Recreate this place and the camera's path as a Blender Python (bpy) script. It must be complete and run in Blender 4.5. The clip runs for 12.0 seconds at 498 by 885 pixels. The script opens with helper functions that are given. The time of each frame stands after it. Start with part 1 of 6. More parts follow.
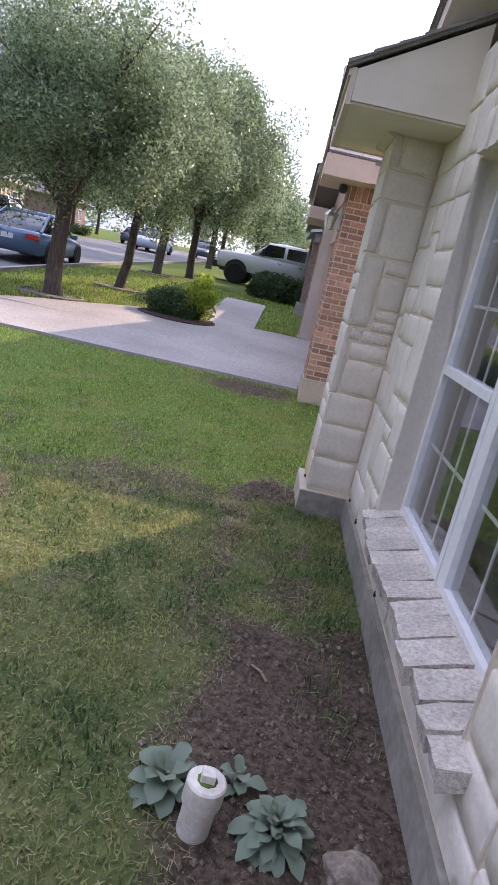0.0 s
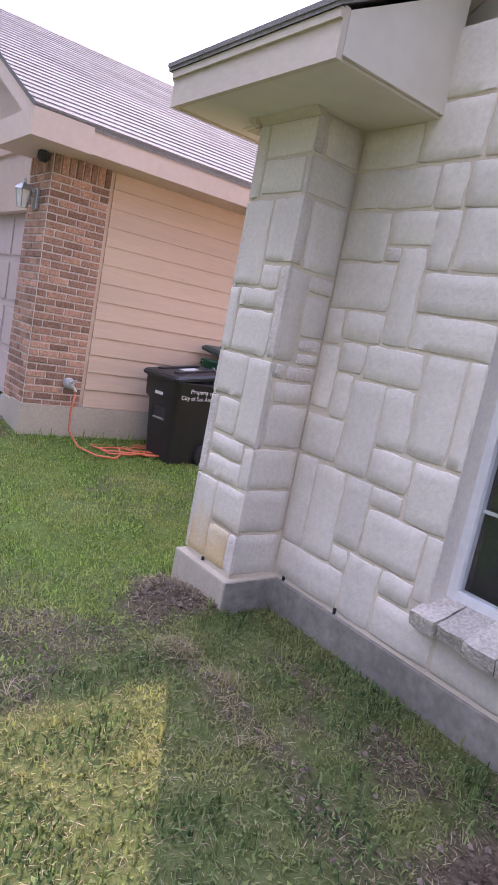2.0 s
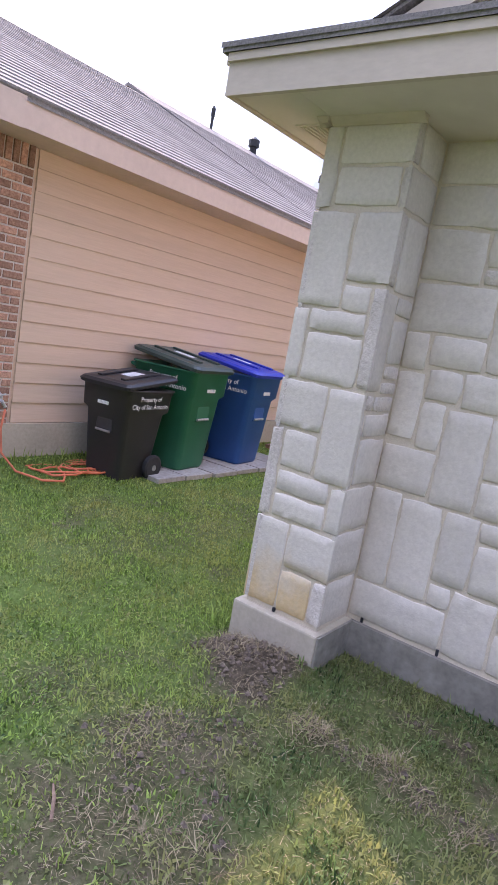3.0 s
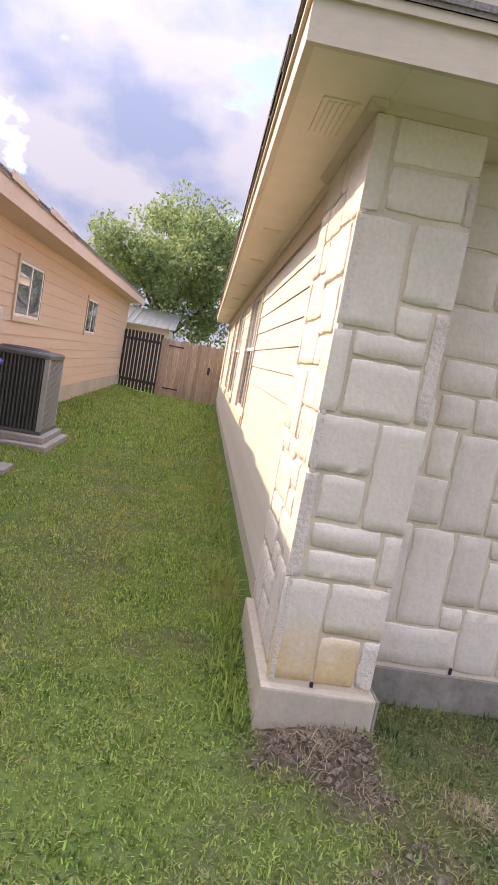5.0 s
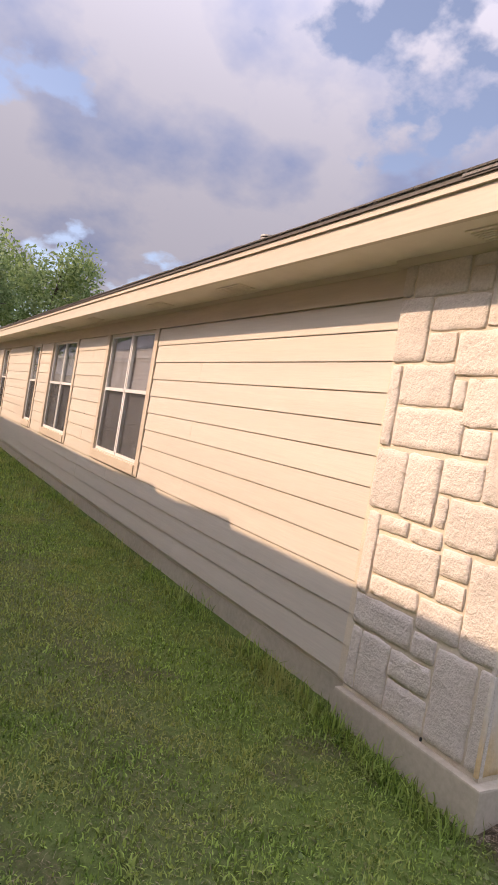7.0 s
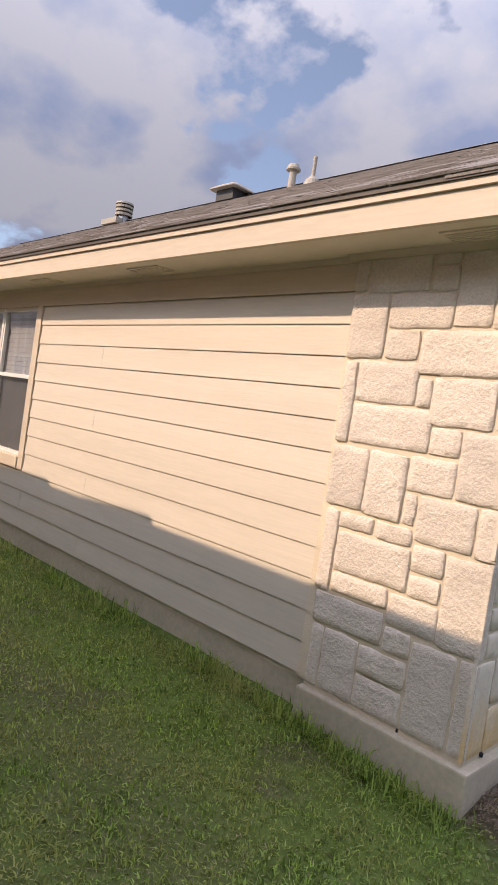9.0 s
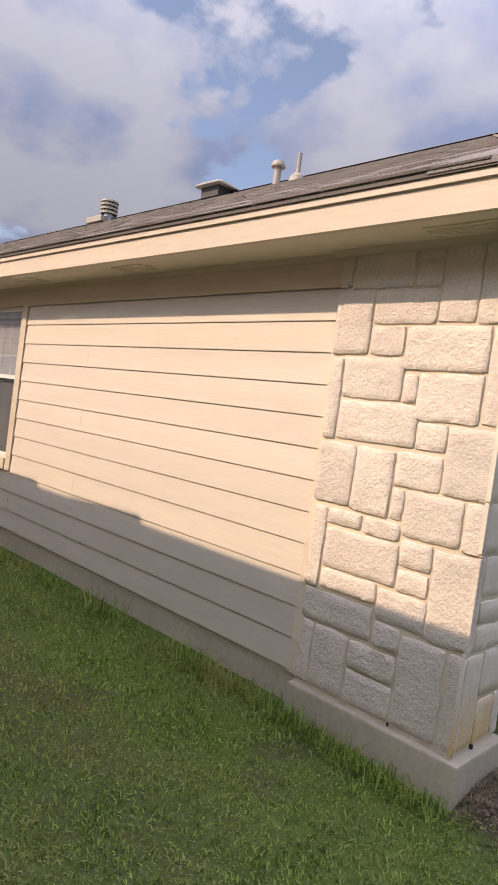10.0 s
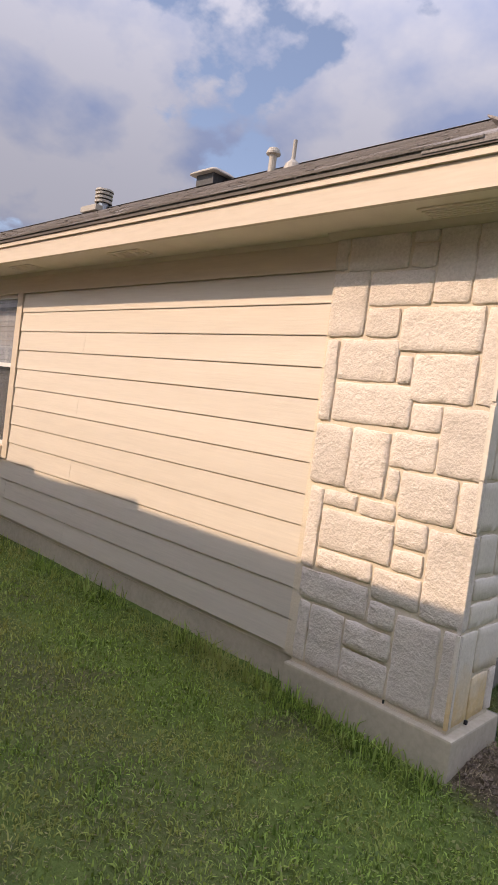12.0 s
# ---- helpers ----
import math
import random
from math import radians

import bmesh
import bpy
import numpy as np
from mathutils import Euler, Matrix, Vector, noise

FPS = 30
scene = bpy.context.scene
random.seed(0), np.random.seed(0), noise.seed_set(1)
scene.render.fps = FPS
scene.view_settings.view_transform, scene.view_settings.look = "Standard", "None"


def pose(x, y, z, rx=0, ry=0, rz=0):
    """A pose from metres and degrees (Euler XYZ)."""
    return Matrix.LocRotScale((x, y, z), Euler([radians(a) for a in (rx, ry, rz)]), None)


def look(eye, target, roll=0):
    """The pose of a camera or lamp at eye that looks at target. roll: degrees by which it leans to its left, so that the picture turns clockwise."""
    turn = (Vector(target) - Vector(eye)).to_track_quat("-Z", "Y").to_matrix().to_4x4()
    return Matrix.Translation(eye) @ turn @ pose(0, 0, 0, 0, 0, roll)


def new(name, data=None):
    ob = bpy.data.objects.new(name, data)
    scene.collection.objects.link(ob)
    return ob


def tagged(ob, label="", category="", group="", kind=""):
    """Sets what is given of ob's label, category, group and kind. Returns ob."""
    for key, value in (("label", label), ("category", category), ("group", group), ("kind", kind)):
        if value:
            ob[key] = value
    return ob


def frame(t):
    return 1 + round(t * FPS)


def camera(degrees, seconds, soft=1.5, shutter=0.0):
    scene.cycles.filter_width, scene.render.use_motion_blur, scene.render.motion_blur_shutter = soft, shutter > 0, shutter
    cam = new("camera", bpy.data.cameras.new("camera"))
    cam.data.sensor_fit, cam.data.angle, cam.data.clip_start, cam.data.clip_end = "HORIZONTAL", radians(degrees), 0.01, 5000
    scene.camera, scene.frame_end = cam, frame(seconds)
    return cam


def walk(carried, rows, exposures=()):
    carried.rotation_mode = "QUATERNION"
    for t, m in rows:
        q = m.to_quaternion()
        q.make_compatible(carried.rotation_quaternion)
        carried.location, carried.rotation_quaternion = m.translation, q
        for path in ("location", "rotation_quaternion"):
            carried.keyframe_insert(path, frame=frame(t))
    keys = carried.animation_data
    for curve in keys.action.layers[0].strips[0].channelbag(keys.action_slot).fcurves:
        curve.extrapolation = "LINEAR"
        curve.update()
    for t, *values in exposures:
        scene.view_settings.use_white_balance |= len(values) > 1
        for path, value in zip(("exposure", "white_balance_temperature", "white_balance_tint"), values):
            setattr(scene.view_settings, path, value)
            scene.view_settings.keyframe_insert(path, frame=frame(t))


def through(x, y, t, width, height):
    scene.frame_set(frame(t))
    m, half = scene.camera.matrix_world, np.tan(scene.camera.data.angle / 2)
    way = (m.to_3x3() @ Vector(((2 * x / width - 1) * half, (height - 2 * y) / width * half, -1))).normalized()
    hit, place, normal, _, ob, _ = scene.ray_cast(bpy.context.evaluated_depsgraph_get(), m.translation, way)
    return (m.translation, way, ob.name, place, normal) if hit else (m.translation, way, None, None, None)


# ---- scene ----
cam = camera(42.6, 12.0)
PATH = [
    (0, (-0.073, -0.258, 1.758), (-0.079, 1.669, 1.224), 12.7),
    (0.5, (-0.571, 0.012, 1.746), (-0.191, 1.921, 1.287), 12.3),
    (1, (-0.986, 0.437, 1.696), (-0.384, 2.298, 1.278), 11.5),
    (1.5, (-1.322, 1.128, 1.602), (-0.454, 2.889, 1.222), 11.1),
    (2, (-1.728, 1.668, 1.621), (-0.49, 3.201, 1.278), 11.1),
    (2.5, (-2.028, 2.327, 1.623), (-0.585, 3.673, 1.293), 10.6),
    (3, (-2.353, 2.914, 1.67), (-0.743, 4.052, 1.335), 10.1),
    (3.2, (-2.484, 3.145, 1.72), (-0.826, 4.211, 1.381), 9.9),
    (4.8, (-2.309, 4.985, 1.592), (-0.326, 4.957, 1.337), 10.3),
    (5, (-2.254, 5.222, 1.629), (-0.277, 5.044, 1.386), 10.4),
    (5.5, (-2.199, 5.824, 1.653), (-0.25, 5.419, 1.456), 10.0),
    (6, (-1.944, 6.322, 1.605), (-0.027, 5.762, 1.486), 9.5),
    (6.5, (-1.665, 6.841, 1.612), (0.174, 6.058, 1.527), 9.8),
    (7, (-1.396, 7.162, 1.66), (0.341, 6.171, 1.603), 9.6),
    (7.2, (-1.237, 7.298, 1.675), (0.443, 6.216, 1.621), 9.9),
    (8.8, (-0.836, 7.617, 1.718), (0.595, 6.222, 1.652), 8.7),
    (9, (-0.835, 7.599, 1.718), (0.59, 6.197, 1.646), 8.5),
    (9.5, (-0.838, 7.594, 1.721), (0.571, 6.175, 1.643), 8.0),
    (10, (-0.843, 7.592, 1.722), (0.558, 6.166, 1.646), 7.7),
    (10.5, (-0.851, 7.583, 1.723), (0.547, 6.155, 1.636), 7.3),
    (11, (-0.859, 7.572, 1.708), (0.536, 6.142, 1.614), 7.3),
    (11.5, (-0.875, 7.577, 1.723), (0.516, 6.144, 1.614), 7.3),
    (12, (-0.866, 7.602, 1.673), (0.524, 6.168, 1.572), 7.4),
]
walk(cam, [(t, look(eye, target, roll)) for t, eye, target, roll in PATH],
     exposures=[(0, 0.98, 6150, 26), (1.5, 1.3, 6120, 33), (3.2, 1.25, 6000, 25), (5.0, 1.33, 6950, 25), (6.0, 0.86, 7100, 29), (7.0, 0.58, 7000, 24), (9.0, 0.44, 6750, 19), (12.0, 0.42, 6750, 19)])

# ---- light ----
SUN = Vector((0.545, 0.838, 0.672)).normalized()
SUN_ELEVATION = math.asin(SUN.z)
SUN_TURN = math.atan2(SUN.x, SUN.y)

world = bpy.data.worlds.new("sky")
scene.world = world
world.use_nodes = True
wn, wl = world.node_tree.nodes, world.node_tree.links
wn.clear()
w_out = wn.new("ShaderNodeOutputWorld")
w_bg = wn.new("ShaderNodeBackground")
w_sky = wn.new("ShaderNodeTexSky")
w_sky.sky_type, w_sky.sun_disc = "NISHITA", False
w_sky.sun_elevation, w_sky.sun_rotation = SUN_ELEVATION, SUN_TURN
w_sky.air_density, w_sky.dust_density, w_sky.ozone_density = 1.0, 0.8, 1.5
w_bg.inputs["Strength"].default_value = 0.15
# cumulus clouds: noise on the plane overhead
w_tc = wn.new("ShaderNodeTexCoord")
w_sep = wn.new("ShaderNodeSeparateXYZ")
wl.new(w_tc.outputs["Generated"], w_sep.inputs[0])


def wmath(op, a, b):
    n = wn.new("ShaderNodeMath")
    n.operation = op
    for i, v in enumerate((a, b)):
        if isinstance(v, (int, float)):
            n.inputs[i].default_value = v
        else:
            wl.new(v, n.inputs[i])
    return n.outputs[0]


w_h = wmath("ADD", wmath("MAXIMUM", w_sep.outputs[2], 0.0), 0.42)
w_com = wn.new("ShaderNodeCombineXYZ")
wl.new(wmath("DIVIDE", w_sep.outputs[0], w_h), w_com.inputs[0])
wl.new(wmath("DIVIDE", w_sep.outputs[1], w_h), w_com.inputs[1])
w_com.inputs[2].default_value = 3.7


def wnoise(scale, detail, rough):
    n = wn.new("ShaderNodeTexNoise")
    n.inputs["Scale"].default_value, n.inputs["Detail"].default_value, n.inputs["Roughness"].default_value = scale, detail, rough
    wl.new(w_com.outputs[0], n.inputs["Vector"])
    return n.outputs["Fac"]


def wramp(fac, lo, hi, c0=(0, 0, 0, 1), c1=(1, 1, 1, 1)):
    n = wn.new("ShaderNodeValToRGB")
    n.color_ramp.elements[0].position, n.color_ramp.elements[1].position = lo, hi
    n.color_ramp.elements[0].color, n.color_ramp.elements[1].color = c0, c1
    wl.new(fac, n.inputs[0])
    return n.outputs[0]


w_mask = wramp(wnoise(2.9, 13.0, 0.53), 0.40, 0.44)
w_shade = wramp(wnoise(3.6, 13.0, 0.50), 0.41, 0.57, (2.25, 2.85, 4.35, 1), (4.0, 4.25, 4.95, 1))
w_mix = wn.new("ShaderNodeMixRGB")
wl.new(w_mask, w_mix.inputs[0])
# thin haze pales the blue between the clouds
w_veil = wn.new("ShaderNodeMixRGB")
w_veil.inputs[0].default_value, w_veil.inputs[2].default_value = 0.32, (1.75, 1.95, 2.5, 1)
wl.new(w_sky.outputs[0], w_veil.inputs[1])
wl.new(w_veil.outputs[0], w_mix.inputs[1])
# a cloud layer is brightest overhead
w_lift = wmath("ADD", wmath("MULTIPLY", wmath("POWER", wmath("MAXIMUM", w_sep.outputs[2], 0.0), 3.0), 2.6), 0.45)
w_scale = wn.new("ShaderNodeVectorMath")
w_scale.operation = "SCALE"
wl.new(w_shade, w_scale.inputs[0])
wl.new(w_lift, w_scale.inputs["Scale"])
wl.new(w_scale.outputs[0], w_mix.inputs[2])
# bright haze round the sun
w_dot = wn.new("ShaderNodeVectorMath")
w_dot.operation = "DOT_PRODUCT"
w_dot.inputs[1].default_value = Vector((0.20, 0.94, 0.50)).normalized()
wl.new(w_tc.outputs["Generated"], w_dot.inputs[0])
w_near = wmath("POWER", wmath("MULTIPLY", wmath("ADD", w_dot.outputs["Value"], 1.0), 0.5), 19.0)
w_haze = wn.new("ShaderNodeMixRGB")
w_haze.blend_type = "ADD"
w_haze.inputs[0].default_value = 1.0
w_tone = wn.new("ShaderNodeMixRGB")
w_tone.inputs[1].default_value, w_tone.inputs[2].default_value = (0, 0, 0, 1), (14.0, 14.6, 15.6, 1)
wl.new(w_near, w_tone.inputs[0])
wl.new(w_mix.outputs[0], w_haze.inputs[1])
wl.new(w_tone.outputs[0], w_haze.inputs[2])
wl.new(w_haze.outputs[0], w_bg.inputs["Color"])
wl.new(w_bg.outputs[0], w_out.inputs[0])

sun_data = bpy.data.lights.new("sun", "SUN")
sun_data.energy, sun_data.angle, sun_data.color = 3.3, radians(0.5), (1.0, 0.79, 0.565)
sun = new("sun", sun_data)
sun.matrix_world = look(SUN * 60, (0, 0, 0))

# ---- materials ----


def material(name, low, high, rough=0.8, grain=40.0, bump=0.3, depth=0.004, patch=1.2, patchy=0.25, piece=0.0, metal=0.0,
             spec=0.4, stretch=(1, 1, 1), detail=6.0, lump=0.0, stain=None):
    """A two-scale surface: low and high are the darker and lighter base colours, grain and patch are noise scales per metre."""
    m = bpy.data.materials.new(name)
    m.use_nodes = True
    n, l = m.node_tree.nodes, m.node_tree.links
    b = n["Principled BSDF"]
    geo = n.new("ShaderNodeNewGeometry")
    mp = n.new("ShaderNodeMapping")
    mp.inputs["Scale"].default_value = stretch
    l.new(geo.outputs["Position"], mp.inputs["Vector"])

    def nz(scale, det):
        t = n.new("ShaderNodeTexNoise")
        t.inputs["Scale"].default_value, t.inputs["Detail"].default_value, t.inputs["Roughness"].default_value = scale, det, 0.6
        l.new(mp.outputs[0], t.inputs["Vector"])
        return t.outputs["Fac"]

    fine, wide = nz(grain, detail), nz(patch, 4.0)
    mix = n.new("ShaderNodeMixRGB")
    mix.inputs[1].default_value, mix.inputs[2].default_value = (*low, 1), (*high, 1)
    rmp = n.new("ShaderNodeMapRange")
    rmp.inputs[1].default_value, rmp.inputs[2].default_value = 0.3, 0.7
    l.new(fine, rmp.inputs[0])
    l.new(rmp.outputs[0], mix.inputs[0])
    if stain:
        # ochre water stain that climbs unevenly from the ground
        sep = n.new("ShaderNodeSeparateXYZ")
        l.new(geo.outputs["Position"], sep.inputs[0])
        add = n.new("ShaderNodeMath")
        add.operation = "MULTIPLY_ADD"
        add.inputs[1].default_value = 0.5
        l.new(nz(7.0, 4.0), add.inputs[0])
        l.new(sep.outputs[2], add.inputs[2])
        band = n.new("ShaderNodeMapRange")
        band.inputs[1].default_value, band.inputs[2].default_value = 0.88, 0.58
        l.new(add.outputs[0], band.inputs[0])
        ochre = n.new("ShaderNodeMixRGB")
        ochre.blend_type = "MULTIPLY"
        ochre.inputs[2].default_value = (*stain, 1)
        l.new(band.outputs[0], ochre.inputs[0])
        l.new(mix.outputs[0], ochre.inputs[1])
        mix = ochre
    hsv = n.new("ShaderNodeHueSaturation")
    l.new(mix.outputs[0], hsv.inputs["Color"])
    val = n.new("ShaderNodeMapRange")
    val.inputs[1].default_value, val.inputs[2].default_value = 0.3, 0.7
    val.inputs[3].default_value, val.inputs[4].default_value = 1.0 - patchy, 1.0 + patchy
    l.new(wide, val.inputs[0])
    value = val.outputs[0]
    if piece:
        info = n.new("ShaderNodeObjectInfo")
        pr = n.new("ShaderNodeMapRange")
        pr.inputs[3].default_value, pr.inputs[4].default_value = 1.0 - piece, 1.0 + piece
        l.new(info.outputs["Random"], pr.inputs[0])
        mul = n.new("ShaderNodeMath")
        mul.operation = "MULTIPLY"
        l.new(value, mul.inputs[0])
        l.new(pr.outputs[0], mul.inputs[1])
        value = mul.outputs[0]
    l.new(value, hsv.inputs["Value"])
    l.new(hsv.outputs[0], b.inputs["Base Color"])
    b.inputs["Roughness"].default_value, b.inputs["Metallic"].default_value = rough, metal
    b.inputs["Specular IOR Level"].default_value = spec
    if bump:
        bp = n.new("ShaderNodeBump")
        bp.inputs["Strength"].default_value, bp.inputs["Distance"].default_value = bump, depth
        height = fine
        if lump:
            mad = n.new("ShaderNodeMath")
            mad.operation = "MULTIPLY_ADD"
            mad.inputs[1].default_value = lump
            l.new(nz(grain / 4.5, 3.0), mad.inputs[0])
            l.new(fine, mad.inputs[2])
            height = mad.outputs[0]
        l.new(height, bp.inputs["Height"])
        l.new(bp.outputs[0], b.inputs["Normal"])
    return m


STONE = material("limestone", (0.645, 0.58, 0.485), (0.74, 0.67, 0.57), 0.9, 48, 0.36, 0.006, 2.2, 0.07, 0.05, lump=2.0)
ROUGH_STONE = material("pitted_limestone", (0.60, 0.528, 0.448), (0.74, 0.662, 0.578), 0.9, 62, 0.75, 0.010, 3, 0.08, 0.06, lump=2.0)
STAINED_STONE = material("ochre_limestone", (0.645, 0.58, 0.485), (0.74, 0.67, 0.57), 0.9, 48, 0.36, 0.006, 2.2, 0.07, 0.05, lump=2.0, stain=(0.95, 0.78, 0.50))
SILL_STONE = material("weathered_sill_stone", (0.40, 0.355, 0.29), (0.70, 0.63, 0.54), 0.95, 60, 1.0, 0.014, 5, 0.15, 0.12, lump=1.2)
MORTAR = material("mortar", (0.60, 0.515, 0.39), (0.71, 0.62, 0.485), 0.95, 120, 0.5, 0.004, 2, 0.12)
SIDING = material("cream_siding", (0.60, 0.535, 0.445), (0.66, 0.59, 0.49), 0.6, 9, 0.35, 0.004, 0.8, 0.05, 0.02, stretch=(0.35, 1, 7))
TRIM = material("cream_trim", (0.55, 0.465, 0.36), (0.615, 0.525, 0.41), 0.6, 14, 0.2, 0.002, 1.0, 0.06, stretch=(0.3, 1, 3))
SOFFIT = material("soffit_paint", (0.66, 0.59, 0.48), (0.72, 0.65, 0.53), 0.7, 6, 0.1, 0.002, 0.7, 0.05)
SLAB = material("slab_concrete", (0.43, 0.375, 0.285), (0.52, 0.455, 0.35), 0.9, 30, 0.2, 0.003, 1.3, 0.12)
GREY_SLAB = material("darker_grey_concrete", (0.195, 0.176, 0.145), (0.305, 0.28, 0.235), 0.85, 18, 0.25, 0.003, 2.4, 0.22)
SHINGLE = material("grey_brown_shingle", (0.16, 0.145, 0.135), (0.33, 0.30, 0.275), 0.95, 90, 0.7, 0.004, 1.5, 0.2, 0.12)
DRIP = material("dark_drip_edge", (0.06, 0.05, 0.042), (0.11, 0.09, 0.075), 0.6, 30, 0.1, 0.001)
PEACH = material("peach_siding", (0.62, 0.455, 0.325), (0.68, 0.505, 0.365), 0.65, 9, 0.3, 0.004, 0.8, 0.05, 0.02, stretch=(0.35, 1, 7))
PEACH_TRIM = material("peach_trim", (0.60, 0.465, 0.365), (0.66, 0.515, 0.405), 0.65, 14, 0.15, 0.002, 0.8, 0.06)
GARAGE_PAINT = material("pinkish_garage_paint", (0.56, 0.46, 0.41), (0.62, 0.51, 0.45), 0.6, 10, 0.1, 0.002, 0.8, 0.05)
BRICK = material("red_brick", (0.27, 0.14, 0.09), (0.52, 0.31, 0.21), 0.9, 45, 0.6, 0.004, 5, 0.2, 0.40)
BRICK_MORTAR = material("brick_mortar", (0.52, 0.45, 0.38), (0.68, 0.60, 0.52), 0.95, 90, 0.5, 0.003, 2, 0.1)
CONCRETE = material("pale_concrete", (0.26, 0.238, 0.212), (0.41, 0.377, 0.34), 0.9, 25, 0.35, 0.003, 0.5, 0.22)
ASPHALT = material("asphalt", (0.10, 0.10, 0.10), (0.19, 0.185, 0.18), 0.9, 60, 0.5, 0.004, 0.3, 0.12)
WOOD = material("weathered_cedar", (0.27, 0.19, 0.14), (0.50, 0.38, 0.29), 0.85, 14, 0.5, 0.004, 1.5, 0.2, 0.18, stretch=(6, 6, 0.5))
DARK_WOOD = material("dark_stained_wood", (0.025, 0.024, 0.026), (0.07, 0.065, 0.066), 0.8, 14, 0.4, 0.004, 1.5, 0.2, 0.15, stretch=(6, 6, 0.5))
WHITE_FRAME = material("white_vinyl", (0.70, 0.69, 0.66), (0.80, 0.79, 0.76), 0.45, 20, 0.05, 0.001, 2, 0.04)
CURTAIN = material("pale_blind", (0.34, 0.35, 0.38), (0.47, 0.48, 0.52), 0.9, 6, 0.2, 0.004, 1, 0.2, stretch=(5, 5, 0.4))
# near-black colour that stands for the shade inside rooms and holes
INSIDE_SHADE = material("inside_shade_black", (0.02, 0.02, 0.022), (0.04, 0.04, 0.042), 0.9, 5, 0.0)
STEEL = material("galvanised_metal", (0.42, 0.43, 0.44), (0.62, 0.63, 0.64), 0.4, 25, 0.1, 0.001, 2, 0.12, metal=0.9)


def glass_material(name, tint=(0.9, 0.93, 0.92)):
    m = bpy.data.materials.new(name)
    m.use_nodes = True
    n, l = m.node_tree.nodes, m.node_tree.links
    n.clear()
    out, mx = n.new("ShaderNodeOutputMaterial"), n.new("ShaderNodeMixShader")
    gl, tr, lw = n.new("ShaderNodeBsdfGlossy"), n.new("ShaderNodeBsdfTransparent"), n.new("ShaderNodeLayerWeight")
    gl.inputs["Roughness"].default_value = 0.02
    tr.inputs[0].default_value = (*tint, 1)
    lw.inputs[0].default_value = 0.5
    pw, ad = n.new("ShaderNodeMath"), n.new("ShaderNodeMath")
    pw.operation, ad.operation = "POWER", "MULTIPLY_ADD"
    pw.inputs[1].default_value, ad.inputs[1].default_value, ad.inputs[2].default_value = 4.0, 0.9, 0.06
    l.new(lw.outputs["Facing"], pw.inputs[0])
    l.new(pw.outputs[0], ad.inputs[0])
    l.new(ad.outputs[0], mx.inputs[0])
    l.new(tr.outputs[0], mx.inputs[1])
    l.new(gl.outputs[0], mx.inputs[2])
    l.new(mx.outputs[0], out.inputs[0])
    return m


GLASS = glass_material("window_glass", (0.95, 0.96, 0.96))


def screen_material(name):
    m = bpy.data.materials.new(name)
    m.use_nodes = True
    n, l = m.node_tree.nodes, m.node_tree.links
    b = n["Principled BSDF"]
    b.inputs["Base Color"].default_value, b.inputs["Roughness"].default_value = (0.05, 0.052, 0.056, 1), 0.7
    tr, mx = n.new("ShaderNodeBsdfTransparent"), n.new("ShaderNodeMixShader")
    mx.inputs[0].default_value = 0.26
    l.new(tr.outputs[0], mx.inputs[1])
    l.new(b.outputs[0], mx.inputs[2])
    l.new(mx.outputs[0], n["Material Output"].inputs[0])
    return m


INSECT_SCREEN = screen_material("grey_insect_screen")

# ---- building helpers ----


def part(name, bm, mat, parent=None, label=""):
    """Links a bmesh as one mesh object, under parent where there is one."""
    me = bpy.data.meshes.new(name)
    bm.normal_update()
    bm.to_mesh(me)
    bm.free()
    me.materials.append(mat)
    ob = new(name, me)
    if parent is not None:
        ob.parent = parent
    if label:
        ob["label"] = label
    return ob


def piece(name, me, m, parent):
    """One more object on a shared mesh."""
    ob = new(name, me)
    ob.matrix_basis = m
    ob.parent = parent
    return ob


def thing(name, label, category, at=(0, 0, 0), group="", kind=""):
    return tagged(new_at(name, at), label, category, group, kind)


def new_at(name, at):
    ob = new(name)
    ob.location = at
    ob.empty_display_size = 0.1
    return ob


def block(lo, hi, bm=None, bevel=0.0):
    """A box from corner to corner, its edges rounded by bevel."""
    own = bmesh.new()
    c = [(a + b) / 2 for a, b in zip(lo, hi)]
    s = [abs(b - a) for a, b in zip(lo, hi)]
    bmesh.ops.create_cube(own, size=1, matrix=Matrix.LocRotScale(c, None, s))
    if bevel:
        bmesh.ops.bevel(own, geom=own.edges[:], offset=bevel, segments=2, profile=0.6, affect="EDGES")
    if bm is None:
        return own
    join(bm, own)
    return bm


def join(bm, own, m=None):
    """Adds own to bm and frees it."""
    if m is not None:
        bmesh.ops.transform(own, matrix=m, verts=own.verts)
    me = bpy.data.meshes.new("t")
    own.to_mesh(me)
    own.free()
    bm.from_mesh(me)
    bpy.data.meshes.remove(me)
    return bm


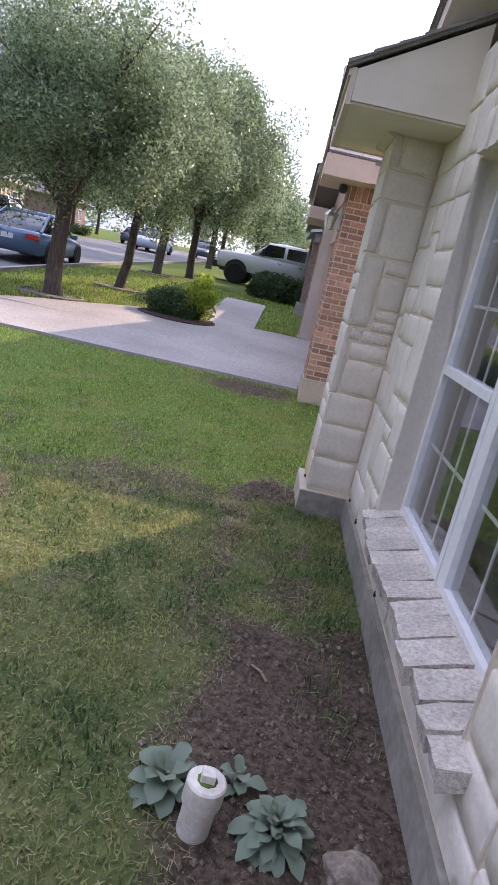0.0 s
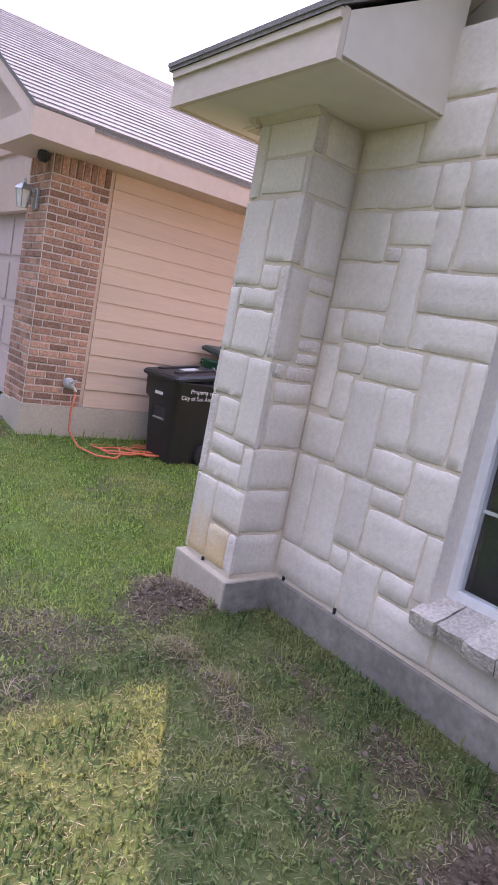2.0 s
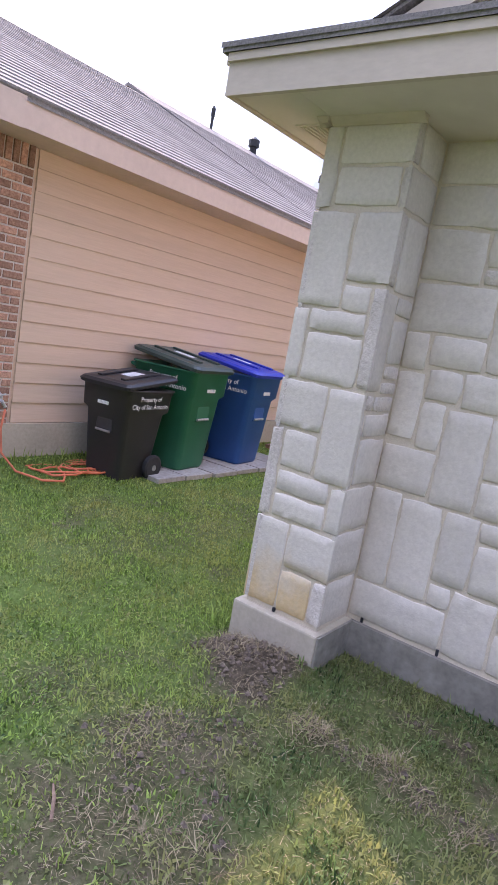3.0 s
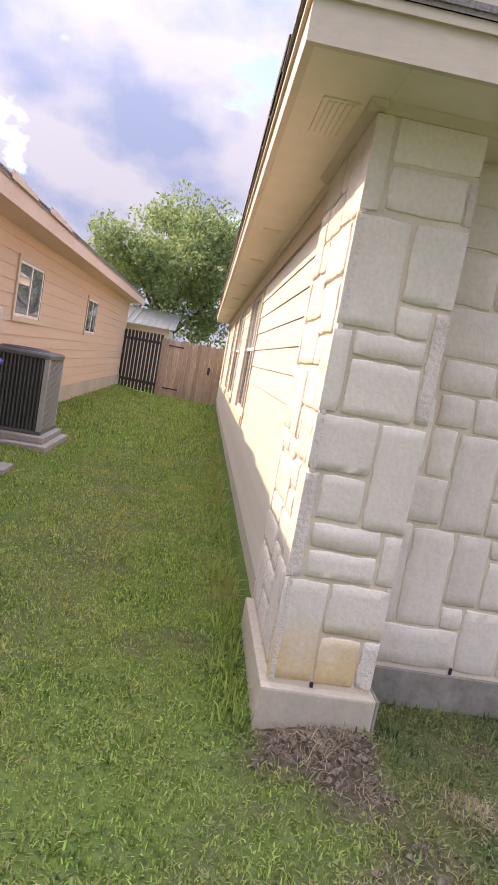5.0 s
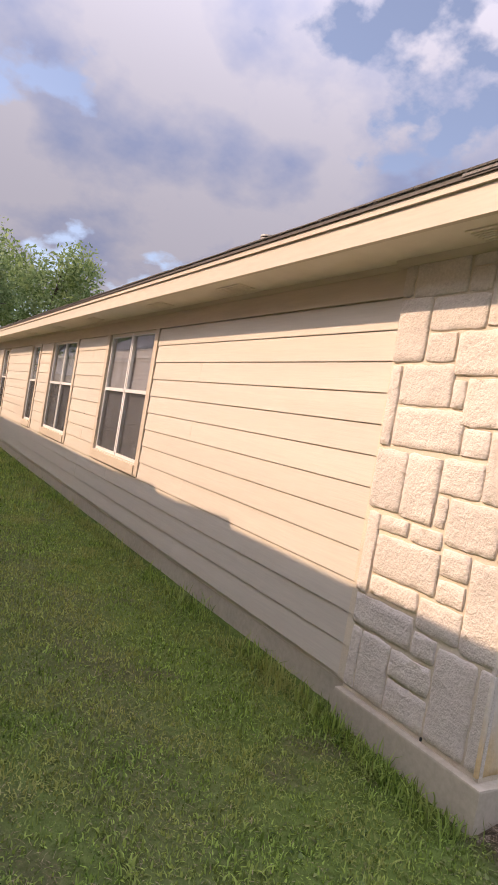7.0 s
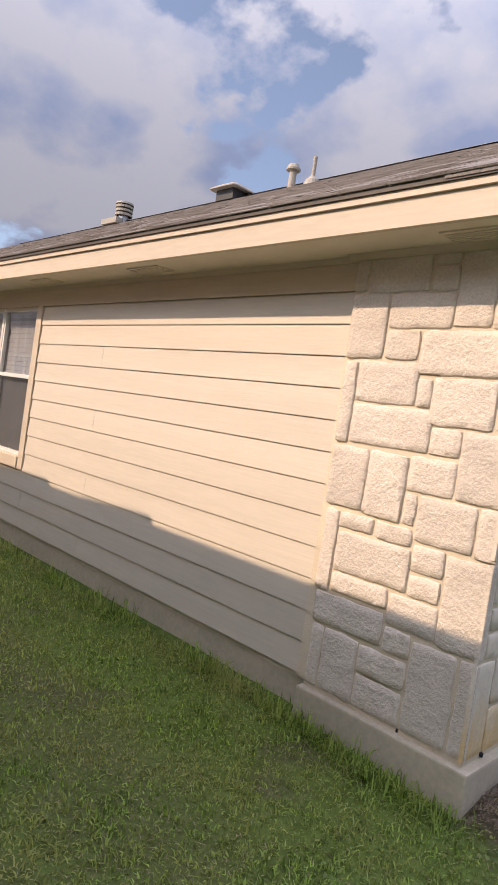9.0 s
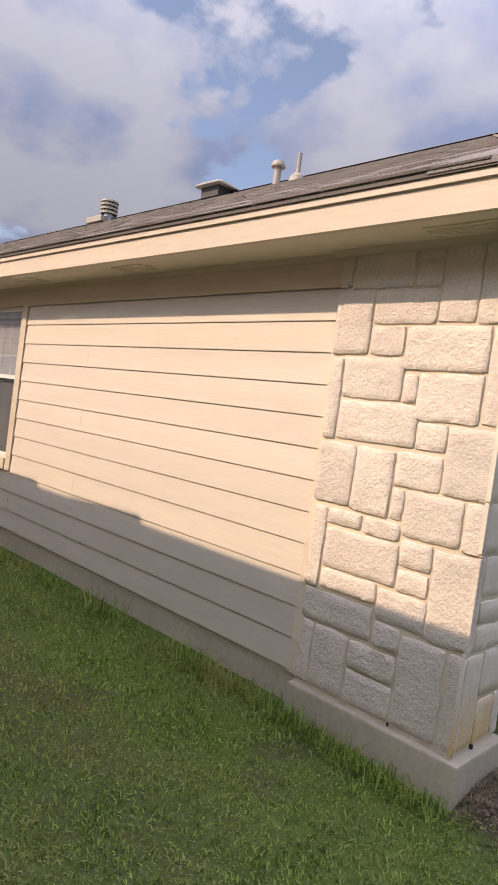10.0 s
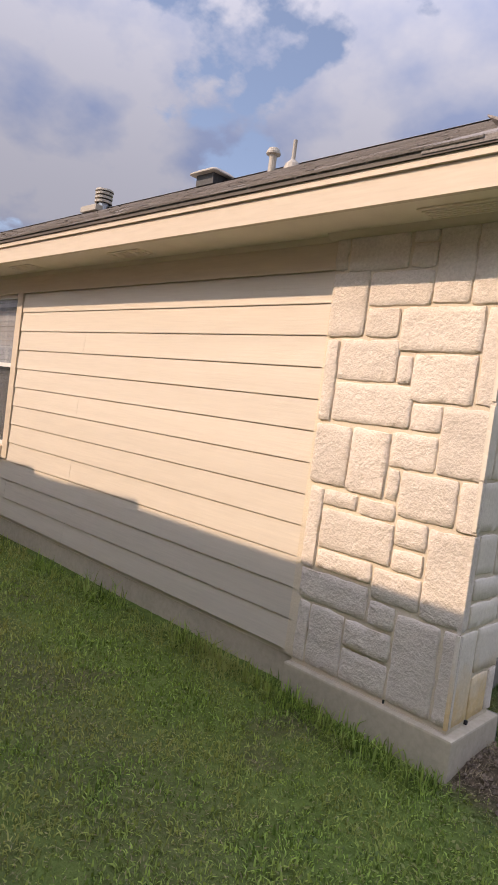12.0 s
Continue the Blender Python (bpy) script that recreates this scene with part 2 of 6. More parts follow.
def prism(profile, axis, a, b):
    """A profile of 2D points swept along an axis ('x': points are (y, z); 'y': (x, z); 'z': (x, y)) from a to b."""
    bm = bmesh.new()
    put = {"x": lambda p, t: (t, p[0], p[1]), "y": lambda p, t: (p[0], t, p[1]), "z": lambda p, t: (p[0], p[1], t)}[axis]
    va = [bm.verts.new(put(p, a)) for p in profile]
    vb = [bm.verts.new(put(p, b)) for p in profile]
    k = len(profile)
    bm.faces.new(va)
    bm.faces.new(vb[::-1])
    for i in range(k):
        bm.faces.new((va[i], vb[i], vb[(i + 1) % k], va[(i + 1) % k]))
    bmesh.ops.recalc_face_normals(bm, faces=bm.faces)
    return bm


def tube(rings, sides=16, bm=None, caps=True):
    """A lathe about z through rings of (radius, z)."""
    bm = bm or bmesh.new()
    loops = []
    for r, z in rings:
        loops.append([bm.verts.new((r * math.cos(2 * math.pi * i / sides), r * math.sin(2 * math.pi * i / sides), z)) for i in range(sides)])
    for a, b in zip(loops, loops[1:]):
        for i in range(sides):
            bm.faces.new((a[i], a[(i + 1) % sides], b[(i + 1) % sides], b[i]))
    if caps:
        bm.faces.new(loops[0][::-1])
        bm.faces.new(loops[-1])
    bmesh.ops.recalc_face_normals(bm, faces=bm.faces)
    return bm


def pipe(points, radius, sides=8, bm=None):
    """A round bar through points; radius may be one number or one for each point."""
    bm = bm or bmesh.new()
    pts = [Vector(p) for p in points]
    radii = radius if isinstance(radius, (list, tuple)) else [radius] * len(pts)
    loops = []
    side = None
    for i, p in enumerate(pts):
        d = (pts[min(i + 1, len(pts) - 1)] - pts[max(i - 1, 0)]).normalized()
        if side is None:
            side = d.orthogonal().normalized()
        side = (side - d * side.dot(d)).normalized()
        other = d.cross(side)
        loops.append([bm.verts.new(p + radii[i] * (math.cos(2 * math.pi * k / sides) * side + math.sin(2 * math.pi * k / sides) * other)) for k in range(sides)])
    for a, b in zip(loops, loops[1:]):
        for k in range(sides):
            bm.faces.new((a[k], a[(k + 1) % sides], b[(k + 1) % sides], b[k]))
    bm.faces.new(loops[0][::-1])
    bm.faces.new(loops[-1])
    bmesh.ops.recalc_face_normals(bm, faces=bm.faces)
    return bm


def smooth(ob):
    for p in ob.data.polygons:
        p.use_smooth = True
    return ob


def grid_line(length, rim, step):
    """Positions across a stone: its edge, its rounded rim, then even steps."""
    half = length / 2
    inner = half - rim
    k = max(2, round(2 * inner / step))
    return [-half] + [-inner + 2 * inner * i / k for i in range(k + 1)] + [half]


def stone_mesh(w, h, proud, seed, step=0.05, relief=0.25, square=()):
    """A rough-faced stone on the plane z = 0, w by h, standing proud towards +z, its corners worn round; square: the ends (-1, 1) that turn a house corner."""
    bm = bmesh.new()
    off = Vector((seed * 7.31, seed * 3.17, seed * 1.93))
    rim = min(0.006, w * 0.2, h * 0.2)
    worn = min(0.024, w * 0.3, h * 0.3) * (0.6 + 0.5 * abs(noise.noise(off)))
    xs, ys = grid_line(w, rim, step), grid_line(h, rim, step)
    grid = []
    for j, y0 in enumerate(ys):
        row = []
        for i, x0 in enumerate(xs):
            x, y = x0, y0
            side = -1 if x < 0 else 1
            dx, dy = abs(x) - (w / 2 - worn), abs(y) - (h / 2 - worn)
            if dx > 0 and dy > 0 and side not in square:
                k = max(dx, dy) / math.hypot(dx, dy)
                x, y = math.copysign(w / 2 - worn + dx * k, x), math.copysign(h / 2 - worn + dy * k, y)
            q = Vector((x * 9, y * 9, 0)) + off
            z = proud * (1 + relief * noise.noise(q) + relief * 0.7 * noise.noise(q * 3.1))
            brink_x, brink_y = i in (0, len(xs) - 1), j in (0, len(ys) - 1)
            if brink_x and side in square:
                z = proud * 0.9
            elif brink_x or brink_y:
                z = proud * 0.42
            if brink_x and side not in square:
                x += 0.010 * noise.noise(Vector((y * 13, 3, 1)) + off) + 0.005 * noise.noise(Vector((y * 37, 3, 5)) + off)
            if brink_y:
                y += 0.010 * noise.noise(Vector((x * 13, 9, 2)) + off) + 0.005 * noise.noise(Vector((x * 37, 9, 6)) + off)
            row.append(bm.verts.new((x, y, z)))
        grid.append(row)
    nj, ni = len(ys) - 1, len(xs) - 1
    for j in range(nj):
        for i in range(ni):
            bm.faces.new((grid[j][i], grid[j][i + 1], grid[j + 1][i + 1], grid[j + 1][i]))
    loop = [grid[0][i] for i in range(ni)] + [grid[j][ni] for j in range(nj)] + [grid[nj][i] for i in range(ni, 0, -1)] + [grid[j][0] for j in range(nj, 0, -1)]
    foot = [bm.verts.new((p.co.x, p.co.y, -0.012)) for p in loop]
    for i in range(len(loop)):
        k = (i + 1) % len(loop)
        bm.faces.new((loop[k], loop[i], foot[i], foot[k]))
    return bm


def lay_stones(rects, frame_of, parent, proud, mats, seed, ends=(-99, 99), flip=-1, step=0.055, relief=0.2):
    """Stones (u0, u1, z0, z1) on a wall; frame_of(u, z) gives the pose of a stone's middle; stones that reach past ends turn a house corner there."""
    for i, (u0, u1, z0, z1) in enumerate(rects):
        w, h = u1 - u0, z1 - z0
        square = [k * flip for k, out in ((-1, u0 <= ends[0]), (1, u1 >= ends[1])) if out]
        bm = stone_mesh(w + 0.004, h + 0.004, proud * (0.85 + 0.35 * ((i * 7 + seed) % 5) / 4), seed + i * 1.37, step, relief, square)
        narrow = min(w, h) < 0.075
        ob = part("stone", bm, mats(u0, z0, narrow), parent)
        smooth(ob)
        ob.data.set_sharp_from_angle(angle=radians(62))
        ob.matrix_basis = frame_of((u0 + u1) / 2, (z0 + z1) / 2)


# ---- the ground ----
RISE = ((-200.0, 0.06), (3.0, 0.08), (4.4, 0.07), (5.4, 0.02), (7.0, 0.06), (8.3, 0.20), (14.0, 0.40), (20.0, 0.57), (28.0, 0.74), (60.0, 1.2), (150.0, 1.5), (900.0, 1.55))


def knots(table, v):
    for (a, za), (b, zb) in zip(table, table[1:]):
        if v <= b:
            s = min(max((v - a) / (b - a), 0), 1)
            return za + (zb - za) * s
    return table[-1][1]


def ramp01(v, a, b):
    s = min(max((v - a) / (b - a), 0), 1)
    return s * s * (3 - 2 * s)


def ground_z(x, y):
    z = knots(RISE, y)
    beside = ramp01(x, 0.3, 1.6) * ramp01(y, 4.2, 4.8)
    z += 0.05 * beside * (1 - ramp01(y, 5.5, 8.0))
    z -= 0.22 * ramp01(-x, 4.6, 7.4)
    z += 0.012 * noise.noise(Vector((x * 0.9, y * 0.9, 0)))
    for mx, my, r, h in MOUNDS:
        d = math.hypot(x - mx, y - my) / r
        if d < 1:
            z += h * (1 - d * d) ** 2 * (1 + 0.5 * noise.noise(Vector((x * 16, y * 16, 6))))
    return z


# dug earth at the house corner, and heaps of pulled weeds
MOUNDS = ((0.16, 4.50, 0.34, 0.085), (0.30, 4.28, 0.20, 0.04), (-0.10, 3.95, 0.16, 0.055), (-0.06, 3.62, 0.18, 0.05), (-0.85, 4.08, 0.20, -0.03))


def bare(x, y):
    """How bare of grass the ground is: the bed along the front wall, thin patches, the dug earth at the corner."""
    n = noise.noise(Vector((x * 1.3, y * 1.3, 4))) * 0.5 + noise.noise(Vector((x * 4, y * 4, 9))) * 0.35
    wide = noise.noise(Vector((x * 1.1, y * 1.1, 31)))
    bed = ramp01(x + 0.35 * n + 0.25 * wide, -0.42, 0.02) * (1 - ramp01(y + 0.6 * n, 2.55, 2.95)) * (1 - ramp01(x, 1.2, 1.5))
    strip = ramp01(0.24 - abs(x + 0.13 - 0.05 * (y - 3) + 0.16 * n), 0, 0.2) * ramp01(y, 1.9, 2.4) * (1 - ramp01(y, 4.0, 4.4)) * 0.68
    corner = (1 - ramp01(math.hypot((x - 0.16) * 0.8, y - 4.44) + 0.55 * n, 0.12, 0.46)) * 0.95
    worn = (1 - ramp01(math.hypot((x + 0.62) * 0.7, y - 4.32) + 0.7 * n, 0.08, 0.42)) * 0.72
    worn = max(worn, (1 - ramp01(math.hypot((x + 1.0) * 0.7, y - 3.95) + 0.7 * n, 0.08, 0.42)) * 0.7)
    by_drive = (1 - ramp01(math.hypot((x + 0.25) * 0.75, (y - 8.05) * 1.7) + 0.3 * n, 0.3, 0.75)) * 0.95
    path = (1 - ramp01(abs(y - 6.0 + 0.3 * n), 0.1, 0.7)) * ramp01(x, -0.5, 1.0) * (1 - ramp01(x, 5, 8)) * 0.35
    thin = ramp01(n + 0.3 * wide, 0.10, 0.42) * (0.85 if y < 4.3 else 0.5) * (1 if y < 7 and x > -4 else 0.2)
    front = 0.42 * (1 - ramp01(y, 3.9, 4.6)) * ramp01(x, -3.4, -2.2)
    return max(bed, strip, corner, worn, by_drive, path, thin, front)


def axis(a, b, fine, c, d, mid, lo, hi):
    """Grid lines: fine steps from a to b, middling ones from c to d, growing ones out to lo and hi."""
    s = list(np.arange(a, b, fine))
    s += list(np.arange(c, a, mid)) + list(np.arange(b, d, mid))
    v, step = d, mid
    while v < hi:
        s.append(v)
        step *= 1.5
        v += step
    v, step = c, mid
    while v > lo:
        v -= step
        s.append(v)
        step *= 1.5
    return sorted(set(round(float(q), 3) for q in s))


gx = axis(-3.2, 3.2, 0.07, -16.2, 20, 0.3, -900, 900)
gy = axis(0.2, 8.2, 0.07, -4, 20, 0.3, -900, 900)
verts, cover = [], []
for y in gy:
    for x in gx:
        verts.append((x, y, ground_z(x, y) - (0.12 if -15.4 < x < -7.05 else 0) + (0.012 * noise.noise(Vector((x * 11, y * 11, 2))) if -3.2 < x < 3.2 and 0 < y < 8.2 else 0)))
        cover.append(bare(x, y) if -6 < x < 19 and -3 < y < 9 else 0.1)
w = len(gx)
faces = [(j * w + i, j * w + i + 1, (j + 1) * w + i + 1, (j + 1) * w + i) for j in range(len(gy) - 1) for i in range(w - 1)]
me = bpy.data.meshes.new("ground")
me.from_pydata(verts, [], faces)
me.attributes.new("bare", "FLOAT", "POINT").data.foreach_set("value", cover)
for p in me.polygons:
    p.use_smooth = True
ground = tagged(new("ground", me), "lawn of green grass with thin brown patches and bare earth", "lawn", kind="structure")

EARTH = material("earth_and_lawn", (0.030, 0.022, 0.016), (0.15, 0.11, 0.081), 0.95, 34, 1.0, 0.02, 3, 0.2, spec=0.08)
n, l = EARTH.node_tree.nodes, EARTH.node_tree.links
at = n.new("ShaderNodeAttribute")
at.attribute_name = "bare"
nz = n.new("ShaderNodeTexNoise")
nz.inputs["Scale"].default_value, nz.inputs["Detail"].default_value = 26, 8
gm = n.new("ShaderNodeNewGeometry")
l.new(gm.outputs["Position"], nz.inputs["Vector"])
turf = n.new("ShaderNodeMixRGB")
turf.inputs[1].default_value, turf.inputs[2].default_value = (0.05, 0.08, 0.017, 1), (0.17, 0.235, 0.058, 1)
l.new(nz.outputs["Fac"], turf.inputs[0])
mixn = n.new("ShaderNodeMixRGB")
l.new(at.outputs["Fac"], mixn.inputs[0])
l.new(turf.outputs[0], mixn.inputs[1])
hs = n["Hue/Saturation/Value"] if "Hue/Saturation/Value" in n else [q for q in n if q.bl_idname == "ShaderNodeHueSaturation"][0]
l.new(hs.outputs[0], mixn.inputs[2])
l.new(mixn.outputs[0], n["Principled BSDF"].inputs["Base Color"])
me.materials.append(EARTH)


def slab_on_ground(name, outline_x, outline_y, thick, mat, label, category, step=0.6, lift=0.02, joint=0.0):
    """A paved sheet that follows the ground, between two x lines (functions of y) and two y values."""
    x0, x1 = outline_x
    ys = list(np.arange(outline_y[0], outline_y[1], step)) + [outline_y[1]]
    bm = bmesh.new()
    rows = []
    for y in ys:
        a, b = x0(y), x1(y)
        xs = [a + (b - a) * i / 12 for i in range(13)]
        rows.append([(bm.verts.new((x, y, ground_z(x, y) + lift)), bm.verts.new((x, y, ground_z(x, y) + lift - thick))) for x in xs])
    for r0, r1 in zip(rows, rows[1:]):
        for i in range(12):
            bm.faces.new((r0[i][0], r0[i + 1][0], r1[i + 1][0], r1[i][0]))
    for r in (rows[0], rows[-1]):
        for i in range(12):
            bm.faces.new((r[i][0], r[i][1], r[i + 1][1], r[i + 1][0]))
    for i in (0, 12):
        for r0, r1 in zip(rows, rows[1:]):
            bm.faces.new((r0[i][0], r1[i][0], r1[i][1], r0[i][1]))
    bmesh.ops.recalc_face_normals(bm, faces=bm.faces)
    return tagged(part(name, bm, mat), label, category, kind="structure")


KERB_X = -7.0


def drive_edge(y):
    """The driveway's far side narrows towards the street."""
    return KERB_X + 0.165 if y < 10.3 else -5.1 + (y - 10.3) * 0.83


ROAD_X = -15.5
road = slab_on_ground("road", (lambda y: ROAD_X, lambda y: KERB_X), (-60, 260), 0.1, ASPHALT, "sunlit grey asphalt street", "street", 3.0, -0.02 + 0.025)
kerb = slab_on_ground("kerb", (lambda y: KERB_X, lambda y: KERB_X + 0.16), (-60, 200), 0.2, CONCRETE, "pale concrete kerb along the street", "kerb", 3.0, 0.11)
driveway = slab_on_ground("driveway", (drive_edge, lambda y: 0.385 if y < 8.66 else 0.69), (8.42, 13.6), 0.14, CONCRETE, "pale concrete driveway to the garage", "driveway", 0.2, 0.04)
walk_way = slab_on_ground("pavement", (lambda y: -1.75, lambda y: -0.55), (13.61, 19.5), 0.1, CONCRETE, "concrete path beside the garage", "path", 0.5, 0.035)

# ---- the house with stone corner and cream siding ----
END_X = 18.0
EAVE_Y, EAVE_Z, SLOPE = 5.10, 2.93, 0.532
RIDGE_Y = -0.5
RIDGE_Z = EAVE_Z + SLOPE * (EAVE_Y - RIDGE_Y)
BACK_Y = 2 * RIDGE_Y - 4.66
LAP = 0.1865


def structure(name, bm, mat, label, category):
    return tagged(part(name, bm, mat), label, category, kind="structure")


# concrete slab edge under the walls
bm = block((0.352, 4.218, -0.35), (1.40, 4.745, 0.262), None, 0.012)
block((1.395, 4.0, -0.35), (END_X, 4.650, 0.262), bm)
# the front run and the pillar's inner face use a greyer, darker concrete
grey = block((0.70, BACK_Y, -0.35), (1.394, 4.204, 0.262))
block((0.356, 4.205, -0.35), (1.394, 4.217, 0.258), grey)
foundation_front = structure("foundation", grey, GREY_SLAB, "darker grey concrete slab edge below the front wall", "foundation")
foundation = structure("foundation", bm, SLAB, "bare concrete slab edge below the house walls", "foundation")

# side wall: backing, then one board a lap, cut at the windows
WINDOWS = ((5.33, 7.26, 0.87), (8.80, 10.74, 0.87), (11.72, 12.72, 0.87), (15.6, 16.7, 0.87))
WIN_TOP = 2.535


def side_backing():
    bm = bmesh.new()
    xs = [1.38]
    for a, b, z in WINDOWS:
        xs += [a + 0.13, b - 0.13]
    xs.append(END_X)
    for a, b in zip(xs[::2], xs[1::2]):
        block((a, 4.50, 0.262), (b, 4.652, 3.05), bm)
    for a, b, z in WINDOWS:
        block((a + 0.13, 4.50, 0.262), (b - 0.13, 4.652, z + 0.13), bm)
        block((a + 0.13, 4.50, WIN_TOP - 0.03), (b - 0.13, 4.652, 3.05), bm)
    return bm


wall_side = structure("wall_side", side_backing(), SIDING, "house side wall of cream painted lap siding", "wall")
for k in range(12):
    z = 0.295 + LAP * k
    spans, x = [], 1.452
    for a, b, wz in WINDOWS:
        if z + LAP > wz + 0.01:
            spans.append((x, a - 0.002))
            x = b + 0.002
    spans.append((x, END_X))
    for a, b in spans:
        # long runs are butted from lengths of board
        cuts = [a] + [c for c in (4.1 + (k % 3) * 1.2, 7.9, 13.9 - (k % 2) * 1.1) if a + 0.4 < c < b - 0.4] + [b]
        for c, d in zip(cuts, cuts[1:]):
            part("siding_board", prism([(4.653, z + 0.004), (4.662, z + 0.004), (4.668, z - 0.001), (4.670, z), (4.671, z + 0.004), (4.662, z + LAP - 0.008), (4.660, z + LAP - 0.003), (4.653, z + LAP - 0.003)], "x", c + 0.001, d - 0.001), SIDING, wall_side)
cove = structure("trim", prism([(4.683, 2.690), (4.690, 2.690), (4.712, 2.7215), (4.683, 2.7215)], "x", 1.49, END_X), TRIM, "cream moulding where the wall meets the soffit", "moulding")
frieze = structure("trim", block((1.452, 4.653, 2.535), (END_X, 4.682, 2.722)), TRIM, "cream frieze board under the eave", "trim")
corner_board = structure("trim", block((1.384, 4.653, 0.29), (1.450, 4.690, 2.722)), MORTAR, "mortar edge where stone meets siding", "trim")

# stone walls: mortar cores
bm = block((0.405, 4.253, 0.262), (1.382, 4.698, 2.722))
wall_pillar = structure("wall_corner", bm, MORTAR, "projecting house corner of cream limestone blocks", "wall")
W_Y0, W_Y1, W_Z0, W_Z1 = 1.36, 3.215, 0.60, 2.48
bm = bmesh.new()
for y0, y1, z0, z1 in ((W_Y1, 4.252, 0.262, 3.12), (-3.0, W_Y0, 0.262, 3.6), (W_Y0, W_Y1, 0.262, W_Z0 - 0.06), (W_Y0, W_Y1, W_Z1, 3.6)):
    block((0.728, y0, z0), (0.95, y1, z1), bm)
wall_front = structure("wall_front", bm, MORTAR, "house front wall of cream limestone blocks", "wall")
# upper gable
bm = prism([(4.60, 2.9), (4.60, 2.98), (RIDGE_Y, RIDGE_Z - 0.2), (BACK_Y, 2.98), (BACK_Y, 2.9)], "x", 0.96, 1.05)
wall_gable = structure("wall_gable", bm, SIDING, "cream gable wall above the stone front", "wall")
bm = block((0.75, BACK_Y, 0.262), (0.94, -3.0, 3.6))
block((END_X - 0.15, BACK_Y, 0.262), (END_X, 4.5, 3.3), bm)
block((0.94, BACK_Y, 0.262), (END_X - 0.15, BACK_Y + 0.15, 3.3), bm)
wall_rest = structure("wall_back", bm, SIDING, "cream house walls round the back", "wall")

# roof: two slopes, courses of shingles, fascia, soffit
RAKE_X = 0.46


def roof_plane(y):
    return EAVE_Z + SLOPE * (EAVE_Y - y) if y > RIDGE_Y else EAVE_Z + SLOPE * (y - (2 * RIDGE_Y - EAVE_Y))


bm = prism([(EAVE_Y, EAVE_Z - 0.012), (RIDGE_Y, RIDGE_Z - 0.012), (2 * RIDGE_Y - EAVE_Y, EAVE_Z - 0.012), (2 * RIDGE_Y - EAVE_Y, EAVE_Z - 0.03), (RIDGE_Y, RIDGE_Z - 0.04), (EAVE_Y, EAVE_Z - 0.03)], "x", RAKE_X, END_X + 0.35)
roof = structure("roof", bm, SHINGLE, "house roof of grey-brown asphalt shingles", "roof")
cd = Vector((0, -1, SLOPE)).normalized()
up = Vector((0, SLOPE, 1)).normalized()
bm = bmesh.new()
rr = random.Random(5)
for k in range(46):
    s0 = -0.012 + 0.14 * k
    if s0 > (EAVE_Y - RIDGE_Y) * math.sqrt(1 + SLOPE ** 2):
        break
    x = RAKE_X - 0.02
    while x < END_X + 0.36:
        wd = rr.uniform(0.14, 0.36)
        x1 = min(x + wd, END_X + 0.37)
        lift = rr.uniform(0.005, 0.011)
        base = Vector((0, EAVE_Y, EAVE_Z - 0.012))
        a, b = base + cd * s0, base + cd * (s0 + 0.15)
        q = [Vector((x, 0, 0)) + a + up * lift, Vector((x1 - 0.004, 0, 0)) + a + up * lift, Vector((x1 - 0.004, 0, 0)) + b + up * 0.004, Vector((x, 0, 0)) + b + up * 0.004,
             Vector((x, 0, 0)) + a, Vector((x1 - 0.004, 0, 0)) + a]
        v = [bm.verts.new(p) for p in q]
        bm.faces.new((v[0], v[1], v[2], v[3]))
        bm.faces.new((v[4], v[5], v[1], v[0]))
        x = x1
shingles = part("shingle_courses", bm, SHINGLE, roof)
tagged(shingles, kind="stuff")
part("ridge_cap", prism([(RIDGE_Y - 0.14, RIDGE_Z - 0.055), (RIDGE_Y, RIDGE_Z + 0.02), (RIDGE_Y + 0.14, RIDGE_Z - 0.055), (RIDGE_Y, RIDGE_Z - 0.01)], "x", RAKE_X, END_X + 0.3), SHINGLE, roof)

fascia = structure("trim", block((0.052, 5.040, 2.715), (END_X + 0.33, 5.072, 2.895)), TRIM, "cream painted fascia board along the eave", "fascia")
drip = structure("trim", block((0.03, 5.073, 2.886), (END_X + 0.35, 5.100, 2.912)), DRIP, "dark metal drip edge under the shingles", "drip edge")
front_fascia = structure("trim", block((0.020, 3.765, 2.715), (0.050, 5.072, 2.905)), TRIM, "cream fascia board round the eave return", "fascia")
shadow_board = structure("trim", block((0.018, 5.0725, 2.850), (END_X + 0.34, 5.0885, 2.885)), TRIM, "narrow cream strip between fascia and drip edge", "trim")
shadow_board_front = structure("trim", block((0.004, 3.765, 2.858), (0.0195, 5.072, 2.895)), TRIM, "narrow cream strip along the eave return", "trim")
bed_mould = structure("trim", prism([(4.690, 2.692), (4.722, 2.692), (4.736, 2.700), (4.760, 2.722), (4.690, 2.722)], "x", 0.335, 1.485), TRIM, "cream moulding between stone and soffit", "moulding")
bed_mould_front = structure("trim", prism([(0.400, 2.692), (0.383, 2.692), (0.370, 2.700), (0.340, 2.722), (0.400, 2.722)], "y", 4.215, 4.7595), TRIM, "cream moulding between stone and soffit", "moulding")
soffit = structure("soffit", block((0.052, 4.69, 2.723), (END_X + 0.3, 5.038, 2.737)), SOFFIT, "flat cream soffit boards under the eave", "soffit")
soffit_return = structure("soffit", block((0.052, 3.785, 2.723), (0.728, 4.689, 2.737)), SOFFIT, "flat cream soffit under the eave return", "soffit")
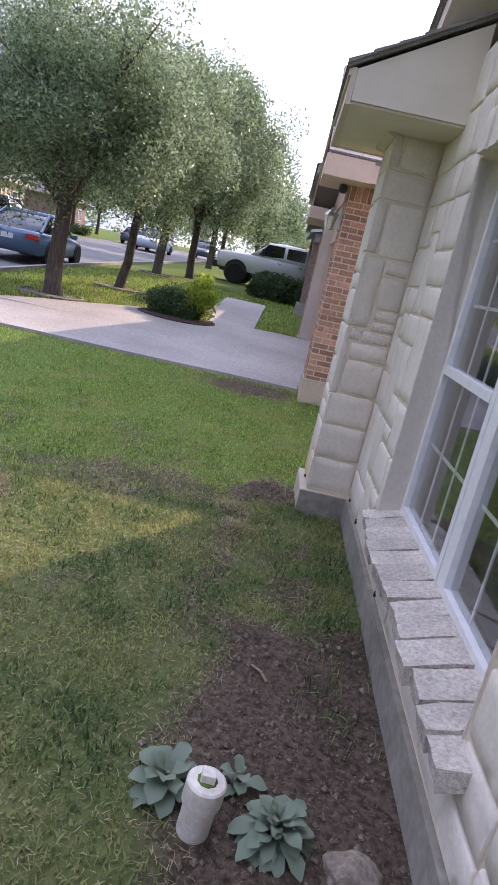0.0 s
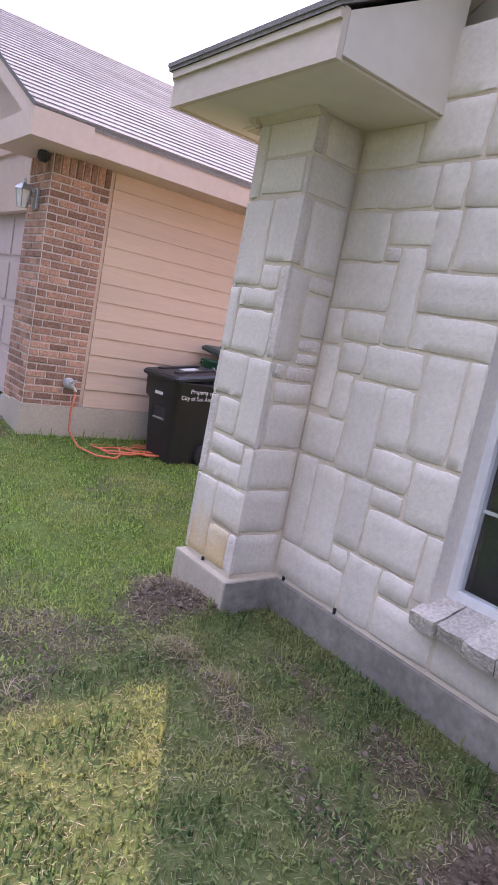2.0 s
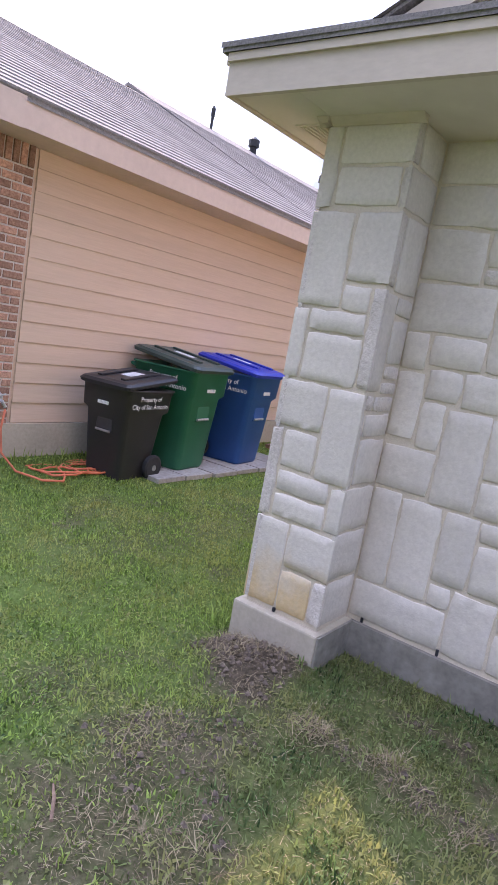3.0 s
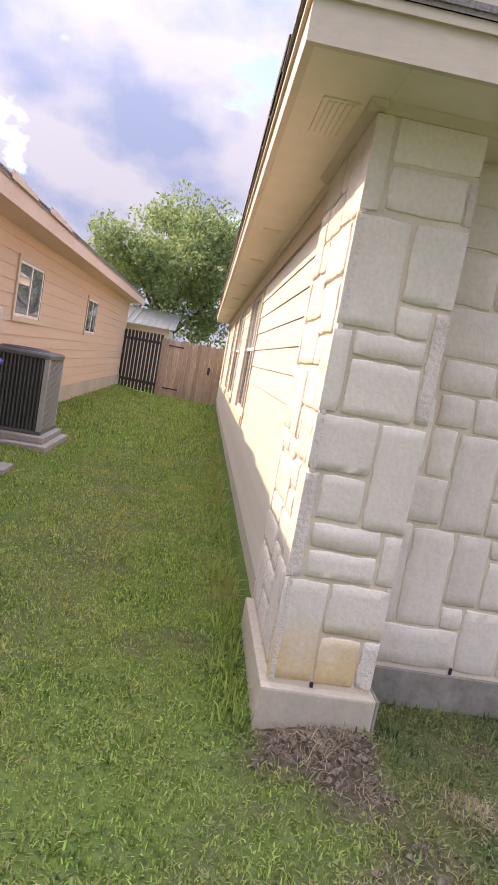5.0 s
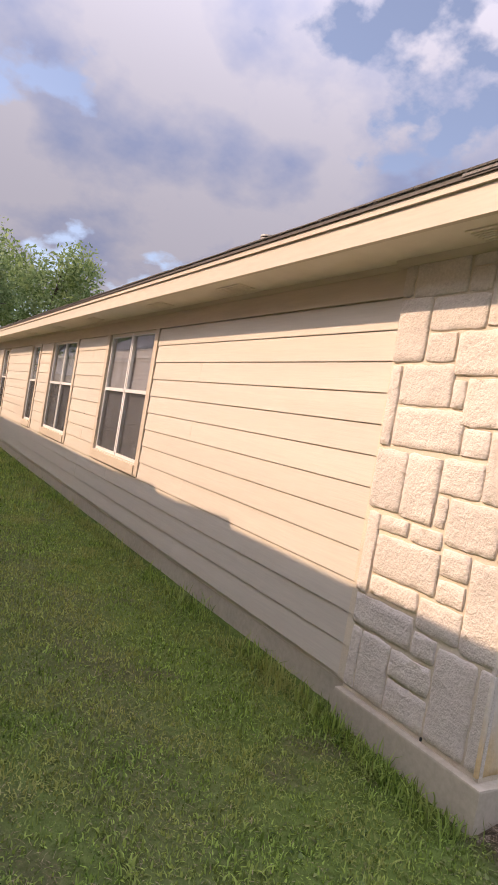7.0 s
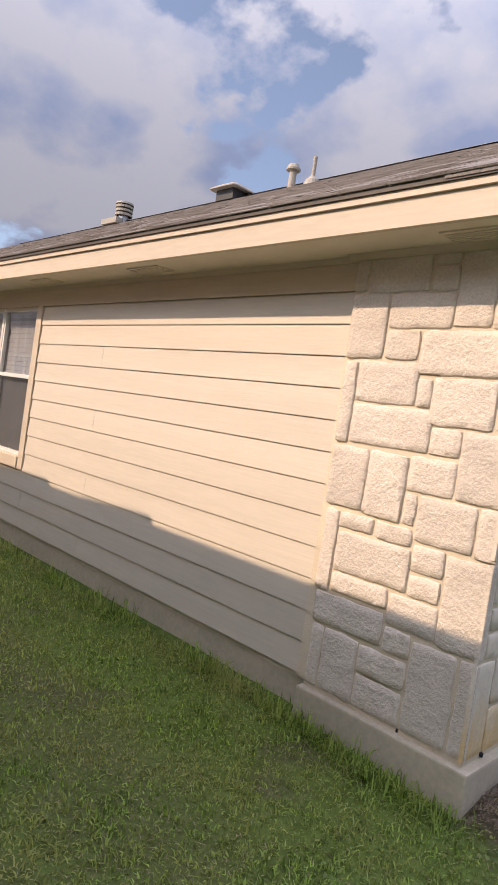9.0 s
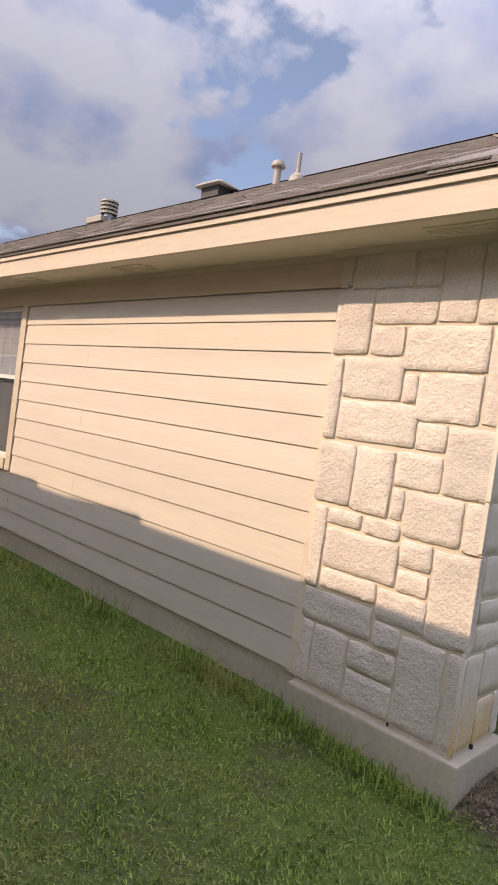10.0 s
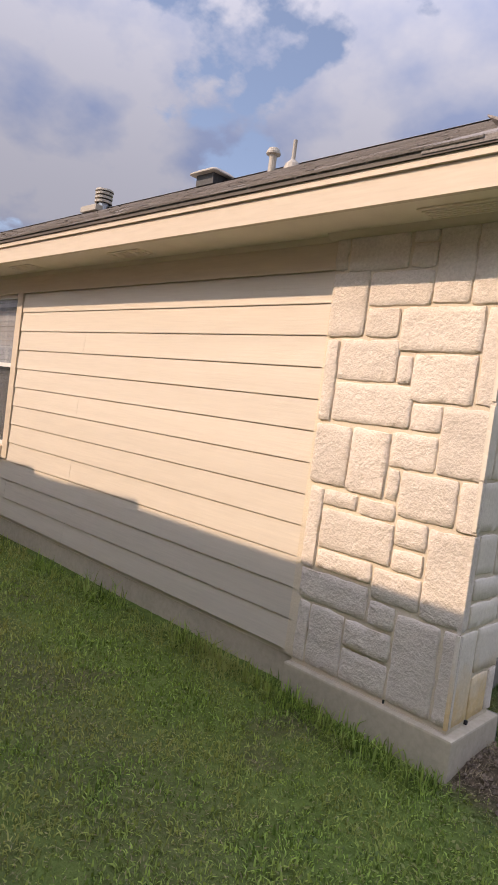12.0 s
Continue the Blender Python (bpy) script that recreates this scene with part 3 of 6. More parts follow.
for vx in (0.62, 3.28, 4.95, 7.4, 9.6, 11.9, 14.6):
    vent = thing("soffit_vent", "small louvred vent set in the cream soffit", "vent", (vx, 4.86, 2.721), "vents along the soffit")
    part("frame", block((-0.2, -0.075, -0.006), (0.2, 0.075, 0.004)), SOFFIT, vent)
    for q in range(5):
        part("slat", block((-0.185, -0.06 + q * 0.025, -0.012), (0.185, -0.048 + q * 0.025, -0.005)), SOFFIT, vent)
# eave return: closed end and little hipped roof
bm = prism([(0.052, 2.738), (0.052, 2.90), (0.728, 2.90 + SLOPE * 0.676), (0.728, 2.738)], "y", 3.765, 3.785)
return_end = structure("trim", bm, SOFFIT, "cream panel closing the end of the eave return", "fascia")
bm = bmesh.new()
za = EAVE_Z - 0.005
hip = [(-0.005, 5.105, za), (-0.005, 3.755, za), (0.729, 3.755, za + SLOPE * 0.734), (0.729, 4.371, za + SLOPE * 0.734), (0.729, 5.105, za)]
top = [bm.verts.new(p) for p in hip]
low = [bm.verts.new((p[0], p[1], p[2] - 0.03)) for p in hip]
bm.faces.new((top[0], top[1], top[2], top[3]))
bm.faces.new((top[0], top[3], top[4]))
bm.faces.new((low[3], low[2], low[1], low[0]))
bm.faces.new((low[4], low[3], low[0]))
for i in range(5):
    bm.faces.new((top[i], low[i], low[(i + 1) % 5], top[(i + 1) % 5]))
bmesh.ops.recalc_face_normals(bm, faces=bm.faces)
return_roof = structure("roof", bm, SHINGLE, "small shingled hip over the eave return", "roof")
for k in range(6):
    x0 = -0.012 + 0.125 * k
    yy = 5.11 - 0.125 * k
    bm = prism([(x0, za + SLOPE * x0 + 0.018), (x0 + 0.15, za + SLOPE * (x0 + 0.15) + 0.006), (x0 + 0.15, za + SLOPE * (x0 + 0.15) - 0.004), (x0, za + SLOPE * x0 - 0.006)], "y", 3.745 - 0.01 * (k % 2), yy)
    part("shingle_course", bm, SHINGLE, return_roof)
# rake of the gable
bm = prism([(4.70, roof_plane(4.70) - 0.06), (RIDGE_Y, RIDGE_Z - 0.07), (RIDGE_Y, RIDGE_Z - 0.24), (4.70, roof_plane(4.70) - 0.22)], "x", RAKE_X + 0.015, RAKE_X + 0.04)
rake = structure("trim", bm, TRIM, "cream rake board along the gable", "fascia")
bm = prism([(4.70, roof_plane(4.70) - 0.21), (RIDGE_Y, RIDGE_Z - 0.23), (RIDGE_Y, RIDGE_Z - 0.25), (4.70, roof_plane(4.70) - 0.23)], "x", RAKE_X + 0.041, 0.95)
rake_soffit = structure("soffit", bm, SOFFIT, "cream soffit under the gable rake", "soffit")

# ---- limestone blocks ----
# each block: from, to along the wall, then its bottom and top
SIDE_TOP = ((1.360, 1.440, 2.520, 2.715), (0.968, 1.340, 2.508, 2.715), (0.813, 0.950, 2.638, 2.715), (0.601, 0.795, 2.322, 2.715),
            (0.397, 0.590, 2.315, 2.715), (0.807, 0.946, 2.506, 2.628), (1.193, 1.433, 2.149, 2.504), (0.806, 1.178, 2.315, 2.493),
            (0.970, 1.172, 2.150, 2.302), (0.507, 0.955, 2.079, 2.300), (0.397, 0.495, 1.834, 2.290), (1.338, 1.420, 1.672, 2.127),
            (0.950, 1.325, 1.911, 2.130), (0.513, 0.850, 1.827, 2.062), (0.860, 0.940, 1.907, 2.050), (0.834, 1.325, 1.680, 1.893))
SIDE_MID = ((0.660, 0.824, 1.678, 1.810), (0.397, 0.648, 1.476, 1.808), (0.662, 0.918, 1.479, 1.656), (1.178, 1.420, 1.317, 1.650),
            (0.930, 1.165, 1.304, 1.650), (0.521, 0.830, 1.234, 1.461), (0.397, 0.505, 1.225, 1.461), (0.846, 0.911, 1.304, 1.460),
            (0.846, 1.061, 1.195, 1.283), (1.310, 1.400, 0.831, 1.290), (1.078, 1.300, 1.208, 1.290), (0.645, 0.819, 1.082, 1.213),
            (0.397, 0.628, 0.762, 1.208), (0.832, 1.296, 0.965, 1.182))
SIDE_LOW = ((0.645, 0.815, 0.955, 1.064), (0.931, 1.290, 0.845, 0.948), (0.640, 0.915, 0.778, 0.938), (0.936, 1.385, 0.650, 0.820),
            (0.765, 0.915, 0.640, 0.762), (0.397, 0.482, 0.290, 0.742), (0.506, 0.745, 0.290, 0.742), (1.300, 1.375, 0.290, 0.632),
            (1.062, 1.285, 0.290, 0.627), (0.765, 1.045, 0.478, 0.620), (0.765, 1.045, 0.290, 0.458))
FRONT_TOP = ((4.250, 4.615, 2.528, 2.710), (4.635, 4.712, 2.320, 2.710), (4.247, 4.278, 2.339, 2.508), (4.292, 4.612, 2.339, 2.508),
             (4.247, 4.465, 1.990, 2.305), (4.485, 4.715, 1.858, 2.300), (4.247, 4.305, 1.501, 1.965), (4.324, 4.465, 1.853, 1.968),
             (4.322, 4.624, 1.742, 1.838), (4.642, 4.718, 1.493, 1.836), (4.322, 4.624, 1.494, 1.724))
FRONT_LOW = ((4.452, 4.718, 1.243, 1.474), (4.247, 4.434, 1.016, 1.474), (4.455, 4.640, 1.033, 1.222), (4.660, 4.718, 0.763, 1.222),
             (4.340, 4.640, 0.904, 1.008), (4.247, 4.322, 0.775, 0.997), (4.340, 4.640, 0.770, 0.885), (4.525, 4.718, 0.290, 0.744),
             (4.247, 4.507, 0.525, 0.750), (4.247, 4.316, 0.290, 0.503), (4.332, 4.510, 0.290, 0.503))
RECESS_TOP = ((3.866, 4.240, 2.530, 2.715), (3.716, 4.240, 2.331, 2.512), (3.655, 3.930, 2.158, 2.312), (3.945, 4.240, 2.074, 2.312),
              (3.540, 3.665, 2.045, 2.312), (3.682, 3.830, 1.677, 2.140), (3.842, 3.930, 2.076, 2.140), (3.845, 4.240, 1.830, 2.056),
              (3.845, 4.105, 1.668, 1.812), (4.122, 4.240, 1.633, 1.812), (3.556, 3.903, 1.491, 1.655), (3.920, 4.085, 1.504, 1.650),
              (4.105, 4.240, 1.284, 1.613), (3.222, 3.520, 2.045, 2.315), (3.222, 3.660, 1.850, 2.028), (3.222, 3.662, 1.676, 1.832))
RECESS_LOW = ((3.550, 3.725, 1.185, 1.474), (3.740, 3.950, 1.005, 1.474), (3.968, 4.085, 1.255, 1.488), (3.968, 4.240, 1.022, 1.240),
              (3.480, 3.725, 1.000, 1.168), (4.090, 4.240, 0.505, 1.005), (3.480, 3.668, 0.890, 0.983), (3.868, 4.075, 0.505, 0.990),
              (3.685, 3.850, 0.630, 0.985), (3.320, 3.668, 0.632, 0.872), (3.744, 3.850, 0.505, 0.612), (3.320, 3.502, 0.500, 0.615),
              (3.521, 3.728, 0.290, 0.612), (3.745, 4.240, 0.290, 0.487), (3.222, 3.302, 1.190, 1.660), (3.320, 3.535, 1.190, 1.660),
              (3.222, 3.462, 0.886, 1.170), (3.222, 3.304, 0.560, 0.868), (3.150, 3.500, 0.290, 0.482))
INNER = ((0.400, 0.460, 2.530, 2.712), (0.478, 0.715, 2.530, 2.712), (0.400, 0.715, 2.335, 2.512), (0.478, 0.715, 1.975, 2.310),
         (0.400, 0.460, 1.990, 2.310), (0.400, 0.535, 1.495, 1.955), (0.555, 0.715, 1.870, 1.950), (0.555, 0.715, 1.640, 1.845),
         (0.565, 0.715, 1.560, 1.618), (0.565, 0.715, 1.490, 1.542), (0.430, 0.500, 1.400, 1.470), (0.520, 0.715, 1.400, 1.470),
         (0.400, 0.440, 1.010, 1.380), (0.460, 0.715, 1.275, 1.380), (0.460, 0.715, 1.030, 1.255), (0.400, 0.715, 0.790, 1.005),
         (0.400, 0.715, 0.535, 0.770), (0.400, 0.715, 0.290, 0.515))
UNDER_SILL = ((2.760, 3.130, 0.290, 0.500), (2.450, 2.742, 0.290, 0.505), (2.020, 2.432, 0.290, 0.500), (1.640, 2.000, 0.290, 0.505), (1.320, 1.622, 0.290, 0.500))


def stone_mat(u, z, narrow):
    return ROUGH_STONE if narrow else STONE


def side_mat(u, z, narrow):
    return ROUGH_STONE


def front_mat(u, z, narrow):
    return STAINED_STONE if z < 0.6 and not narrow else stone_mat(u, z, narrow)


facing_side = Matrix(((-1, 0, 0), (0, 0, 1), (0, 1, 0))).to_4x4()
facing_front = Matrix(((0, 0, -1), (-1, 0, 0), (0, 1, 0))).to_4x4()
facing_inner = Matrix(((1, 0, 0), (0, 0, -1), (0, 1, 0))).to_4x4()


def on_side(u, z):
    return Matrix.Translation((u, 4.698, z)) @ facing_side


def on_front(u, z):
    return Matrix.Translation((0.405, u, z)) @ facing_front


def on_recess(u, z):
    return Matrix.Translation((0.728, u, z)) @ facing_front


def on_inner(u, z):
    return Matrix.Translation((u, 4.253, z)) @ facing_inner


def random_blocks(u0, u1, z0, z1, rng):
    """Fills a stretch of wall with blocks by splitting it again and again."""
    w, h = u1 - u0, z1 - z0
    if (w < 0.42 and h < 0.32) or (w < 0.26 and h < 0.48):
        return [(u0 + 0.009, u1 - 0.009, z0 + 0.009, z1 - 0.009)]
    c = rng.uniform(0.38, 0.62)
    if w * rng.uniform(0.6, 1.0) > h:
        return random_blocks(u0, u0 + w * c, z0, z1, rng) + random_blocks(u0 + w * c, u1, z0, z1, rng)
    return random_blocks(u0, u1, z0, z0 + h * c, rng) + random_blocks(u0, u1, z0 + h * c, z1, rng)


for i, group in enumerate((SIDE_TOP, SIDE_MID, SIDE_LOW)):
    lay_stones(group, on_side, wall_pillar, 0.0115, side_mat, 11 + i * 20, (0.40, 99), step=0.03, relief=0.30)
for i, group in enumerate((FRONT_TOP, FRONT_LOW)):
    lay_stones(group, on_front, wall_pillar, 0.0095, front_mat, 101 + i * 20, (4.248, 4.711), step=0.04)
lay_stones(INNER, on_inner, wall_pillar, 0.008, stone_mat, 151, (0.401, 99), 1)
for i, group in enumerate((RECESS_TOP, RECESS_LOW, UNDER_SILL)):
    lay_stones(group, on_recess, wall_front, 0.008, stone_mat, 201 + i * 20)
rng = random.Random(3)
lay_stones(random_blocks(-1.2, 1.33, 0.28, 2.72, rng), on_recess, wall_front, 0.012, stone_mat, 301)
lay_stones(random_blocks(1.33, 3.22, 2.70, 3.55, rng) + random_blocks(3.22, 3.86, 2.53, 3.12, rng) + random_blocks(3.86, 4.24, 2.74, 3.10, rng), on_recess, wall_front, 0.011, stone_mat, 401)
lay_stones([(1.36 + 0.155 * i, 1.36 + 0.155 * i + 0.142, 2.485, 2.69) for i in range(12)], on_recess, wall_front, 0.03, stone_mat, 451)
lay_stones([(3.222, 3.535, 2.325, 2.52), (3.552, 3.70, 2.325, 2.52)], on_recess, wall_front, 0.011, stone_mat, 481)

# weep holes at the foot of the stone: near-black blocks paint their shaded depth
for lo, hi, owner in (((0.390, 4.506, 0.268), (0.406, 4.520, 0.288), wall_pillar), ((0.751, 4.696, 0.270), (0.760, 4.706, 0.288), wall_pillar),
                      ((0.716, 3.730, 0.268), (0.730, 3.743, 0.300), wall_front), ((0.716, 4.150, 0.268), (0.730, 4.163, 0.296), wall_front), ((0.716, 2.745, 0.268), (0.730, 2.757, 0.296), wall_front)):
    part("weep_hole", block(lo, hi), INSIDE_SHADE, owner, "small weep hole, its shade a near-black block")

# reveal of the front window, and its sloping sill of rough stone bricks
bm = block((0.72, W_Y1, W_Z0 - 0.05), (0.95, W_Y1 + 0.004, W_Z1))
block((0.72, W_Y0 - 0.004, W_Z0 - 0.05), (0.95, W_Y0, W_Z1), bm)
reveal = structure("window_reveal", bm, STONE, "smooth cream stone reveal of the front window", "window reveal")
sill = tagged(part("window_sill", prism([(0.70, 0.47), (0.70, 0.505), (0.87, 0.575), (0.87, 0.47)], "y", W_Y0, W_Y1), MORTAR), "sloping window sill of rough limestone bricks", "window sill", kind="structure")
tilt = math.atan2(0.055, 0.20)
rng = random.Random(8)
y = W_Y1 + 0.03
i = 0
while y > 1.30:
    wd = rng.uniform(0.13, 0.19)
    bm = bmesh.new()
    bmesh.ops.create_cube(bm, size=1, matrix=Matrix.Diagonal((0.25, wd - 0.008, 0.075, 1)))
    bmesh.ops.subdivide_edges(bm, edges=bm.edges[:], cuts=2, use_grid_fill=True)
    for v in bm.verts:
        v.co += 0.010 * Vector(noise.noise_vector(v.co * 13 + Vector((i * 3.1, 0, 0))))
    ob = part("sill_brick", bm, SILL_STONE, sill)
    ob.matrix_basis = Matrix.Translation((0.755 + rng.uniform(-0.02, 0.012), y - wd / 2, 0.548 + rng.uniform(-0.006, 0.006))) @ pose(0, 0, 0, rng.uniform(-2, 2), -math.degrees(tilt), rng.uniform(-2.5, 2.5))
    y -= wd
    i += 1


# ---- windows ----
def bars(lo, hi, wd, ax, bm=None):
    """A rectangular frame round (lo, hi) in the plane across ax, of depth given by lo and hi along ax."""
    bm = bm or bmesh.new()
    a = [i for i in range(3) if i != ax]
    for k in (0, 1):
        for end in (0, 1):
            p, q = list(lo), list(hi)
            u = a[k]
            if end == 0:
                q[u] = lo[u] + wd
            else:
                p[u] = hi[u] - wd
            if k == 1:
                p[a[0]] += wd
                q[a[0]] -= wd
            block(p, q, bm)
    return bm


def side_window(num, x0, x1, z0):
    """A double-hung pair in the side wall, with its trim, behind it a blind."""
    top = thing("window_%d" % num, "cream-trimmed pair of sash windows in the side wall", "window", ((x0 + x1) / 2, 4.66, z0), kind="structure")
    cx, cz = (x0 + x1) / 2, z0
    lx, hx, hz = x0 - cx, x1 - cx, WIN_TOP - z0
    bm = block((lx, -0.005, 0), (lx + 0.11, 0.022, hz))
    block((hx - 0.11, -0.005, 0), (hx, 0.022, hz), bm)
    part("window_trim", bm, TRIM, top)
    part("window_sill", block((lx + 0.112, -0.005, 0.0), (hx - 0.112, 0.035, 0.115), None, 0.004), TRIM, top)
    a, b = lx + 0.12, hx - 0.12
    wide = b - a > 1.1
    halves = ((a, (a + b) / 2 - 0.012), ((a + b) / 2 + 0.012, b)) if wide else ((a, b),)
    mid = 0.13 + (hz - 0.13) * 0.53
    for p, q in halves:
        part("window_frame", bars((p, -0.05, 0.13), (q, -0.012, hz - 0.005), 0.035, 1), WHITE_FRAME, top)
        part("meeting_rail", block((p + 0.036, -0.045, mid - 0.02), (q - 0.036, -0.008, mid + 0.02)), WHITE_FRAME, top)
        for zz in ((0.166, mid - 0.021), (mid + 0.021, hz - 0.042)):
            g = part("pane", block((p + 0.037, -0.036, zz[0]), (q - 0.037, -0.031, zz[1])), GLASS, top)
            g.visible_shadow = False
        part("insect_screen", block((p + 0.037, -0.0185, 0.167), (q - 0.037, -0.0175, mid - 0.022)), INSECT_SCREEN, top, "grey insect screen over the lower sash")
    if wide:
        part("mullion", block(((a + b) / 2 - 0.011, -0.05, 0.13), ((a + b) / 2 + 0.011, -0.006, hz - 0.005)), WHITE_FRAME, top)
    bm = bmesh.new()
    for k in range(int((hz - 0.15) / 0.05)):
        block((a + 0.03, -0.072, 0.15 + k * 0.05), (b - 0.03, -0.066, 0.15 + k * 0.05 + 0.047), bm)
    part("blind", bm, CURTAIN, top)
    # near-black sheet paints the unlit room behind the blind
    part("dark_backing", block((a - 0.02, -0.16, 0.1), (b + 0.02, -0.14, hz + 0.02)), INSIDE_SHADE, top)
    return top


for i, (a, b, z) in enumerate(WINDOWS):
    side_window(i + 2, a, b, z)

win = thing("window_1", "front window of two white sashes with slim grilles behind glass", "window", (0.87, (W_Y0 + W_Y1) / 2, W_Z0), kind="structure")
hy, hz = (W_Y1 - W_Y0) / 2, W_Z1 - W_Z0
mid = 0.84
for p, q in ((-hy, -0.035), (0.035, hy)):
    part("window_frame", bars((-0.025, p, 0.0), (0.04, q, hz), 0.045, 0), WHITE_FRAME, win)
    part("meeting_rail", block((-0.03, p + 0.046, mid - 0.022), (0.03, q - 0.046, mid + 0.022)), WHITE_FRAME, win)
    for z0, z1 in ((0.047, mid - 0.023), (mid + 0.023, hz - 0.047)):
        g = part("pane", block((0.004, p + 0.047, z0), (0.009, q - 0.047, z1)), GLASS, win)
        g.visible_shadow = False
        for k in (1, 2):
            yy = p + 0.047 + (q - p - 0.094) * k / 3
            part("grille_bar", block((0.012, yy - 0.008, z0), (0.018, yy + 0.008, z1)), WHITE_FRAME, win)
        for k in ((1,) if z0 < 0.1 else (1, 2)):
            zz = z0 + (z1 - z0) * k / (2 if z0 < 0.1 else 3)
            part("grille_bar", block((0.0185, p + 0.047, zz - 0.008), (0.024, q - 0.047, zz + 0.008)), WHITE_FRAME, win)
part("mullion", block((-0.02, -0.034, 0.0), (0.045, 0.034, hz)), WHITE_FRAME, win)
# no real blind: a near-black sheet painted as the unlit room
part("blind", block((0.10, -hy, 0.0), (0.11, hy, hz)), INSIDE_SHADE, win)

# ---- the next house: brick garage corner and peach siding ----
NB_Y = 8.0
NB_FRONT = 0.42
nb = thing("neighbor_house", "peach-sided house with red brick garage corner and shingled roof", "house", (0.4, 8.0, 0.1))


def nbp(name, bm, mat, label="", parent=None):
    ob = part(name, bm, mat, None, label)
    ob.parent = parent or nb
    ob.matrix_parent_inverse = Matrix.Translation((-0.4, -8.0, -0.1))
    return ob


NB_END = 19.6
GAR_Y1 = 14.3
NB_EAVE_Y, NB_EAVE_Z = 7.56, 3.12
NB_RIDGE_Y = 11.6
NB_SLOPE = 0.5
nb_wall = nbp("wall", block((1.03, NB_Y + 0.02, 0.49), (NB_END, NB_Y + 0.2, 3.05)), PEACH)
nbp("foundation", block((0.40, NB_Y - 0.03, -0.2), (NB_END, NB_Y + 0.3, 0.485)), SLAB, "concrete slab edge")
for k in range(13):
    z = 0.49 + 0.186 * k
    nbp("siding_board", prism([(NB_Y + 0.018, z), (NB_Y, z), (NB_Y - 0.002, z + 0.004), (NB_Y + 0.010, z + 0.20), (NB_Y + 0.018, z + 0.20)], "x", 1.06, NB_END), PEACH)
# garage front
nbp("garage_wall", block((0.62, 8.63, 2.45), (0.9, 13.6, 3.12)), PEACH_TRIM)
nbp("garage_wall", block((0.55, 14.3, 0.3), (0.9, 15.6, 3.2)), PEACH_TRIM)
garage_door = nbp("garage_door", block((0.72, 8.63, 0.30), (0.76, 13.6, 2.45)), GARAGE_PAINT, "closed pinkish sectional garage door")
for r in range(4):
    for c in range(4):
        ob = part("door_panel", block((0.700, 8.70 + c * 1.23, 0.36 + r * 0.53), (0.719, 9.82 + c * 1.23, 0.80 + r * 0.53), None, 0.006), GARAGE_PAINT)
        ob.parent = garage_door
nbp("garage_trim", block((0.60, 8.60, 0.3), (0.70, 8.66, 2.5)), PEACH_TRIM)
nbp("garage_trim", block((0.60, 13.54, 0.3), (0.70, 13.6, 2.5)), PEACH_TRIM)
nbp("garage_trim", block((0.60, 8.66, 2.43), (0.70, 13.54, 2.5)), PEACH_TRIM)
# gable over the garage
nbp("gable_wall", prism([(NB_Y + 0.1, 3.1), (15.3, 3.1), (NB_RIDGE_Y, 3.1 + NB_SLOPE * (NB_RIDGE_Y - 8.1))], "x", 0.58, 0.75), PEACH_TRIM)
rz = NB_EAVE_Z + NB_SLOPE * (NB_RIDGE_Y - NB_EAVE_Y)
far_y = 2 * NB_RIDGE_Y - NB_EAVE_Y
nb_roof = nbp("roof", prism([(NB_EAVE_Y, NB_EAVE_Z), (NB_RIDGE_Y, rz), (far_y, NB_EAVE_Z), (far_y, NB_EAVE_Z - 0.05), (NB_RIDGE_Y, rz - 0.06), (NB_EAVE_Y, NB_EAVE_Z - 0.05)], "x", 0.08, 5.4), SHINGLE, "grey shingled roof")
MAIN_RIDGE_Y, MAIN_RIDGE_Z = 12.2, 5.46
nbp("roof", prism([(NB_EAVE_Y, NB_EAVE_Z), (MAIN_RIDGE_Y, MAIN_RIDGE_Z), (2 * MAIN_RIDGE_Y - NB_EAVE_Y, NB_EAVE_Z), (2 * MAIN_RIDGE_Y - NB_EAVE_Y, NB_EAVE_Z - 0.05), (MAIN_RIDGE_Y, MAIN_RIDGE_Z - 0.06), (NB_EAVE_Y, NB_EAVE_Z - 0.05)], "x", 5.4, NB_END + 0.3), SHINGLE, "grey shingled roof")
for k in range(28):
    y0, y1 = NB_EAVE_Y - 0.01 + 0.14 * k, NB_EAVE_Y + 0.14 * k + 0.145
    if y1 < NB_RIDGE_Y:
        za, zb = NB_EAVE_Z + NB_SLOPE * (y0 - NB_EAVE_Y), NB_EAVE_Z + NB_SLOPE * (y1 - NB_EAVE_Y)
        nbp("shingle_course", prism([(y0, za + 0.018), (y1, zb + 0.006), (y1, zb - 0.002), (y0, za - 0.002)], "x", 0.06, 5.38), SHINGLE)
    ms = (MAIN_RIDGE_Z - NB_EAVE_Z) / (MAIN_RIDGE_Y - NB_EAVE_Y)
    za, zb = NB_EAVE_Z + ms * (y0 - NB_EAVE_Y), NB_EAVE_Z + ms * (y1 - NB_EAVE_Y)
    nbp("shingle_course", prism([(y0, za + 0.018), (y1, zb + 0.006), (y1, zb - 0.002), (y0, za - 0.002)], "x", 5.40, NB_END + 0.32), SHINGLE)
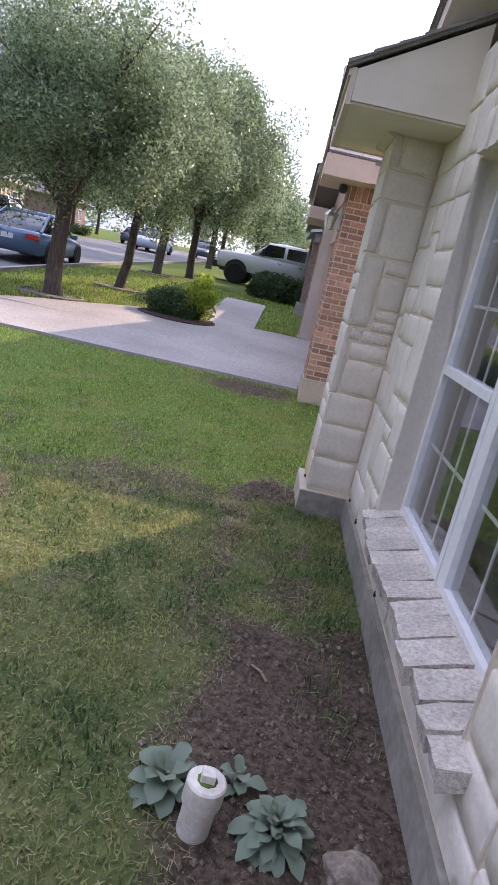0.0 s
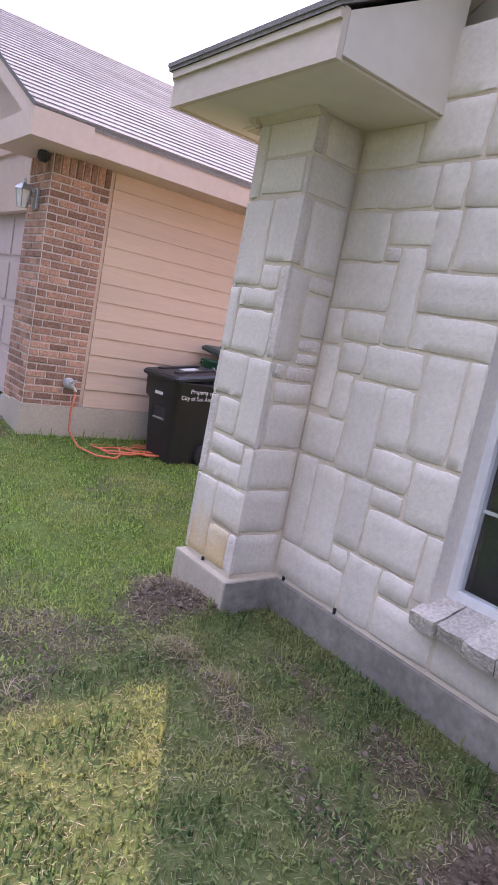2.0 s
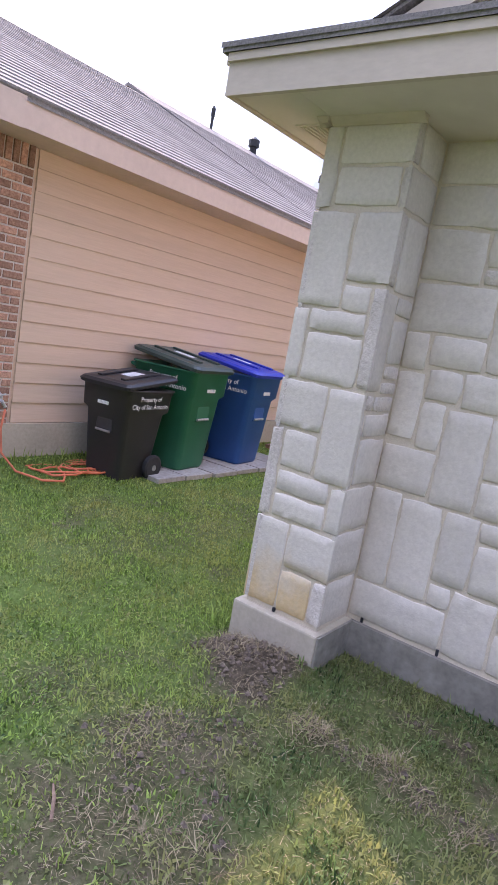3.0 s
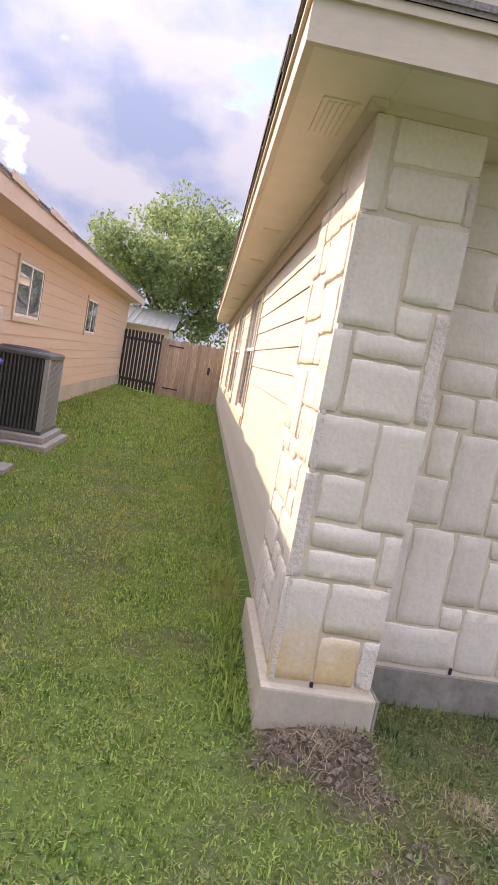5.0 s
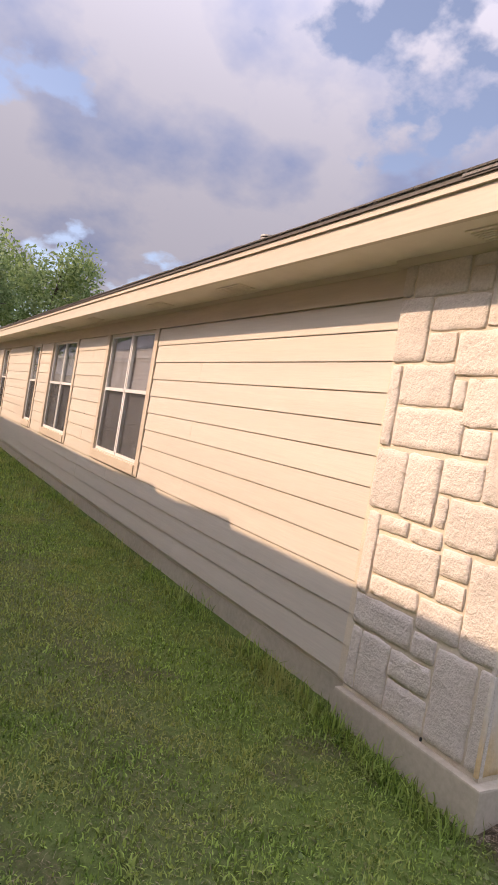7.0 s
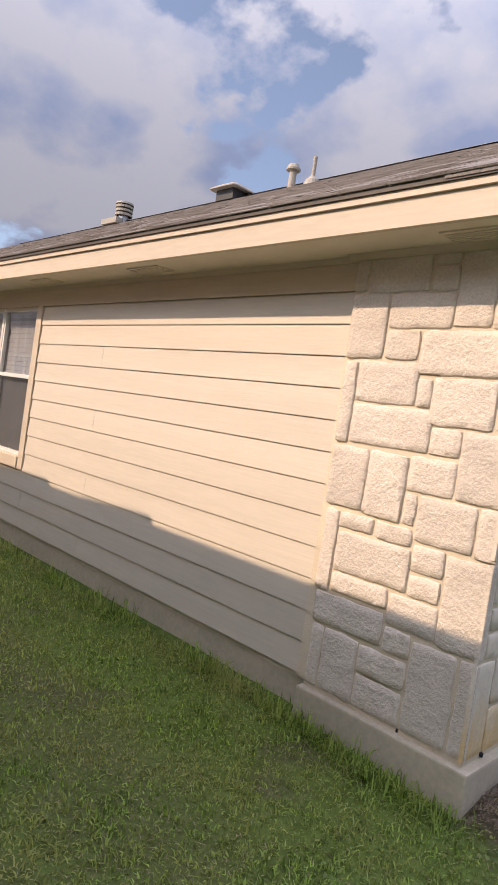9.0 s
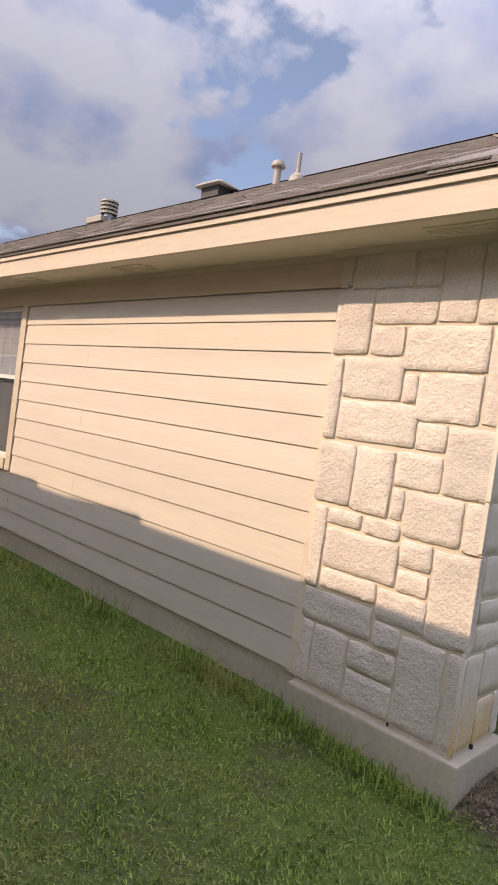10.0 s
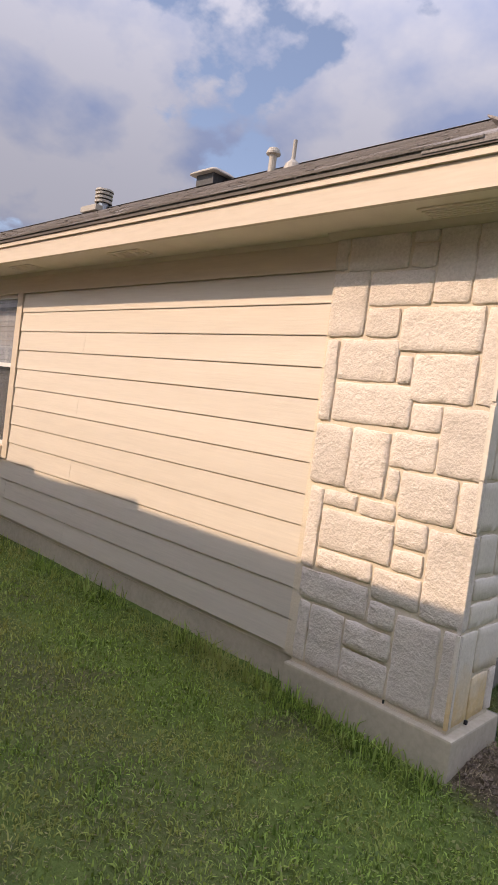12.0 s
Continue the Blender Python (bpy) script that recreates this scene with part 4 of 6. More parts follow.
# strips added on the eave to step its shadow on the opposite wall
for x0, x1, lift in ((4.94, 6.0, 0.045), (6.62, 8.0, 0.04)):
    ob = nbp("drip_edge", prism([(x0, NB_EAVE_Z - 0.03), (x1, NB_EAVE_Z - 0.03), (x1, NB_EAVE_Z + 0.018), (x0, NB_EAVE_Z + 0.018 + lift)], "y", NB_EAVE_Y - 0.02, NB_EAVE_Y - 0.012), PEACH_TRIM, "painted strip added along the eave to step its shadow")
nbp("fascia", block((0.10, NB_EAVE_Y + 0.01, NB_EAVE_Z - 0.24), (NB_END + 0.3, NB_EAVE_Y + 0.045, NB_EAVE_Z - 0.03)), PEACH_TRIM)
nbp("soffit", block((0.10, NB_EAVE_Y + 0.046, NB_EAVE_Z - 0.24), (NB_END + 0.3, NB_Y + 0.02, NB_EAVE_Z - 0.22)), PEACH_TRIM)
nbp("rake_board", prism([(NB_EAVE_Y, NB_EAVE_Z - 0.02), (NB_RIDGE_Y, rz - 0.03), (far_y, NB_EAVE_Z - 0.02), (far_y, NB_EAVE_Z - 0.2), (NB_RIDGE_Y, rz - 0.21), (NB_EAVE_Y, NB_EAVE_Z - 0.2)], "x", 0.085, 0.115), PEACH_TRIM)
nbp("eave_return", block((0.05, NB_EAVE_Y - 0.005, NB_EAVE_Z - 0.25), (0.60, 8.62, NB_EAVE_Z - 0.02)), PEACH_TRIM)
nbp("eave_return", block((0.05, 13.6, NB_EAVE_Z - 0.25), (0.60, far_y, NB_EAVE_Z - 0.02)), PEACH_TRIM)
brick_corner = nbp("brick_column", block((0.425, 8.005, 0.45), (1.025, 8.6, 2.9)), BRICK_MORTAR, "red brick garage corner with pale joints")
brick_far = nbp("brick_column", block((0.425, 13.605, 0.45), (0.72, 14.2, 2.9)), BRICK_MORTAR, "red brick garage corner with pale joints")
nbp("brick_plinth", block((0.402, 8.302, -0.2), (0.98, 8.615, 0.455)), SLAB)
nbp("brick_plinth", block((0.40, 13.58, 0.2), (0.75, 14.23, 0.45)), SLAB)

# ---- fence between the houses ----
fence = thing("fence", "weathered cedar board fence between the houses", "fence", (18.6, 4.6, 0.0))
y = 0.05
rng = random.Random(2)
while y < 1.98:
    wd = 0.14
    h = 1.92 + rng.uniform(-0.015, 0.015)
    ob = part("board", prism([(y, 0.03), (y + wd, 0.03), (y + wd, h - 0.03), (y + wd - 0.025, h), (y + 0.025, h), (y, h - 0.03)], "x", 0.0 + rng.uniform(0, 0.006), 0.02), WOOD, fence)
    y += wd + 0.005
for z in (0.3, 1.0, 1.65):
    part("rail", block((0.021, 0.0, z), (0.06, 2.0, z + 0.09)), WOOD, fence)
gate = thing("metal_gate", "dark slatted side gate hung by the peach house", "gate", (18.75, 6.64, 0.0))
for k in range(11):
    part("slat", block((0.02 + 0.075 * k, 0.02 + 0.126 * k, 0.10), (0.04 + 0.075 * k, 0.105 + 0.126 * k, 2.02)), DARK_WOOD, gate)
for z in (0.35, 1.7):
    part("rail", prism([(0.045, 0.0), (0.075, 0.0), (0.075 + 0.8, 1.4), (0.045 + 0.8, 1.4)], "z", z, z + 0.09), DARK_WOOD, gate)

# bricks of the two garage corners
bm = bmesh.new()
bmesh.ops.create_cube(bm, size=1, matrix=Matrix.Diagonal((0.186, 0.03, 0.057, 1)))
bmesh.ops.bevel(bm, geom=[e for e in bm.edges if all(v.co.y < 0 for v in e.verts)], offset=0.004, segments=1, affect="EDGES")
whole_brick = part("brick", bm, BRICK)
bm = bmesh.new()
bmesh.ops.create_cube(bm, size=1, matrix=Matrix.Diagonal((0.086, 0.03, 0.057, 1)))
bmesh.ops.bevel(bm, geom=[e for e in bm.edges if all(v.co.y < 0 for v in e.verts)], offset=0.004, segments=1, affect="EDGES")
half_brick = part("brick", bm, BRICK)


def brick_face(parent, start, along, out, rows, z0, rng):
    """Running-bond bricks on a face that is three bricks wide; along and out are the face's directions."""
    turn = Matrix((along, -out, Vector((0, 0, 1)))).transposed().to_4x4()
    for r in range(rows):
        z = z0 + 0.036 + r * 0.0722
        spots = [(0.1, whole_brick), (0.3, whole_brick), (0.5, whole_brick)] if r % 2 == 0 else [(0.05, half_brick), (0.2, whole_brick), (0.4, whole_brick), (0.55, half_brick)]
        for u, src in spots:
            p = start + along * u + Vector((0, 0, z)) + out * rng.uniform(-0.012, -0.007)
            piece("brick", src.data, Matrix.Translation(p) @ turn, parent)
    for k in range(8):
        p = start + along * (0.04 + k * 0.074) + Vector((0, 0, z0 + rows * 0.0722 + 0.10))
        piece("brick", whole_brick.data, Matrix.Translation(p) @ turn @ pose(0, 0, 0, 0, 90, 0), parent)


rng = random.Random(21)
brick_face(brick_corner, Vector((0.425, 8.002, 0)), Vector((1, 0, 0)), Vector((0, -1, 0)), 31, 0.46, rng)
brick_face(brick_corner, Vector((0.422, 8.605, 0)), Vector((0, -1, 0)), Vector((-1, 0, 0)), 31, 0.46, rng)
brick_face(brick_far, Vector((0.422, 14.205, 0)), Vector((0, -1, 0)), Vector((-1, 0, 0)), 31, 0.46, rng)
bpy.data.objects.remove(whole_brick)
bpy.data.objects.remove(half_brick)

PALE_PLASTIC = material("grey_plastic", (0.42, 0.42, 0.41), (0.55, 0.55, 0.53), 0.5, 30, 0.05, 0.001)
ORANGE = material("orange_rubber", (0.55, 0.14, 0.06), (0.68, 0.20, 0.10), 0.5, 30, 0.1, 0.001)
BLACK_METAL = material("black_metal", (0.02, 0.02, 0.02), (0.05, 0.05, 0.05), 0.5, 30, 0.1, 0.001)
LAMP_GLASS = material("frosted_lamp_glass", (0.65, 0.62, 0.55), (0.75, 0.72, 0.66), 0.3, 20, 0.0)
WHITE_PAINT = material("white_marking", (0.72, 0.72, 0.70), (0.82, 0.82, 0.80), 0.6, 30, 0.0)

# windows of the peach house
for a, b, z0, z1 in ((7.05, 8.52, 1.62, 2.55), (12.38, 13.75, 1.57, 2.47)):
    w_ob = nbp("window", bars((a, NB_Y - 0.025, z0), (b, NB_Y + 0.0, z1), 0.07, 1), PEACH_TRIM)
    for nm, bmx, mt in (("frame", bars((a + 0.072, NB_Y - 0.015, z0 + 0.072), (b - 0.072, NB_Y - 0.004, z1 - 0.072), 0.04, 1), WHITE_FRAME),
                        ("mullion", block(((a + b) / 2 - 0.025, NB_Y - 0.018, z0 + 0.113), ((a + b) / 2 + 0.025, NB_Y - 0.003, z1 - 0.113)), WHITE_FRAME),
                        ("pane", block((a + 0.113, NB_Y - 0.010, z0 + 0.113), ((a + b) / 2 - 0.026, NB_Y - 0.006, z1 - 0.113)), GLASS),
                        ("pane", block(((a + b) / 2 + 0.026, NB_Y - 0.010, z0 + 0.113), (b - 0.113, NB_Y - 0.006, z1 - 0.113)), GLASS),
                        ("blind", block((a + 0.08, NB_Y - 0.0045, z0 + 0.08), (b - 0.08, NB_Y - 0.003, z1 - 0.08)), CURTAIN)):
        part(nm, bmx, mt, w_ob)

# wall lantern at the garage
lantern = thing("wall_lantern", "small metal wall lantern with frosted panes on brick", "lantern", (0.40, 8.30, 2.46))
part("backplate", block((-0.012, -0.05, -0.10), (0.02, 0.05, 0.10), None, 0.006), STEEL, lantern)
part("arm", pipe([(0.0, 0, 0.05), (-0.06, 0, 0.11), (-0.12, 0, 0.10)], 0.010), STEEL, lantern)
bm = tube([(0.045, -0.16), (0.075, 0.0)], 6)
g = part("shade", bm, LAMP_GLASS, lantern, "frosted glass panes")
g.location = (-0.12, 0, 0.05)
bm = tube([(0.095, 0.0), (0.05, 0.05), (0.018, 0.07), (0.012, 0.11)], 6)
part("cap", bm, STEEL, lantern).location = (-0.12, 0, 0.05)
for k in range(6):
    a = 2 * math.pi * k / 6
    part("rib", pipe([(-0.12 + 0.047 * math.cos(a), 0.047 * math.sin(a), -0.11), (-0.12 + 0.078 * math.cos(a), 0.078 * math.sin(a), 0.05)], 0.006, 5), STEEL, lantern)
camera_unit = thing("security_light", "dark round floodlight under the peach eave", "light", (0.34, 8.05, 2.80))
part("body", tube([(0.03, -0.03), (0.055, 0.0), (0.05, 0.06), (0.02, 0.08)], 12), BLACK_METAL, camera_unit)

# outdoor tap cover and orange hose
tap = thing("outdoor_tap", "grey plastic outdoor tap on brick wall", "tap", (0.86, 7.97, 0.73))
part("cover", tube([(0.055, -0.02), (0.06, 0.02), (0.045, 0.06), (0.02, 0.075)], 12), PALE_PLASTIC, tap).rotation_euler = (radians(80), 0, 0)
part("spout", pipe([(0, -0.04, 0.0), (0.02, -0.09, -0.02), (0.05, -0.10, -0.07)], 0.016), STEEL, tap)
part("handle", pipe([(-0.03, -0.09, 0.03), (0.05, -0.09, 0.045)], 0.009), STEEL, tap)
hose = thing("garden_hose", "orange garden hose looped on the grass below the tap", "hose", (1.1, 7.6, 0.12))
rng = random.Random(4)
pts = [(-0.19, 0.27, 0.52), (-0.22, 0.26, 0.35), (-0.24, 0.18, 0.15), (-0.20, 0.0, 0.03), (-0.10, -0.25, 0.01), (0.08, -0.30, 0.0), (0.2, -0.16, 0.01)]
for k in range(44):
    a = 1.2 + k * 0.55
    r = 0.20 + 0.09 * math.sin(k * 0.9) + rng.uniform(-0.03, 0.03)
    pts.append((0.22 + 0.012 * k + 1.3 * r * math.cos(a), -0.02 + 0.8 * r * math.sin(a), 0.012 + 0.006 * (k % 4)))
smooth(part("hose_length", pipe(pts, 0.011, 6), ORANGE, hose))

# electric boxes and conduit
for x, z, w_, h_ in ((6.18, 1.60, 0.22, 0.32), (5.72, 1.66, 0.14, 0.2)):
    bx = thing("utility_box", "grey metal utility box on the peach wall", "utility box", (x, 7.985, z), "utility boxes")
    part("body", block((-w_ / 2, -0.11, -h_ / 2), (w_ / 2, 0.0, h_ / 2), None, 0.01), PALE_PLASTIC, bx)
    part("cover", block((-w_ / 2 + 0.02, -0.122, -h_ / 2 + 0.03), (w_ / 2 - 0.02, -0.111, h_ / 2 - 0.03), None, 0.004), STEEL, bx)
    part("conduit", pipe([(0, -0.04, -h_ / 2), (0, -0.04, -h_ / 2 - 0.9)], 0.016), PALE_PLASTIC, bx)
meter = thing("gas_pipe", "dark bent gas pipe at the peach wall", "pipe", (5.5, 7.95, 0.15))
part("pipe", pipe([(0, 0, 0), (0, 0, 0.95), (0.05, -0.02, 1.06), (0.16, -0.02, 1.06), (0.2, -0.02, 0.98), (0.2, -0.02, 0.5)], 0.02), BLACK_METAL, meter)

# ---- refuse carts ----


def ring_loft(levels, corner=0.06, per=4):
    """A loft through rounded rectangles (half width, front, back, z)."""
    bm = bmesh.new()
    loops = []
    for hw, fr, bk, z in levels:
        pts = []
        for cx, cy, a0 in ((hw, bk, 0), (-hw, bk, 90), (-hw, fr, 180), (hw, fr, 270)):
            sx, sy = math.copysign(corner, cx), (corner if cy == bk else -corner)
            for k in range(per):
                a = radians(a0 + 90 * k / (per - 1))
                pts.append((cx - sx + corner * math.cos(a), cy - sy + corner * math.sin(a), z))
        loops.append([bm.verts.new(p) for p in pts])
    m = len(loops[0])
    for a, b in zip(loops, loops[1:]):
        for k in range(m):
            bm.faces.new((a[k], a[(k + 1) % m], b[(k + 1) % m], b[k]))
    bm.faces.new(loops[0][::-1])
    bm.faces.new(loops[-1])
    bmesh.ops.recalc_face_normals(bm, faces=bm.faces)
    return bm


def lettering(text, size, mat, parent, m, name="lettering"):
    """Raised writing from the built-in font, as a mesh."""
    cu = bpy.data.curves.new(name, "FONT")
    cu.body, cu.size, cu.extrude, cu.align_x, cu.align_y = text, size, 0.001, "CENTER", "CENTER"
    tmp = bpy.data.objects.new(name, cu)
    scene.collection.objects.link(tmp)
    me = bpy.data.meshes.new_from_object(tmp.evaluated_get(bpy.context.evaluated_depsgraph_get()))
    bpy.data.objects.remove(tmp)
    me.materials.clear()
    me.materials.append(mat)
    ob = new(name, me)
    ob.parent = parent
    ob.matrix_basis = m
    return ob


TYRE = material("tyre_rubber", (0.018, 0.018, 0.018), (0.04, 0.04, 0.04), 0.8, 60, 0.2, 0.002)


def cart(label, colour_low, colour_high, at, turn, k, lid_low, lid_high, number):
    """A wheeled refuse cart, front towards -y, of scale k."""
    body_mat = material("cart_plastic", colour_low, colour_high, 0.45, 120, 0.15, 0.001, 2, 0.08)
    lid_mat = material("cart_lid_plastic", lid_low, lid_high, 0.4, 120, 0.15, 0.001, 2, 0.08)
    c = tagged(new("refuse_cart"), label, "refuse cart", "refuse carts by the peach wall")
    c.matrix_basis = Matrix.Translation(at) @ pose(0, 0, 0, 0, 0, turn)
    s = k
    body = smooth(part("body", ring_loft([(0.23 * s, -0.24 * s, 0.24 * s, 0.0), (0.24 * s, -0.25 * s, 0.25 * s, 0.03 * s), (0.285 * s, -0.30 * s, 0.33 * s, 0.72 * s),
                                          (0.32 * s, -0.335 * s, 0.38 * s, 0.76 * s), (0.325 * s, -0.35 * s, 0.40 * s, 0.98 * s), (0.34 * s, -0.365 * s, 0.42 * s, 0.985 * s), (0.34 * s, -0.365 * s, 0.42 * s, 1.0 * s)], 0.06 * s), body_mat, c))
    body.data.polygons.foreach_set("use_smooth", [len(p.vertices) == 4 for p in body.data.polygons])
    lid = part("lid", ring_loft([(0.352 * s, -0.385 * s, 0.43 * s, 0.0), (0.355 * s, -0.39 * s, 0.44 * s, 0.03 * s), (0.33 * s, -0.36 * s, 0.41 * s, 0.055 * s), (0.27 * s, -0.30 * s, 0.35 * s, 0.065 * s)], 0.06 * s), lid_mat, c, "closed lid with raised ribs")
    lid.matrix_basis = Matrix.Translation((0, 0, 1.0 * s)) @ pose(0, 0, 0, 7.5, 0, 0) @ Matrix.Translation((0, 0, 0.045 * s))
    for x in (-0.16, 0.16):
        r = part("rib", block((x * s - 0.03, -0.27 * s, 0.062 * s), (x * s + 0.03, 0.30 * s, 0.085 * s), None, 0.008), lid_mat, lid)
    part("lid_sticker", block((-0.08 * s, -0.05 * s, 0.0655 * s), (0.08 * s, 0.18 * s, 0.067 * s)), WHITE_PAINT, lid, "faded paper label")
    part("handle", pipe([(-0.24 * s, 0.41 * s, 0.93 * s), (-0.24 * s, 0.48 * s, 0.95 * s), (0.24 * s, 0.48 * s, 0.95 * s), (0.24 * s, 0.41 * s, 0.93 * s)], 0.016 * s), body_mat, c)
    part("lift_bar", pipe([(-0.10 * s, -0.302 * s, 0.52 * s), (0.10 * s, -0.302 * s, 0.52 * s)], 0.013 * s), STEEL, c, "bright metal lift bar")
    part("lift_pocket", block((-0.11 * s, -0.295 * s, 0.50 * s), (0.11 * s, -0.262 * s, 0.66 * s), None, 0.01), body_mat, c)
    for x in (-1, 1):
        wh = part("wheel", tube([(0.105, -0.03), (0.125, -0.02), (0.125, 0.02), (0.105, 0.03)], 20), TYRE, c)
        wh.matrix_basis = Matrix.Translation((x * 0.285 * s, 0.24 * s, 0.125)) @ pose(0, 0, 0, 0, 90, 0)
        part("hub", tube([(0.03, -0.035), (0.03, 0.035)], 12), STEEL, wh)
    for i in range(7):
        part("number_bar", block((-0.075 * s + i * 0.022 * s, -0.352 * s, 0.80 * s), (-0.060 * s + i * 0.022 * s, -0.345 * s, 0.835 * s)), WHITE_PAINT, c)
    for x in (-1, 1):
        side_turn = pose(0, 0, 0, 90, 0, 90 * x)
        lettering("Property of", 0.072 * s, WHITE_PAINT, c, Matrix.Translation((x * 0.3265 * s, 0.02 * s, 0.905 * s)) @ side_turn)
        lettering("City of San Antonio", 0.072 * s, WHITE_PAINT, c, Matrix.Translation((x * 0.3265 * s, 0.02 * s, 0.825 * s)) @ side_turn)
    return c


PAVER_Z = 0.135
cart("black wheeled refuse cart with white lettering on grass", (0.028, 0.026, 0.029), (0.05, 0.047, 0.05), (1.93, 7.46, 0.075), -84, 0.90, (0.016, 0.016, 0.018), (0.03, 0.03, 0.033), "")
cart("green wheeled recycling cart with dark lid on paving slabs", (0.018, 0.12, 0.062), (0.026, 0.16, 0.085), (2.76, 7.52, PAVER_Z), 8, 1.06, (0.03, 0.05, 0.042), (0.05, 0.07, 0.06), "")
cart("blue wheeled recycling cart with blue lid on paving slabs", (0.02, 0.075, 0.26), (0.03, 0.10, 0.34), (3.78, 7.52, PAVER_Z), 8, 1.06, (0.02, 0.03, 0.30), (0.03, 0.05, 0.42), "")
rng = random.Random(6)
for k in range(6):
    pv = tagged(part("paving_slab", block((-0.2, -0.38, -0.05), (0.2, 0.38, 0.0), None, 0.006), CONCRETE), "pale concrete paving slab under the carts", "paving slab", "paving slabs under the carts")
    pv.matrix_basis = Matrix.Translation((2.30 + k * 0.42, 7.42 + rng.uniform(-0.02, 0.02), PAVER_Z - 0.002)) @ pose(0, 0, 0, 0, 0, rng.uniform(-2, 2))
for k in range(4):
    lb = tagged(part("loose_brick", block((-0.1, -0.05, 0.0), (0.1, 0.05, 0.065), None, 0.005), BRICK), "loose old brick stacked by the wall", "brick", "loose bricks by the wall")
    lb.matrix_basis = Matrix.Translation((5.05 + 0.24 * (k % 3), 7.75, 0.07 + 0.066 * (k // 3))) @ pose(0, 0, 0, 0, 0, rng.uniform(-8, 8))

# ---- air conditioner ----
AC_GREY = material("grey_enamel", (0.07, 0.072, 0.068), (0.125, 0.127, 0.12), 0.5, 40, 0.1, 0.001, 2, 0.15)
AC_PALE = material("pale_grey_enamel", (0.28, 0.285, 0.27), (0.36, 0.365, 0.35), 0.45, 40, 0.1, 0.001, 2, 0.1)
ac = thing("air_conditioner", "grey louvred outdoor air conditioner on a concrete pad", "air conditioner", (6.42, 7.56, 0.24))
H = 1.03
part("core", block((-0.38, -0.38, 0.02), (0.38, 0.38, H - 0.04)), BLACK_METAL, ac)
part("base", block((-0.42, -0.42, 0.0), (0.42, 0.42, 0.045), None, 0.008), AC_GREY, ac)
part("top", ring_loft([(0.43, -0.43, 0.43, H - 0.05), (0.43, -0.43, 0.43, H - 0.01), (0.40, -0.40, 0.40, H + 0.015)], 0.05), AC_GREY, ac)
part("fan_grille", tube([(0.34, H + 0.012), (0.30, H + 0.035), (0.06, H + 0.045)], 24), BLACK_METAL, ac)
# posts and louvres on the -y face get the paler grey
for sx in (-1, 1):
    for sy in (-1, 1):
        part("corner_post", block((sx * 0.42, sy * 0.42, 0.046), (sx * 0.36, sy * 0.36, H - 0.051), None, 0.008), AC_PALE if sy < 0 else AC_GREY, ac)
for k in range(15):
    u = -0.345 + k * 0.049
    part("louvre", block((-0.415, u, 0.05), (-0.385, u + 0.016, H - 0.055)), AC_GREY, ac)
    part("louvre", block((u, -0.415, 0.05), (u + 0.016, -0.385, H - 0.055)), AC_PALE, ac)
pad = tagged(part("concrete_pad", block((5.72, 6.98, 0.0), (7.0, 8.0, 0.155), None, 0.015), CONCRETE), "pale concrete pad under the air conditioner", "concrete pad")
part("upper_slab", block((5.86, 7.06, 0.157), (6.92, 7.98, 0.238), None, 0.01), CONCRETE, pad)

# ---- roof vents of the stone house ----
VENT_PAINT = material("beige_vent_paint", (0.27, 0.245, 0.20), (0.39, 0.355, 0.30), 0.6, 40, 0.1, 0.001, 3, 0.12)


def on_roof(x, y):
    return (x, y, roof_plane(y))


v = thing("roof_flue", "round louvred metal flue cap on the roof", "flue", on_roof(12.4, -0.3))
part("base", block((-0.1, -0.25, -0.08), (0.55, 0.25, 0.05), None, 0.01), VENT_PAINT, v)
part("stack", tube([(0.12, -0.05), (0.12, 0.16)], 16), STEEL, v)
for k in range(3):
    part("louvre_ring", tube([(0.20, 0.13 + 0.09 * k), (0.20, 0.18 + 0.09 * k), (0.17, 0.19 + 0.09 * k)], 18), VENT_PAINT, v)
part("core", tube([(0.16, 0.13), (0.16, 0.39)], 16), BLACK_METAL, v)
part("cap", tube([(0.21, 0.39), (0.20, 0.43), (0.05, 0.45)], 18), VENT_PAINT, v)
v = thing("roof_vent", "low hooded metal roof vent", "vent", on_roof(8.62, -0.3))
part("throat", block((-0.24, -0.2, -0.08), (0.24, 0.2, 0.12)), BLACK_METAL, v)
part("hood", ring_loft([(0.36, -0.32, 0.32, 0.12), (0.36, -0.32, 0.32, 0.14), (0.27, -0.22, 0.22, 0.21), (0.15, -0.1, 0.1, 0.225)], 0.09), VENT_PAINT, v)
v = thing("vent_pipe", "capped beige vent pipe on the roof", "pipe", on_roof(7.1, -0.3))
part("pipe", tube([(0.065, -0.08), (0.065, 0.30)], 14), VENT_PAINT, v)
part("cap", tube([(0.125, 0.27), (0.125, 0.30), (0.09, 0.37), (0.03, 0.39)], 14), VENT_PAINT, v)
v = thing("vent_pipe", "thin vent pipe with flashing cone on the roof", "pipe", on_roof(6.62, -0.3))
part("flashing", tube([(0.16, -0.10), (0.12, 0.02), (0.05, 0.09)], 14), VENT_PAINT, v)
part("pipe", tube([(0.035, 0.0), (0.035, 0.42)], 12), VENT_PAINT, v)
# vents of the peach house
for x, h_, r in ((7.55, 0.25, 0.03), (8.95, 0.12, 0.08), (12.1, 0.26, 0.16)):
    v = thing("vent_pipe", "dark vent pipe on the grey shingled roof", "pipe", (x, 12.15, 5.42))
    part("pipe", tube([(r, -0.05), (r, h_)], 12), BLACK_METAL, v)
